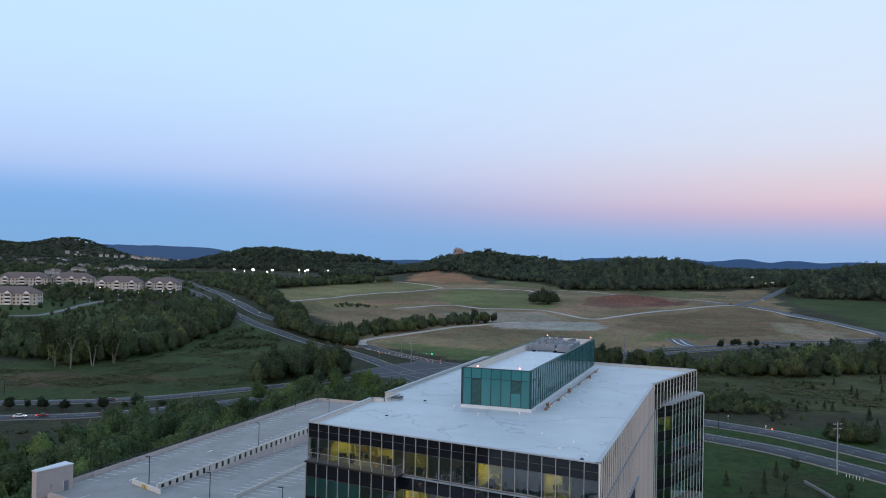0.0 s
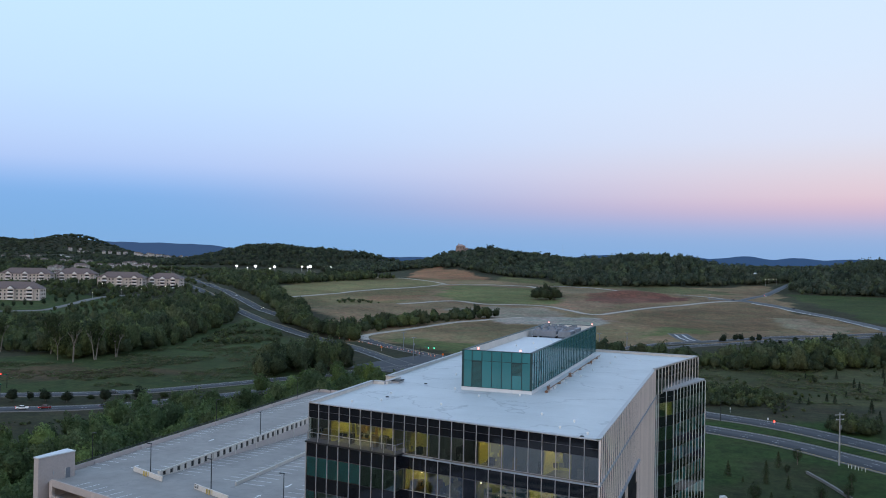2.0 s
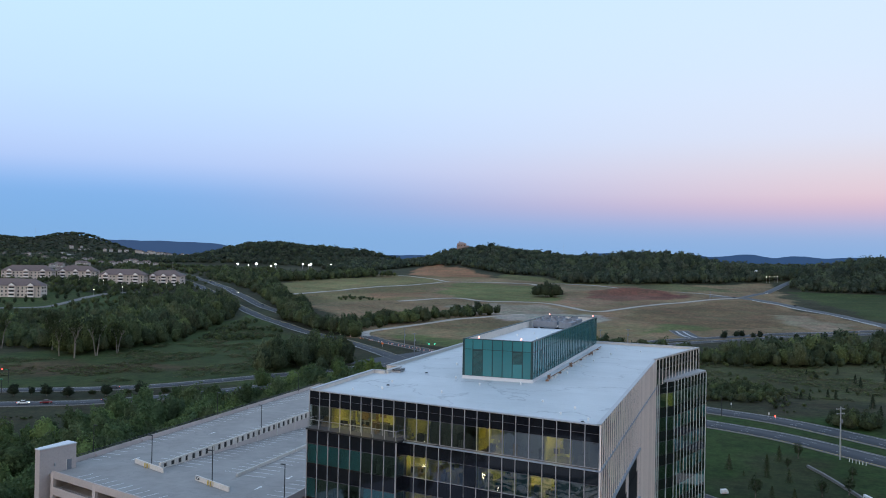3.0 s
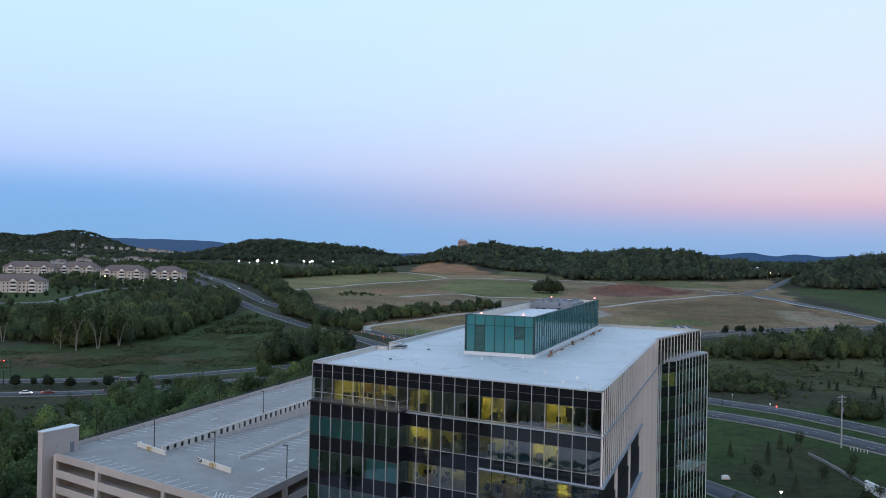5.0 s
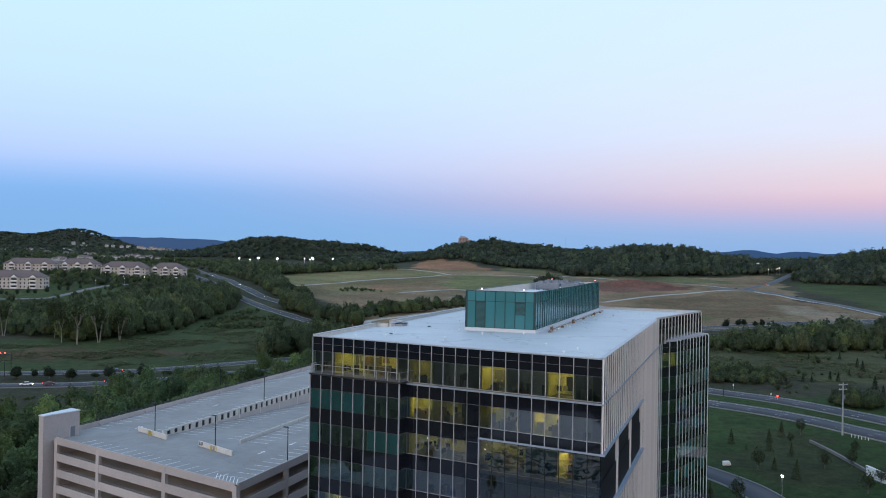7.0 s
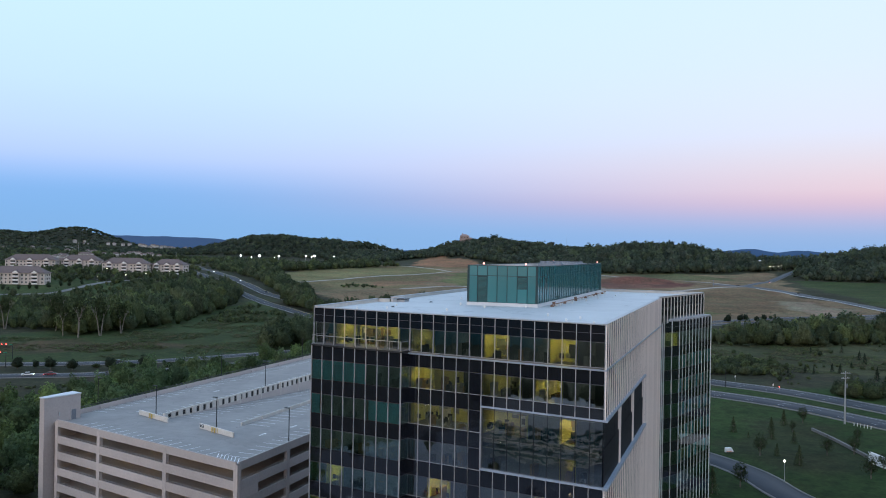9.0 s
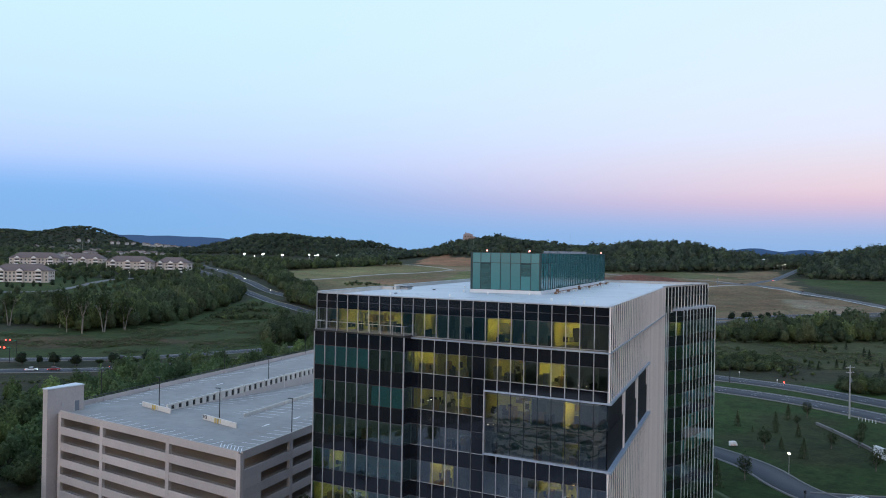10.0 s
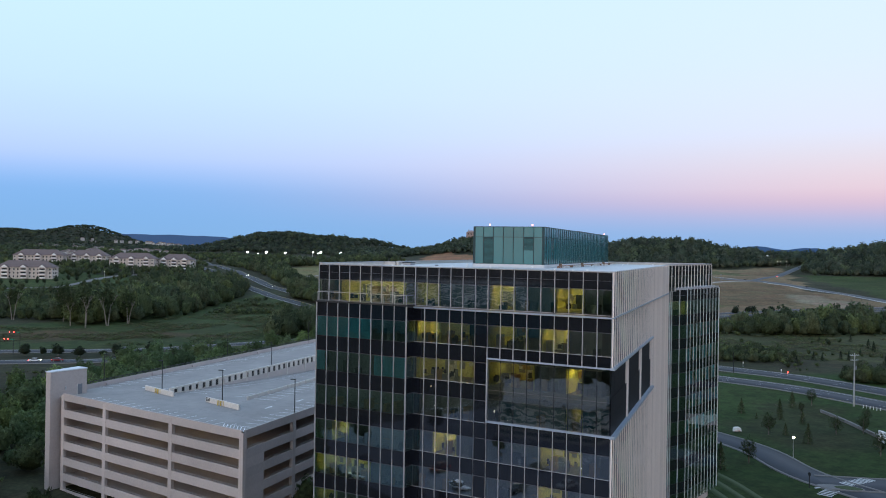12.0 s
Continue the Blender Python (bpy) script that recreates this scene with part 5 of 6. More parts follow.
def scatter(outline, gap, rng, thin=None):
    """Loose places inside an outline, about gap metres apart."""
    p = np.array(outline)
    (u0, v0), (u1, v1) = p.min(0), p.max(0)
    u, v = np.meshgrid(np.arange(u0, u1, gap), np.arange(v0, v1, gap))
    u = u + rng.uniform(-0.48, 0.48, u.shape) * gap
    v = v + rng.uniform(-0.48, 0.48, v.shape) * gap
    k = inside(outline, u, v, 0.1) > 0.5
    for line, half in ROADS:
        near = (u > line[:, 0].min() - half) & (u < line[:, 0].max() + half) & (v > line[:, 1].min() - half) & (v < line[:, 1].max() + half) & k
        if near.any():
            d = np.hypot(u[near][:, None] - line[:, 0], v[near][:, None] - line[:, 1]).min(1)
            k[near] = d > half + gap * 0.25
    for a, b, r in YARDS:
        k &= np.hypot(u - a, (v - b) * 1.25) > r
    if thin is not None:
        k &= wobble(u, v, thin[0], 3.3) > thin[1]
    return np.c_[u[k], v[k]]


def grow(name, label, outline, gap, tall, spread, crowns, seed, thin=None, greens=GREENS, category="trees", even=1.0, mantle=0.15):
    rng = np.random.default_rng(seed)
    p = scatter(outline, gap, rng, thin)
    h = rng.uniform(tall[0], tall[1], len(p)) * (1 + 0.24 * wobble(p[:, 0], p[:, 1], 34, 1.1)) * rng.choice((0.7, 0.9, 1.0, 1.0, 1.12), len(p))
    h = h * (1 - mantle + mantle * np.clip(inside(outline, p[:, 0], p[:, 1], tall[1]) * 2 - 1, 0, 1))
    return wood(name, label, p, h, h * rng.uniform(spread[0], spread[1], len(p)), crowns, rng, greens, category, even)


OLIVE = np.array(((0.054, 0.064, 0.024), (0.066, 0.064, 0.030), (0.046, 0.058, 0.021), (0.070, 0.062, 0.031), (0.050, 0.064, 0.023)))
DARK = GREENS * 0.95
# far woods: the blue of haze is painted into their greens
HAZED_GREENS = GREENS * (0.72, 0.72, 0.98)
grow("woodland", "dense dark green deciduous wood beside the meadow", [(-236, 500), (-205, 474), (-184, 508), (-172, 570), (-170, 680), (-180, 760), (-205, 830), (-232, 842), (-262, 815), (-262, 745), (-262, 640), (-250, 560)], 7.8, (10, 20), (0.62, 0.95), FULL, 11)
grow("woodland", "lower end of the deciduous wood beside the street", [(-345, 540), (-290, 512), (-236, 500), (-250, 560), (-262, 640), (-262, 720), (-290, 690), (-330, 640), (-400, 600)], 7.4, (7, 14), (0.7, 1.0), FULL, 38)
grow("woodland", "trees between the parkway and the site", [(-128, 705), (-140, 780), (-188, 900), (-160, 915), (-126, 830), (-110, 740), (-112, 705)], 8, (9, 15), (0.8, 1.1), FULL, 12)
grow("woodland", "trees on the wide median of the parkway", [(-160, 800), (-132, 720), (-88, 642), (-60, 606), (-50, 618), (-72, 655), (-100, 705), (-150, 800)], 5.6, (12, 19), (0.65, 0.95), FULL, 37)
grow("tree_belt", "dark belt of trees across the field", [(-75, 652), (-60, 650), (-25, 698), (10, 730), (58, 772), (62, 800), (40, 805), (-10, 770), (-70, 700)], 7, (6, 13), (0.8, 1.1), FULL, 13, (22, -0.75))
grow("tree_belt", "dense green tree belt beyond the scrub meadow", [(100, 512), (140, 490), (176, 479), (212, 481), (262, 496), (320, 512), (430, 496), (430, 640), (350, 606), (300, 578), (240, 548), (195, 524), (140, 518), (100, 530)], 7.2, (8, 17.5), (0.7, 1.05), FULL, 14, None, DARK)
grow("woodland", "wooded hill behind the field", [(190, 1222), (330, 1224), (500, 1260), (560, 1300), (620, 1480), (540, 1560), (250, 1560), (190, 1400)], 9.5, (10, 18), (0.85, 1.2), MIDDLE, 15, None, HAZED_GREENS * 1.2)
grow("woodland", "wooded hill with the hilltop house", [(-150, 1500), (-60, 1660), (40, 1600), (120, 1430), (190, 1330), (200, 1222), (260, 1400), (420, 1700), (400, 1830), (-180, 1880), (-220, 1600)], 10, (10, 15), (0.9, 1.3), FAR, 16, None, HAZED_GREENS * 1.1)
grow("woodland", "wooded hill beyond the new street", [(500, 1130), (640, 1065), (1000, 1000), (1020, 1360), (560, 1370), (515, 1240)], 9.5, (10, 18), (0.85, 1.2), MIDDLE, 17, None, HAZED_GREENS * 1.2)
grow("woodland", "far wooded hills above the sports field", [(-900, 1700), (-700, 1560), (-520, 1700), (-230, 1690), (-160, 1560), (-200, 1900), (-80, 2080), (-300, 2160), (-900, 2200)], 12, (8, 13), (1.0, 1.4), FAR, 18, None, HAZED_GREENS)
grow("tree_belt", "row of dark trees at the end of the meadow", [(-250, 1135), (-200, 1158), (-95, 1295), (-60, 1322), (-110, 1340), (-250, 1215), (-300, 1240), (-310, 1180)], 8, (10, 15), (0.8, 1.1), MIDDLE, 19, None, DARK)
grow("woodland", "wooded hills far up the valley", [(-2300, 2500), (-900, 2450), (-600, 2450), (-300, 2500), (-500, 3300), (-2300, 3500)], 20, (6.5, 9.5), (1.9, 2.6), FAR, 20, None, HAZED_GREENS)
grow("woodland", "trees among the houses of the valley", [(-1300, 1150), (-560, 1060), (-330, 1040), (-420, 1250), (-700, 1480), (-900, 1700), (-950, 2400), (-1600, 2400)], 21, (6, 10), (1.0, 1.5), FAR, 21, (70, -0.15), HAZED_GREENS)
grow("woodland", "trees round the apartment houses", [(-520, 850), (-440, 868), (-370, 850), (-300, 860), (-268, 930), (-285, 1040), (-460, 1090), (-600, 1060), (-600, 900)], 9, (5, 9), (0.9, 1.2), MIDDLE, 22, (30, -0.55), DARK)
grow("woodland", "small trees on the slope below the apartment houses", [(-420, 660), (-300, 690), (-270, 755), (-290, 860), (-335, 850), (-352, 760), (-420, 735)], 9, (4, 8), (0.8, 1.1), MIDDLE, 39, (24, -0.3), DARK)
grow("woodland", "trees filling the valley beside the parkway", [(-760, 1080), (-420, 1075), (-300, 1050), (-262, 1110), (-310, 1240), (-330, 1330), (-230, 1390), (-330, 1480), (-560, 1540), (-760, 1500)], 12, (6, 10), (0.9, 1.3), FAR, 34, (60, -0.6), DARK)
grow("woodland", "trees between the parkway and the green meadow", [(-345, 1250), (-300, 1140), (-250, 1040), (-200, 935), (-165, 868), (-150, 850), (-172, 970), (-215, 1130), (-250, 1265), (-310, 1340)], 8, (7, 12), (0.8, 1.1), MIDDLE, 35, None, DARK)
grow("woodland", "wooded country beyond the hills", [(-300, 2300), (450, 2050), (700, 1650), (1100, 1550), (2600, 2600), (2600, 3800), (-600, 3900)], 40, (13, 18), (1.8, 2.6), FAR, 23, None, HAZED_GREENS)
grow("woodland", "broad trees between the garage and the parkway", [(-190, 235), (-160, 170), (-135, 60), (-80, 75), (-84, 130), (-90, 176), (-84, 200), (-72, 240), (-52, 285), (-46, 300), (-20, 335), (-20, 385), (-48, 372), (-82, 336), (-108, 290), (-160, 262), (-200, 250)], 7.6, (5, 11), (0.9, 1.25), NEAR, 24, None, GREENS * (1.16, 1.28, 1.10))
grow("woodland", "taller trees beside the garage and the parkway", [(-114, 296), (-100, 322), (-80, 338), (-50, 368), (-22, 395), (-10, 390), (-22, 335), (-52, 290), (-86, 250), (-104, 262)], 8.4, (9, 14), (0.8, 1.1), NEAR, 36, None, GREENS * (1.06, 1.18, 1.02), "trees", 1.0, 0.15)
grow("woodland", "tall trees by the crossing", [(-92, 418), (-62, 405), (-45, 440), (-52, 500), (-78, 530), (-96, 480)], 8, (11, 17), (0.7, 0.95), NEAR, 25, None, DARK)
grow("thicket", "low scrub on the bank of the parkway", [(-215, 280), (-160, 298), (-112, 318), (-82, 342), (-90, 336), (-118, 306), (-165, 286), (-215, 264)], 4.2, (0.5, 1.3), (1.6, 2.4), MIDDLE, 26, None, DARK, "bushes", mantle=0.0)
grow("thicket", "dark thicket in the scrub meadow", [(112, 362), (150, 358), (162, 384), (140, 396), (112, 390)], 3.2, (2.5, 6.5), (0.8, 1.2), FULL, 27, None, DARK, "bushes")
grow("thicket", "dark bushes beside the carriageway", [(150, 302), (166, 302), (172, 318), (160, 326), (148, 316)], 3.2, (3, 7.5), (0.8, 1.1), NEAR, 28, None, DARK, "bushes")
grow("thicket", "loose scrub scattered over the meadow", [(95, 345), (330, 300), (420, 470), (330, 488), (240, 515), (100, 520)], 6, (0.8, 3.4), (0.8, 1.5), MIDDLE, 29, (18, 0.55), DARK, "bushes", mantle=0.0)
grow("thicket", "rough weeds and tall grass in the meadow", [(-420, 385), (-140, 385), (-70, 420), (-95, 545), (-165, 735), (-172, 560), (-190, 462), (-420, 462)], 3.2, (0.5, 1.5), (2.2, 4.5), TUFT, 30, (22, -0.1), OLIVE * 1.7, "weeds", 0.6, 0.0)
grow("thicket", "low bushes by the wood's edge", [(-165, 560), (-110, 590), (-118, 640), (-150, 700), (-168, 690)], 5, (1.5, 4), (1.2, 1.8), MIDDLE, 31, (20, 0.0), GREENS * 0.9, "bushes", mantle=0.0)
grow("thicket", "bushes on the bare field", [(-110, 900), (-60, 905), (-70, 935), (-100, 930)], 7, (2, 4), (1.2, 1.8), MIDDLE, 32, None, DARK, "bushes", mantle=0.0)
grow("woodland", "trees behind the car park", [(-500, -420), (500, -420), (600, -200), (520, -180), (300, -330), (-300, -330), (-520, -180), (-600, -250)], 13, (9, 15), (0.8, 1.1), FAR, 33)


# rough grass and weeds, in low tufts
grow("rough_grass", "rough olive grass and weeds in the scrub meadow", COVER[3][0], 3.6, (0.5, 1.5), (2.2, 4.5), TUFT, 78, (25, -0.2), OLIVE * 2.0, "grass", 0.6, 0.0)


def crown_mesh(cards, green, tall, spread):
    v, f, shade, nm = cards
    me_ob = sheet("crown", v * np.array((spread, spread, tall)), f, LEAVES, np.array(green) * shade[:, None], normals=nm)
    return me_ob


def tree(name, label, u, v, tall, spread, green, bark=BARK, cards=None, bare=0.2, limbs=4, seed=0, category="tree", group=""):
    """One tree of its own: tapered trunk, limbs and a loose crown."""
    rng = random.Random(seed)
    x, y = xy(u, v)
    t = thing(name, label, category, (x, y, float(height(u, v)) - 0.05), rng.uniform(0, 360), group=group)
    bm = bmesh.new()
    lean = (rng.uniform(-0.05, 0.05) * tall, rng.uniform(-0.05, 0.05) * tall)
    rod(bm, (0, 0, -0.3), (lean[0] * 0.5, lean[1] * 0.5, tall * 0.45), 0.028 * tall, 0.018 * tall, 7)
    rod(bm, (lean[0] * 0.5, lean[1] * 0.5, tall * 0.44), (lean[0], lean[1], tall * 0.8), 0.018 * tall, 0.006 * tall, 6)
    for k in range(limbs):
        a = 6.28 * k / limbs + rng.uniform(-0.5, 0.5)
        h = tall * rng.uniform(max(0.2, bare), 0.55)
        rod(bm, (lean[0] * 0.5, lean[1] * 0.5, h), (math.cos(a) * spread * 0.38, math.sin(a) * spread * 0.38, h + tall * rng.uniform(0.15, 0.3)), 0.011 * tall, 0.004 * tall, 5)
    part("trunk", bm, bark, t)
    c = crown_mesh(cards or NEAR[seed % len(NEAR)], green, tall * (1 - bare * 0.6), spread)
    c.parent = t
    c.location = (0, 0, tall * bare * 0.6)
    if bare <= 0.12:
        c.scale, c.location = (1, 1, 1.15), (0, 0, -0.14 * tall)
    return t


def cone_cards(rng, cards, size):
    """Crown of a young conifer: cards on drooping tiers, narrow at the top."""
    h = rng.uniform(0.06, 1.0, cards) ** 0.85
    r = (1 - h) * 0.5 * (0.72 + 0.28 * np.cos(h * 40)) * rng.uniform(0.55, 1.1, cards) + 0.02
    a = rng.uniform(0, 6.28, cards)
    p = np.c_[r * np.cos(a), r * np.sin(a), h]
    out = np.c_[np.cos(a), np.sin(a), rng.uniform(-0.1, 0.9, cards)] + rng.normal(scale=0.3, size=(cards, 3))
    out /= np.linalg.norm(out, axis=1)[:, None]
    t = np.cross(out, rng.normal(size=(cards, 3)))
    t /= np.linalg.norm(t, axis=1)[:, None]
    b = np.cross(out, t)
    s = size * rng.uniform(0.6, 1.3, cards)[:, None]
    v = np.stack([p + t * s, p - t * 0.6 * s + b * s * 0.8, p - t * 0.55 * s - b * s * 0.8], 1)
    return v.reshape(-1, 3), np.arange(cards * 3).reshape(-1, 3), np.repeat(rng.uniform(0.7, 1.25, cards), 3), np.repeat(out, 3, axis=0)


CONES = [cone_cards(RNG, 900, 0.034) for _ in range(4)]
def airy_cards(rng, cards, size):
    """Loose crown of a young broadleaf tree, through which one sees."""
    q = rng.normal(size=(cards, 3))
    q /= np.linalg.norm(q, axis=1)[:, None]
    r = rng.uniform(0.25, 1.0, cards) ** 0.6 * (0.42 + 0.10 * np.sin(q[:, 0] * 5 + 1) + 0.08 * np.cos(q[:, 1] * 7))
    p = q * r[:, None]
    p[:, 2] = p[:, 2] * 1.05 + 0.5
    t = rng.normal(size=(cards, 3))
    t /= np.linalg.norm(t, axis=1)[:, None]
    w = np.cross(t, rng.normal(size=(cards, 3)))
    w /= np.linalg.norm(w, axis=1)[:, None]
    s = size * rng.uniform(0.6, 1.3, cards)[:, None]
    v = np.stack([p + t * s, p - t * 0.6 * s + w * s * 0.8, p - t * 0.55 * s - w * s * 0.8], 1)
    return v.reshape(-1, 3), np.arange(cards * 3).reshape(-1, 3), np.repeat(rng.uniform(0.7, 1.3, cards), 3), np.repeat(q, 3, axis=0)


AIRY = [airy_cards(RNG, 560, 0.044) for _ in range(4)]
# pale-stemmed trees before the wood
def forked_tree(u, v, tall, spread, stems, seed):
    """A tall tree on several pale bare stems that fork up into a loose crown."""
    rng = random.Random(seed)
    x, y = xy(u, v)
    t = thing("tree", "tall tree on pale bare forked stems at the wood's edge", "tree", (x, y, float(height(u, v)) - 0.1), rng.uniform(0, 360), group="pale trees at the wood's edge")
    for k in range(stems):
        bm = bmesh.new()
        a = 6.28 * k / stems + rng.uniform(-0.6, 0.6)
        foot = Vector((math.cos(a), math.sin(a), 0)) * (0.35 if stems > 1 else 0)
        knee = foot + Vector((math.cos(a) * tall * 0.06, math.sin(a) * tall * 0.06, tall * rng.uniform(0.36, 0.46)))
        rod(bm, foot - Vector((0, 0, 0.4)), knee, 0.015 * tall, 0.010 * tall, 7)
        for side in (-1, 1):
            b = a + side * rng.uniform(0.5, 1.1)
            tip = knee + Vector((math.cos(b) * spread * 0.26, math.sin(b) * spread * 0.26, tall * rng.uniform(0.24, 0.36)))
            rod(bm, knee - Vector((0, 0, 0.2)), tip, 0.009 * tall, 0.004 * tall, 6)
            for c in (-0.8, 0.7):
                rod(bm, knee.lerp(tip, 0.5), knee.lerp(tip, 0.5) + Vector((math.cos(b + c) * spread * 0.2, math.sin(b + c) * spread * 0.2, tall * 0.14)), 0.006 * tall, 0.003 * tall, 5)
        part("stem", bm, PALE_BARK, t)
    c = crown_mesh(AIRY_TALL[seed % len(AIRY_TALL)], rng.choice(((0.058, 0.074, 0.029), (0.050, 0.066, 0.027), (0.064, 0.074, 0.032))), tall * 0.70, spread)
    c.parent = t
    c.location = (0, 0, tall * 0.34)


AIRY_TALL = [airy_cards(RNG, 1100, 0.030) for _ in range(4)]
for i, (u, v, h, n) in enumerate(((-201, 466, 25, 2), (-193.5, 478, 24, 2), (-187, 492, 20, 2), (-238, 520, 24, 2), (-229, 500, 21, 1), (-262, 505, 22, 2), (-213, 474, 20, 1), (-300, 520, 22, 3), (-282, 498, 19, 2))):
    forked_tree(u, v, h, h * 0.52, n, i)
# bright round trees by the crossing
for i, (u, v, h, g) in enumerate(((-30, 400, 13, (0.130, 0.175, 0.045)), (-44, 392, 12, (0.098, 0.140, 0.044)), (-36, 410, 11, (0.085, 0.120, 0.042)), (-60, 388, 12, (0.080, 0.120, 0.042)), (-76, 372, 11, (0.075, 0.112, 0.042)), (-48, 420, 12, (0.072, 0.105, 0.040)))):
    tree("tree", "round bright green tree near the crossing", u, v, h, h * 0.95, g, bare=0.12, seed=20 + i, group="trees by the crossing")
for i, (x, y, h) in enumerate(((-61.5, 48, 9), (-116, 38.5, 4.5), (-112, 37.5, 5.0), (-60, 58, 8))):
    u, v = uv(x, y)
    tree("tree", "young green tree beside the garage wall", u, v, h, h * 0.7, (0.046, 0.064, 0.027), bare=0.08, seed=160 + i, group="trees beside the garage")
# clipped shrubs on the parkway's median
for i, (u, v, h, s) in enumerate(((-173, 344, 6, 6.5), (-167.5, 348, 4, 4), (-159.8, 345, 6, 6), (-150.3, 343.5, 5.5, 6.5), (-136.4, 347.5, 6, 7), (-129.5, 354, 2.6, 4.5), (-124.2, 354.5, 6, 7.5), (-115.4, 359, 2.5, 6), (-144, 352, 2, 5))):
    tree("shrub", "dark rounded evergreen on the parkway median" if h > 3 else "low rounded bush on the parkway median", u, v, h, s, (0.026, 0.036, 0.020) if h > 3 else (0.04, 0.055, 0.022), bare=0.06, limbs=3, seed=40 + i, category="shrub", group="shrubs on the median")
# young trees on the lawn
for i, (x, y, h, cone) in enumerate(((10.9, 174.2, 5.5, True), (21.5, 181, 5, True), (21.2, 169.1, 5, True), (25.3, 190.6, 6, True), (27.4, 181.9, 4, False), (26.9, 165.8, 4.5, True), (31.1, 197.4, 6, False), (17.8, 146.3, 6.5, False), (26.8, 140, 6, True), (34.3, 153.8, 5.5, False), (41.2, 158.3, 6, False), (41.8, 132.5, 6.5, False), (13.1, 113, 6.5, False), (7.4, 105.3, 7, True), (21.9, 148.1, 4, True), (44, 176, 4.5, False), (3.6, 112, 6, True), (15, 168, 2.2, True), (46, 143, 5, False))):
    u, v = uv(x, y)
    if cone:
        tree("young_conifer", "young dark conifer on the mown lawn", u, v, h * 0.85, h * 0.7, (0.062, 0.080, 0.038), cards=CONES[i % 4], bare=0.06, limbs=2, seed=60 + i, category="conifer", group="young conifers on the lawn")
    else:
        tree("young_tree", "young staked broadleaf tree on the mown lawn", u, v, h * 0.92, h * 0.66, (0.068, 0.088, 0.040), cards=AIRY[i % 4], bare=0.25, limbs=5, seed=60 + i, group="young trees on the lawn")
# small trees along the street below the apartment houses
for i in range(11):
    t = i / 10
    u, v = -420 + 62 * t, 772 + 62 * t * t + (i % 3) * 3
    tree("tree", "small dark street tree below the apartment houses", u, v, 6 + i % 3, 5.5, (0.034, 0.050, 0.028), cards=MIDDLE[i % 7], bare=0.1, limbs=2, seed=180 + i, group="street trees")
# loose conifers in the scrub meadow
for i, (u, v, h) in enumerate(((157, 378, 3), (164.8, 371, 4), (167.3, 368, 3.5), (180, 377.5, 4), (181, 372, 4.5), (215, 422, 5), (210, 407, 5.5), (186, 350, 6), (175, 323, 6), (204.5, 454, 3), (222, 455, 4), (250, 459, 5), (150, 354, 4), (235, 430, 4), (196, 392, 3))):
    tree("conifer", "small dark conifer in the rough meadow", u, v, h, h * 0.8, (0.030, 0.044, 0.024), cards=CONES[i % 4], bare=0.03, limbs=2, seed=90 + i, category="conifer", group="conifers in the meadow")
# trees on the far parkway's median, and the clump in the field
for i, (u, v, h) in enumerate(((224.6, 641.5, 8), (239, 655, 7), (244, 657, 6.5), (250, 650, 6), (256, 651, 7), (268, 640, 4), (283, 648, 6), (323.6, 667.8, 7), (329.6, 668, 7), (300, 655, 4), (340, 672, 4))):
    tree("tree", "small dark tree on the far parkway median", u, v, h, h * 0.95, (0.024, 0.036, 0.020), cards=FULL[i % 7], bare=0.12, limbs=3, seed=120 + i, group="trees on the far median")
spots = random.Random(31)
for i in range(11):
    a, r = 6.28 * i / 10, 0.0 if i == 10 else spots.uniform(0.6, 1.0)
    h = spots.uniform(14, 19) if r else 23
    tree("tree", "round dark tree of the clump in the field", 135.5 + 15 * r * math.cos(a), 1003 + 12 * r * math.sin(a), h, h * spots.uniform(0.9, 1.1), (0.050, 0.066, 0.034), bare=0.05, limbs=4, seed=140 + i, cards=FULL[i % 9], group="clump of trees in the field")



# ---- the apartment houses ----
def hip(x0, x1, y0, y1, z0, z1, over=0.6):
    """A hipped roof with eaves."""
    bm = bmesh.new()
    x0, x1, y0, y1 = x0 - over, x1 + over, y0 - over, y1 + over
    d = (y1 - y0) / 2
    lo = [bm.verts.new(c) for c in ((x0, y0, z0), (x1, y0, z0), (x1, y1, z0), (x0, y1, z0))]
    a, b = bm.verts.new((x0 + d, y0 + d, z1)), bm.verts.new((x1 - d, y0 + d, z1))
    for f in ((lo[0], lo[1], b, a), (lo[1], lo[2], b), (lo[2], lo[3], a, b), (lo[3], lo[0], a), lo[::-1]):
        bm.faces.new(f)
    return bm


def gable(x, w, y0, depth, z0, rise):
    bm = bmesh.new()
    p = [bm.verts.new(c) for c in ((x - w / 2, y0, z0), (x + w / 2, y0, z0), (x, y0, z0 + rise), (x - w / 2, y0 + depth, z0), (x + w / 2, y0 + depth, z0), (x, y0 + depth, z0 + rise))]
    for f in ((0, 1, 2), (5, 4, 3), (0, 2, 5, 3), (1, 4, 5, 2), (0, 3, 4, 1)):
        bm.faces.new([p[i] for i in f])
    return bm


window_mesh = mesh_of("window", boxed(-0.65, 0.65, -0.06, 0.02, -0.8, 0.8), DARK_PANE)
trim_mesh = mesh_of("window_frame", boxed(-0.8, 0.8, -0.03, 0.05, -0.95, 0.95), PLASTIC_WHITE)


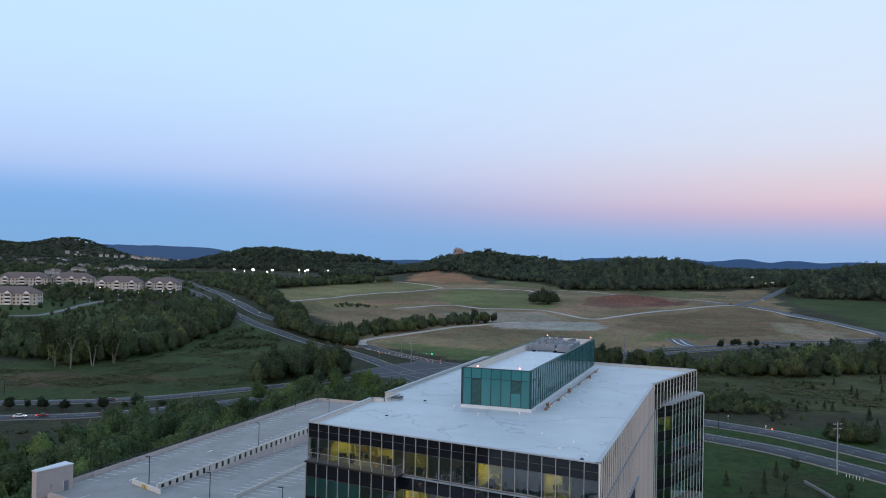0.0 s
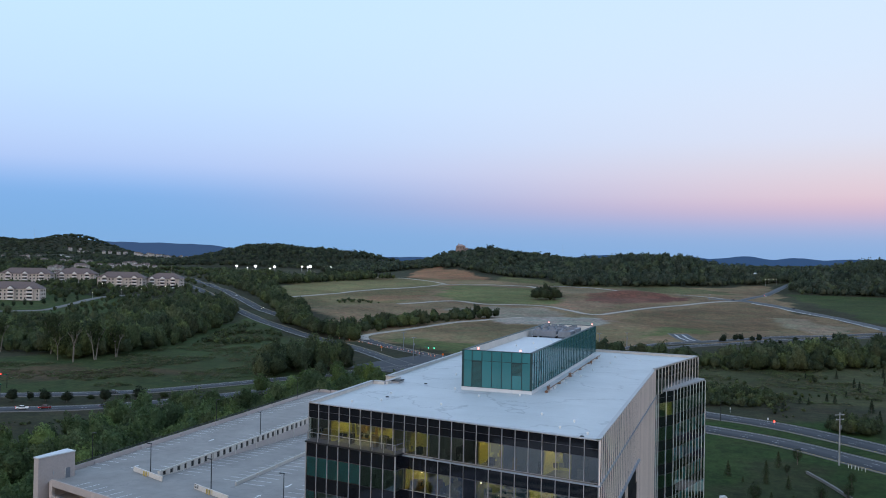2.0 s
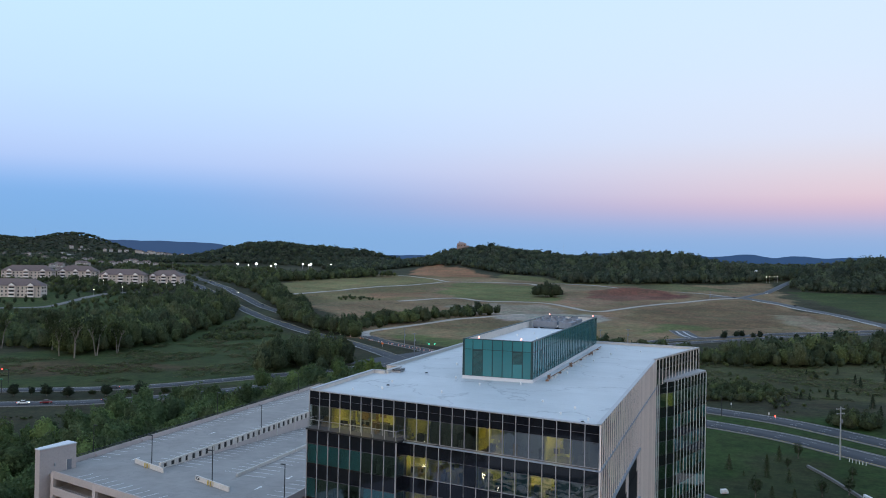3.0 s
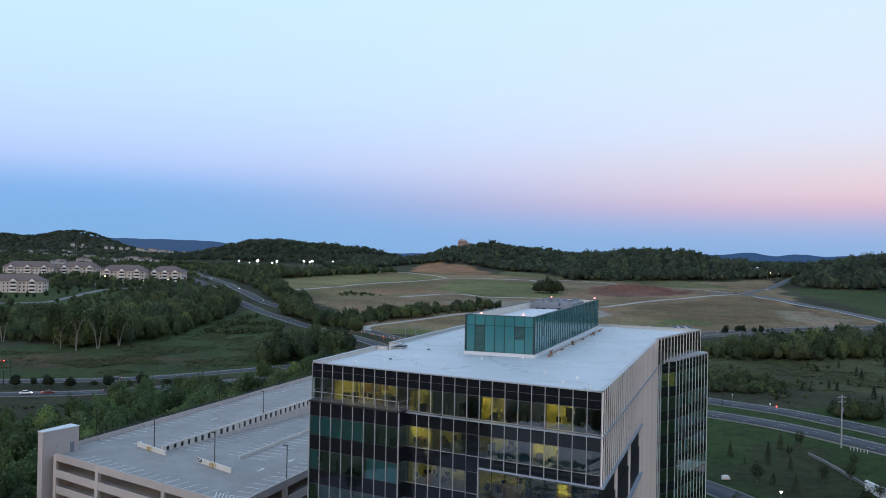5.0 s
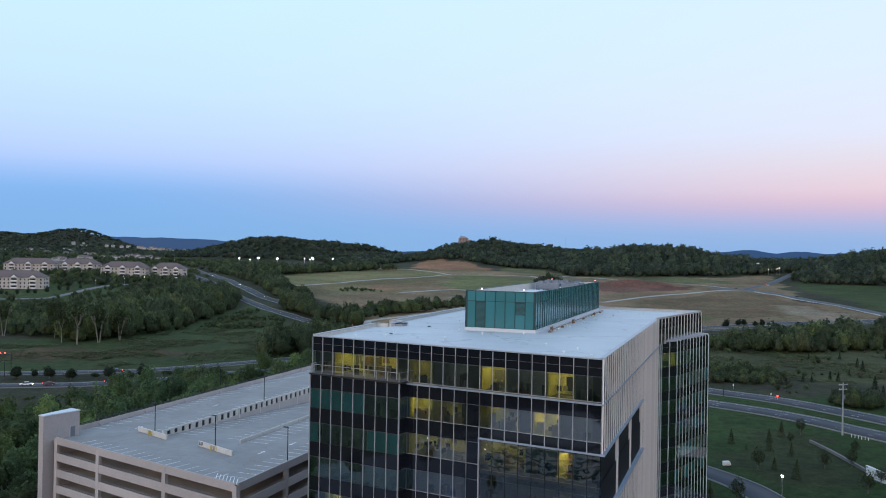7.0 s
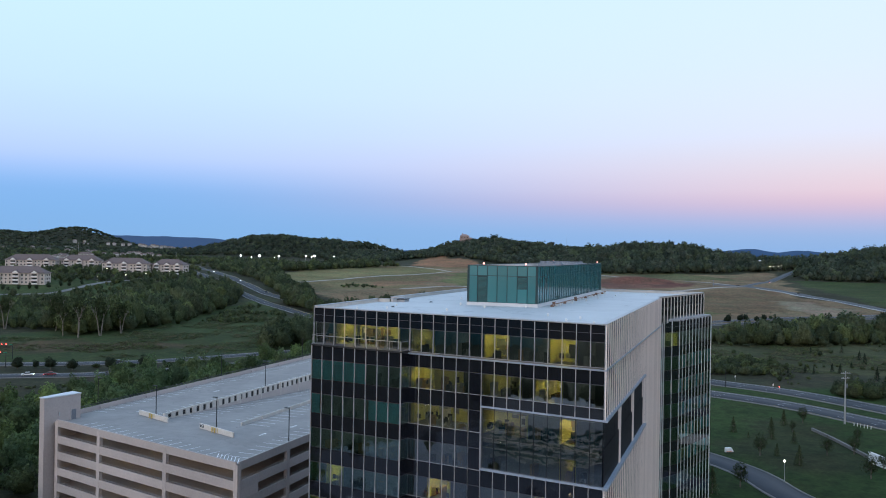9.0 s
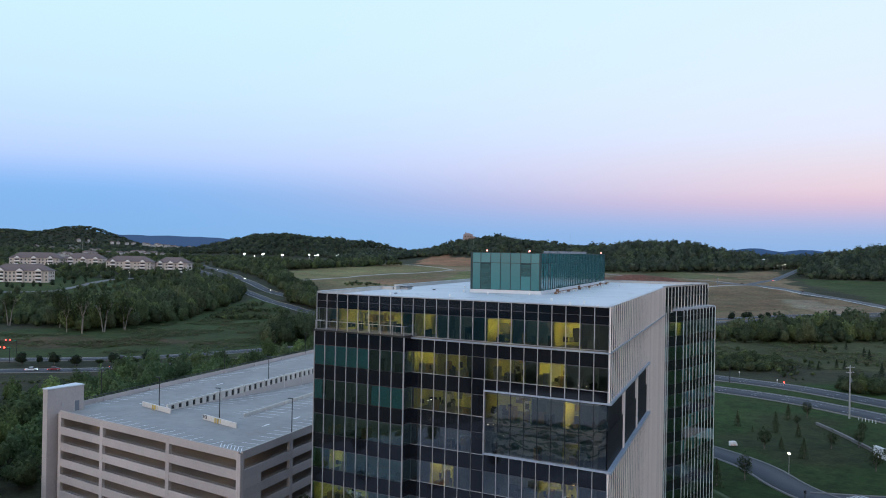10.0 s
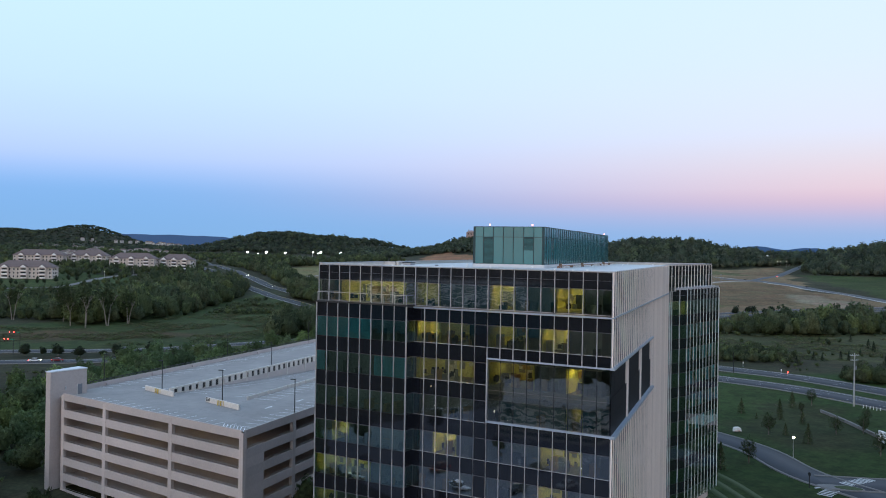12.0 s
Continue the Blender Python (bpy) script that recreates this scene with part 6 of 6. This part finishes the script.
def apartment(u, v, length, turn):
    x, y = xy(u, v)
    h = thing("apartment_house", "cream three-storey apartment house with a brown hipped roof", "apartment house", (x, y, float(height(u, v)) - 0.5), turn, group="apartment houses")
    part("wall", boxed(-length / 2, length / 2, -8, 8, -3, 9.6), SIDING, h)
    part("roof", hip(-length / 2, length / 2, -8, 8, 9.6, 15.6, 1.0), ROOF_BROWN, h)
    n = 3
    for i in range(n):
        gx = -length / 2 + length * (i + 0.5) / n
        bay = part("bay", boxed(gx - 3.2, gx + 3.2, -9.6, -8, 0, 9.6), SIDING, h)
        part("bay_gable", gable(gx, 7.4, -10.0, 6.5, 9.6, 3.0), ROOF_BROWN, bay)
        part("gable_face", gable(gx, 6.2, -10.05, 0.1, 9.7, 2.3), PLASTIC_WHITE, bay)
        for k in range(3):
            part("balcony_rail", boxed(gx - 2.6, gx + 2.6, -10.2, -10.1, 0.3 + 3.1 * k, 1.3 + 3.1 * k), PLASTIC_WHITE, bay)
            part("balcony_floor", boxed(gx - 2.7, gx + 2.7, -10.2, -9.6, 0.1 + 3.1 * k, 0.3 + 3.1 * k), PLASTIC_WHITE, bay)
            part("opening", boxed(gx - 2.3, gx + 2.3, -9.62, -9.58, 0.5 + 3.1 * k, 2.7 + 3.1 * k), DARK_PANE, bay)
    m = int(length / 3.4)
    for k in range(3):
        for i in range(m):
            wx = -length / 2 + length * (i + 0.5) / m
            if min(abs(wx - (-length / 2 + length * (j + 0.5) / n)) for j in range(n)) < 4:
                continue
            f = new("window_frame", trim_mesh)
            f.parent = h
            f.matrix_basis = pose(wx, -8.0, 1.7 + 3.1 * k)
            w = new("window", window_mesh)
            w.parent = h
            w.matrix_basis = pose(wx, -8.06, 1.7 + 3.1 * k)
    for s in (-1, 1):
        for k in range(3):
            for wy in (-4, 0, 4):
                w = new("window", window_mesh)
                w.parent = h
                w.matrix_basis = pose(s * (length / 2 + 0.03), wy, 1.7 + 3.1 * k, 0, 0, 90)
    h.scale = (1.12, 1.12, 1.15)
    return h


for u, v, n, t in APARTMENTS:
    apartment(u, v, n, t)

house = None
for u, v, t in HOUSES:
    x, y = xy(u, v)
    at = pose(x, y, float(height(u, v)) + (6.0 if v > 2000 else 3.4), 0, 0, t) @ Matrix.Diagonal((0.72, 0.72, 0.66, 1))
    if house is None:
        house = thing("house", "small pale suburban house with a brown roof", "house", group="suburban houses")
        house.matrix_basis = at
        part("wall", boxed(-8, 8, -5.5, 5.5, -9.5, 6.0), HOUSE_WALL, house)
        part("roof", hip(-8, 8, -5.5, 5.5, 6.0, 10.5, 0.8), ROOF_BROWN, house)
        for wx in (-5, 0, 5):
            part("window", boxed(wx - 0.9, wx + 0.9, -5.56, -5.48, 3.6, 5.2), DARK_PANE, house)
        part("garage_door", boxed(2.5, 6.5, -5.58, -5.48, 0.1, 2.5), PLASTIC_WHITE, house)
    else:
        copy_thing(house, at)

# house on the hilltop
x, y = xy(55, 1790)
hh = thing("hilltop_house", "brown brick house above the trees on the hilltop", "house", (x, y, float(height(55, 1790)) + 7.0), 20)
hh.scale = (1.0, 1.0, 0.85)
part("wall", boxed(-10, 10, -7, 7, -4, 13), BRICK, hh)
part("roof", hip(-10, 10, -7, 7, 13, 17.5, 0.6), BRICK, hh)
part("side_wing", boxed(10, 16, -5, 5, -4, 9), BRICK, hh)
part("chimney", boxed(-6, -4, -1, 1, 13, 19.5), BRICK, hh)
for wx in (-6, 0, 6):
    part("window", boxed(wx - 1, wx + 1, -7.06, -6.98, 7, 10), DARK_PANE, hh)
x, y = xy(515, 1330)
ph = thing("white_shed", "small white shed among the trees", "shed", (x, y, float(height(515, 1330)) + 6), 20)
ph.scale = (0.34, 0.34, 0.5)
part("wall", boxed(-8, 8, -5, 5, -9, 5), PLASTIC_WHITE, ph)
part("roof", hip(-8, 8, -5, 5, 5, 8, 0.4), PLASTIC_WHITE, ph)

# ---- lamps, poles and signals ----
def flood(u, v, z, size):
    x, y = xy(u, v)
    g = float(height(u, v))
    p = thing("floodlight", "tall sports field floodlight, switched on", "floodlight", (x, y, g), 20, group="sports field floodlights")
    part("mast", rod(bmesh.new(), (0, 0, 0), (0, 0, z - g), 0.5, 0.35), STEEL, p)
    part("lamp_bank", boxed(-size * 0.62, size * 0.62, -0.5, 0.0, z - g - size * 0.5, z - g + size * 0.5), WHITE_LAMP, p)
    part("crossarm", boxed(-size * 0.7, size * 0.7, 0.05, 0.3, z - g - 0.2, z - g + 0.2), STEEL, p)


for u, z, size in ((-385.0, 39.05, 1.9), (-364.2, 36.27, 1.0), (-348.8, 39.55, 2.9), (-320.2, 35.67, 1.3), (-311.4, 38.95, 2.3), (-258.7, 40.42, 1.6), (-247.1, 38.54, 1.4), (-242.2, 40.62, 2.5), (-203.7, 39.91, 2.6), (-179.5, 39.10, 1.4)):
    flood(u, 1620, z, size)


def street_lamp(x, y, tall, label, lit=True, head=1.0):
    u, v = uv(x, y)
    p = thing("street_lamp", label, "street lamp", (x, y, float(height(u, v))), 0, group="small street lamps")
    part("pole", rod(bmesh.new(), (0, 0, 0), (0, 0, tall), 0.09, 0.06), STEEL, p)
    part("lamp", rod(bmesh.new(), (0, 0, tall), (0, 0, tall + 0.5 * head), 0.18 * head, 0.34 * head, 10), WARM_LAMP if lit else BLACK, p)
    part("lid", rod(bmesh.new(), (0, 0, tall + 0.5 * head), (0, 0, tall + 0.58 * head), 0.38 * head, 0.30 * head, 10), BLACK, p)


street_lamp(22.6, 121.5, 4.6, "pale lamp post with a glowing head by the drive")
for u, v in ((-430, 800), (-372, 935), (-300, 930), (-348, 850), (-330, 880), (-318, 905)):
    x, y = xy(u, v)
    street_lamp(x, y, 7, "street lamp among trees near the apartments", head=0.8)


for u, v in ((498, 1246), (504, 1250), (511, 1247), (517, 1252), (507, 1268)):
    street_lamp(*xy(u, v), 9, "street lamp far off by the bend of the road")


def utility_pole(x, y, tall, arms, mat, label):
    u, v = uv(x, y)
    p = thing("utility_pole", label, "utility pole", (x, y, float(height(u, v))), 35, group="utility poles")
    part("pole", rod(bmesh.new(), (0, 0, 0), (0, 0, tall), 0.28 if arms else 0.16, 0.16 if arms else 0.1), mat, p)
    for k in range(arms):
        z = tall - 0.8 - 1.5 * k
        part("crossarm", boxed(-1.7 + 0.2 * k, 1.7 - 0.2 * k, -0.08, 0.08, z, z + 0.18), mat, p)
        for a in (-1.5 + 0.2 * k, -0.7, 0.7, 1.5 - 0.2 * k):
            part("insulator", rod(bmesh.new(), (a, 0, z + 0.2), (a, 0, z + 0.45), 0.06), STEEL, p)
    if arms:
        part("transformer", rod(bmesh.new(), (0.5, 0, tall - 5.2), (0.5, 0, tall - 4.0), 0.28), STEEL_DULL, p)


utility_pole(43.4, 201.5, 16.5, 2, STEEL, "pale steel utility pole with two crossarms")
for x, y, h in ((7, 262.4, 8), (66, 236, 9), (-28, 282, 8), (100, 205, 9)):
    utility_pole(x, y, h, 0, BLACK, "dark slim pole beside the carriageway")
for (u, v), h in (((-12, 505), 14), ((-20, 560), 12), ((118, 590), 11), ((140, 600), 11), ((400, 690), 10), ((335, 1010), 9)):
    utility_pole(*xy(u, v), h, 1, STEEL_DULL, "slim utility pole beside the far parkway")
for (u, v), h in (((62, 1660), 42), ((240, 1560), 40), ((-140, 1900), 34), ((-1440, 3000), 50), ((-372, 1180), 22), ((-640, 1480), 22)):
    utility_pole(*xy(u, v), h, 0, STEEL, "tall pale mast on the wooded hill")
# overhead wires
cu = bpy.data.curves.new("overhead_wire", "CURVE")
cu.dimensions, cu.bevel_depth = "3D", 0.02
for dz in (0, 1.4):
    s = cu.splines.new("POLY")
    ends = [Vector((-60, 290, 17.4 - dz)), Vector((43.4, 201.5, 17.4 - dz)), Vector((130, 110, 17.4 - dz))]
    pts = []
    for a, b in zip(ends, ends[1:]):
        pts += [a.lerp(b, t / 10) - Vector((0, 0, 2.2 * 4 * (t / 10) * (1 - t / 10))) for t in range(11)]
    s.points.add(len(pts) - 1)
    for q, p in zip(s.points, pts):
        q.co = (*p, 1)
cu.materials.append(BLACK)
tagged(new("overhead_wire", cu), "thin black overhead wires along the carriageway", "wire")


def signal(u, v, turn, arm, colour, label):
    x, y = xy(u, v)
    p = thing("traffic_signal", label, "traffic signal", (x, y, float(height(u, v))), turn, group="traffic signals")
    part("pole", rod(bmesh.new(), (0, 0, 0), (0, 0, 6.5), 0.16, 0.12), BLACK, p)
    part("mast_arm", rod(bmesh.new(), (0, 0, 6.0), (arm, 0, 6.4), 0.10, 0.07), BLACK, p)
    for k in range(2):
        a = arm * (0.55 + 0.4 * k)
        head = part("signal_head", boxed(a - 0.22, a + 0.22, -0.2, 0.12, 5.5, 6.7), BLACK, p)
        z = 6.45 if colour is RED_LAMP else 5.75
        part("signal_light", rod(bmesh.new(), (a, -0.2, z), (a, -0.27, z), 0.24), colour, head)
    part("name_board", boxed(arm * 0.3, arm * 0.3 + 1.6, -0.05, 0.0, 6.0, 6.5), SIGN_GREEN, p)


signal(20, 484, 200, 11, GREEN_LAMP, "black traffic signal with green lights over the crossing")
signal(-8, 520, 20, 9, GREEN_LAMP, "black traffic signal on a long arm at the crossing")
signal(-191, 375, 20, -5, RED_LAMP, "black traffic signal showing red on the far parkway")
signal(-180, 348, 20, -4, RED_LAMP, "black traffic signal showing red beside the median")
for u, v in ((-34, 548), (6, 512)):
    x, y = xy(u, v)
    s = thing("warning_sign", "orange diamond warning sign on a post", "sign", (x, y, float(height(u, v))), 20, group="orange warning signs")
    part("post", rod(bmesh.new(), (0, 0, 0), (0, 0, 2.2), 0.05), STEEL, s)
    bm = boxed(-0.6, 0.6, -0.03, 0.03, -0.6, 0.6)
    bm.transform(pose(0, 0, 2.6, 0, 45, 0))
    part("board", bm, ORANGE, s)
barrel = None
for i in range(26):
    t = i / 25
    u, v = (-56 + 62 * t, 604 - 90 * t) if i % 3 else (-70 + 70 * t, 622 - 95 * t)
    x, y = xy(u, v)
    at = pose(x, y, float(height(u, v)) + 0.14)
    if barrel is None:
        barrel = thing("traffic_barrel", "orange and white traffic barrel on the road", "barrel", group="traffic barrels")
        barrel.matrix_basis = at
        part("drum", rod(bmesh.new(), (0, 0, 0), (0, 0, 1.0), 0.29, 0.24, 12), ORANGE, barrel)
        for z in (0.3, 0.65):
            part("band", rod(bmesh.new(), (0, 0, z), (0, 0, z + 0.15), 0.295, 0.285, 12), PLASTIC_WHITE, barrel)
        part("foot", rod(bmesh.new(), (0, 0, 0), (0, 0, 0.08), 0.42, 0.40, 12), BLACK, barrel)
    else:
        copy_thing(barrel, at)


# ---- vehicles ----
def car(u, v, turn, paint, label, lights=None, tall=1.45):
    x, y = xy(u, v)
    c = thing("car", label, "car", (x, y, float(height(u, v)) + 0.16), turn, group="cars on the roads")
    bm = boxed(-2.25, 2.25, -0.9, 0.9, 0.35, 0.92, bevel=0.12)
    part("body", bm, paint, c)
    bm = boxed(-1.35, 1.1, -0.8, 0.8, 0.9, tall, bevel=0.05)
    for q in bm.verts:
        if q.co.z > 1.2:
            q.co.x *= 0.72
            q.co.y *= 0.86
    cab = part("cabin", bm, DARK_PANE, c)
    part("roof_panel", boxed(-0.92, 0.72, -0.64, 0.64, tall, tall + 0.04, bevel=0.015), paint, cab)
    for a in (-1.4, 1.4):
        for b in (-0.88, 0.88):
            w = part("wheel", rod(bmesh.new(), (a, b - 0.1, 0.33), (a, b + 0.1, 0.33), 0.33, 0.33, 14), BLACK, c)
            part("rim", rod(bmesh.new(), (a, b - 0.105, 0.33), (a, b + 0.105, 0.33), 0.19, 0.19, 10), STEEL, w)
    for b in (-0.62, 0.62):
        part("headlight", boxed(2.2, 2.27, b - 0.18, b + 0.18, 0.62, 0.78), WARM_LAMP if lights else PLASTIC_WHITE, c)
        part("tail_light", boxed(-2.27, -2.2, b - 0.18, b + 0.18, 0.65, 0.82), RED_LAMP if lights or paint is RED_PAINT else RED_PAINT, c)


car(-152, 328, 38, RED_PAINT, "red car with lit tail lights on the parkway")
car(-131, 336, 41, GREY_PAINT, "dark grey car on the parkway", True)
car(-160, 326, 37, PLASTIC_WHITE, "white car on the parkway", True)
car(-140, 366, 225, GREY_PAINT, "grey car on the far lanes of the parkway", True)
car(-222, 935, 315, PLASTIC_WHITE, "pale car far up the parkway", True)
car(-290, 1075, 315, GREY_PAINT, "dark car far up the parkway", True)
car(-170, 822, 315, GREY_PAINT, "grey car on the far carriageway", True)
car(372, 1030, 20, GREY_PAINT, "dark car on the site street")
car(404, 930, 100, GREY_PAINT, "dark car on the new street")
car(440, 1100, 60, PLASTIC_WHITE, "pale car on the site street", True)


def van(x, y, turn, label):
    u, v = uv(x, y)
    c = thing("delivery_van", label, "van", (x, y, float(height(u, v)) + 0.14), turn, group="delivery vans")
    part("box_body", boxed(-2.9, 1.5, -1.05, 1.05, 0.6, 2.9, bevel=0.08), PLASTIC_WHITE, c)
    bm = boxed(1.5, 3.0, -1.0, 1.0, 0.5, 2.2, bevel=0.1)
    for q in bm.verts:
        if q.co.z > 1.4 and q.co.x > 2.4:
            q.co.x -= 0.7
    cab = part("cab", bm, PLASTIC_WHITE, c)
    part("windscreen", boxed(2.28, 2.36, -0.85, 0.85, 1.35, 2.05), DARK_PANE, cab)
    part("stripe", boxed(-2.8, 1.4, -1.07, -1.055, 0.8, 1.1), ORANGE, c)
    for a in (-1.9, 2.1):
        for b in (-0.95, 0.95):
            part("wheel", rod(bmesh.new(), (a, b - 0.12, 0.38), (a, b + 0.12, 0.38), 0.38, 0.38, 12), BLACK, c)
    return c


van(10.2, 145.5, 35, "small white utility cart with an orange stripe on the lawn").scale = (0.38, 0.38, 0.48)
van(-0.5, 137.5, -40, "white delivery van partly hidden by the office")

# ---- by the drive ----
RETAIN = [(33.0, 186.5), (36.4, 178.0), (39.2, 170.0), (41.2, 163.5), (43.2, 157.5), (44.4, 153.5)]
ret = thing("retaining_wall", "low curved concrete retaining wall in the lawn", "retaining wall")
for p, q in zip(RETAIN, RETAIN[1:]):
    m, n = wall_frame(p, q)
    w = face_part("wall_segment", boxed(0, n + 0.05, -0.25, 0.25, 0.8, 2.2), KERB, m, ret)
    face_part("coping_stone", boxed(0, n + 0.05, -0.32, 0.32, 2.2, 2.3), KERB, m, ret)
gate = thing("entrance_wall", "long white entrance wall beside the lawn", "wall")
for p, q in (((43.8, 150.5), (46.5, 145.0)), ((46.5, 145.0), (50.5, 139.5)), ((50.5, 139.5), (56, 134))):
    m, n = wall_frame(p, q)
    face_part("wall_panel", boxed(0, n + 0.1, -0.3, 0.3, 0.8, 4.2, bevel=0.05), PLASTIC_WHITE, m, gate)
isl = thing("traffic_island", "kerbed traffic island with a grass centre", "traffic island")
c = Vector((31.2, 98.8, 0))
part("kerb", prism([(c.x + 3.6 * math.cos(a / 12 * 6.28) * (1.0 if math.cos(a / 12 * 6.28) > 0 else 1.5), c.y + 1.9 * math.sin(a / 12 * 6.28)) for a in range(12)], 1.4, 1.80), KERB, isl)
part("grass", prism([(c.x + 0.6 + 2.6 * math.cos(a / 12 * 6.28), c.y + 1.3 * math.sin(a / 12 * 6.28)) for a in range(12)], 1.7, 1.86), GRASS, isl)
bar = mesh_of("crosswalk_bar", boxed(-1.4, 1.4, -0.27, 0.27, 0.0, 0.012), PAINT)
walkway = thing("crosswalk", "white zebra crosswalk bars on the drive", "crosswalk")
for i in range(9):
    ob = new("crosswalk_bar", bar)
    ob.parent = walkway
    ob.matrix_basis = pose(31.6 + 0.62 * i, 102.3 + 0.74 * i, 1.665, 0, 0, -40)
for i in range(5):
    ob = new("crosswalk_bar", bar)
    ob.parent = walkway
    ob.matrix_basis = pose(26.9 + 0.42 * i, 92.0 + 1.05 * i, 1.665, 0, 0, -22)
ob = new("stop_line", bar)
ob.parent = walkway
ob.matrix_basis = pose(26.4, 97.6, 1.665, 0, 0, 50)
bollard = thing("marker_post", "thin dark marker post at the drive's bend", "post", (24.5, 96.8, 1.5))
part("post", rod(bmesh.new(), (0, 0, 0), (0, 0, 3.2), 0.09), BLACK, bollard)
part("plate", boxed(-0.25, 0.25, -0.03, 0.03, 2.5, 3.1), BLACK, bollard)
for x, y, mat, label in ((26.8, 262.2, RED_LAMP, "small red glowing marker beside the carriageway"), (24.6, 266.5, PLASTIC_WHITE, "small white marker sign beside the carriageway"), (10.4, 283.5, PLASTIC_WHITE, "small white sign board beside the carriageway")):
    s = thing("marker_sign", label, "sign", (x, y, 1.5), 20, group="small roadside markers")
    part("post", rod(bmesh.new(), (0, 0, 0), (0, 0, 1.3), 0.06), STEEL, s)
    part("board", boxed(-0.2, 0.2, -0.04, 0.04, 1.2, 2.0 if mat is not RED_LAMP else 1.7), mat, s)
box_unit = None
for i in range(6):
    at = pose(45.8 + 0.85 * i, 199.6 - 0.7 * i, 1.5, 0, 0, -40)
    if box_unit is None:
        box_unit = thing("bollard", "short pale bollard by the utility pole", "bollard", group="bollards by the pole")
        box_unit.matrix_basis = at
        part("post", rod(bmesh.new(), (0, 0, 0), (0, 0, 0.9), 0.08), PLASTIC_WHITE, box_unit)
        part("cap", rod(bmesh.new(), (0, 0, 0.9), (0, 0, 1.0), 0.10, 0.06), PLASTIC_WHITE, box_unit)
    else:
        copy_thing(box_unit, at)
for x, y in ((-84, -92), (-74, -84), (-98, -160), (-112, -92), (-118, -108), (-100, -88), (-88, -158), (-40, -60)):
    street_lamp(x, y, 6.5, "lit lamp post on the car park before the office", head=0.45)
# car park that the facade mirrors
lot = ribbon("car_park", [(-10, -260), (10, -60), (15, 10), (20, 60)], -140, 95, 0.1, LOT, step=30)
tagged(lot, "wide asphalt car park before the office", "car park", kind="structure")
for i in range(10):
    for k in range(-1, 3):
        ribbon("parking_line", [(-136 + 22 * i, -230 + 90 * k), (-130 + 22 * i, -150 + 90 * k)], -2.4, 2.4, 0.115, PAINT, lot, dash=0.5)
# low building across the car park, seen in the glass only
hall = thing("low_building", "low building with a flat roof and white bands", "building")
PLOT = [(-106, -126), (-82, -140), (-60, -112), (-61, -100), (-84, -94)]
part("wall", prism(PLOT, 0, 9.6), LOUVRE, hall)
part("roof", prism([(-83 + (x + 83) * 1.02, -105 + (y + 105) * 1.02) for x, y in PLOT], 9.6, 10.0), DECK, hall)
for k in range(5):
    part("band", prism([(-83 + (x + 83) * 1.04, -105 + (y + 105) * 1.04) for x, y in PLOT], 1.5 + 1.6 * k, 2.2 + 1.6 * k), WHITE_WALL, hall)
for x, y, t, p in ((-62, -52, 10, PLASTIC_WHITE), (-66, -44, 12, GREY_PAINT), (-74, -60, 100, RED_PAINT), (-52, -58, 100, GREY_PAINT), (-84, -46, 10, PLASTIC_WHITE), (-46, -66, 100, PLASTIC_WHITE), (-58, -74, 15, GREY_PAINT), (-38, -52, 95, GREY_PAINT), (-92, -56, 10, GREY_PAINT)):
    car(*uv(x, y), t, p, "parked car on the car park")
for i, (x, y, h) in enumerate(((-118, -132, 15), (-108, -142, 17), (-97, -146, 14), (-86, -150, 16), (-70, -140, 14), (-58, -124, 10), (-44, -92, 7), (-96, -84, 7), (-72, -78, 5), (-104, -66, 8), (-30, -70, 6), (-56, -40, 4))):
    tree("tree", "dark tree beside the car park", *uv(x, y), h, h * 0.8, (0.040, 0.052, 0.028), cards=FULL[i % 7], bare=0.15, seed=200 + i, group="trees by the car park")
far_hall = thing("far_hall", "long building with pale bands far across the road", "building", (-265, -286, 0), -33.7)
part("wall", boxed(-60, 60, -12, 12, 0, 30), LOUVRE, far_hall)
for k in range(6):
    part("band", boxed(-45, 45, -12.3, 12.3, 19 + 2.1 * k, 19.8 + 2.1 * k), PLASTIC_WHITE, far_hall)
# mowing stripes beside the drive
for i in range(9):
    o = 6.5 + 3.4 * i
    a = [uv(x, y) for x, y in ((1, 118), (9, 110), (16, 100), (21, 90), (26, 80))]
    s = ribbon("mown_stripe", a, o, o + 1.7, 0.03, GRASS, step=3)
    tagged(s, "lighter mown stripe in the lawn", "lawn", kind="structure")
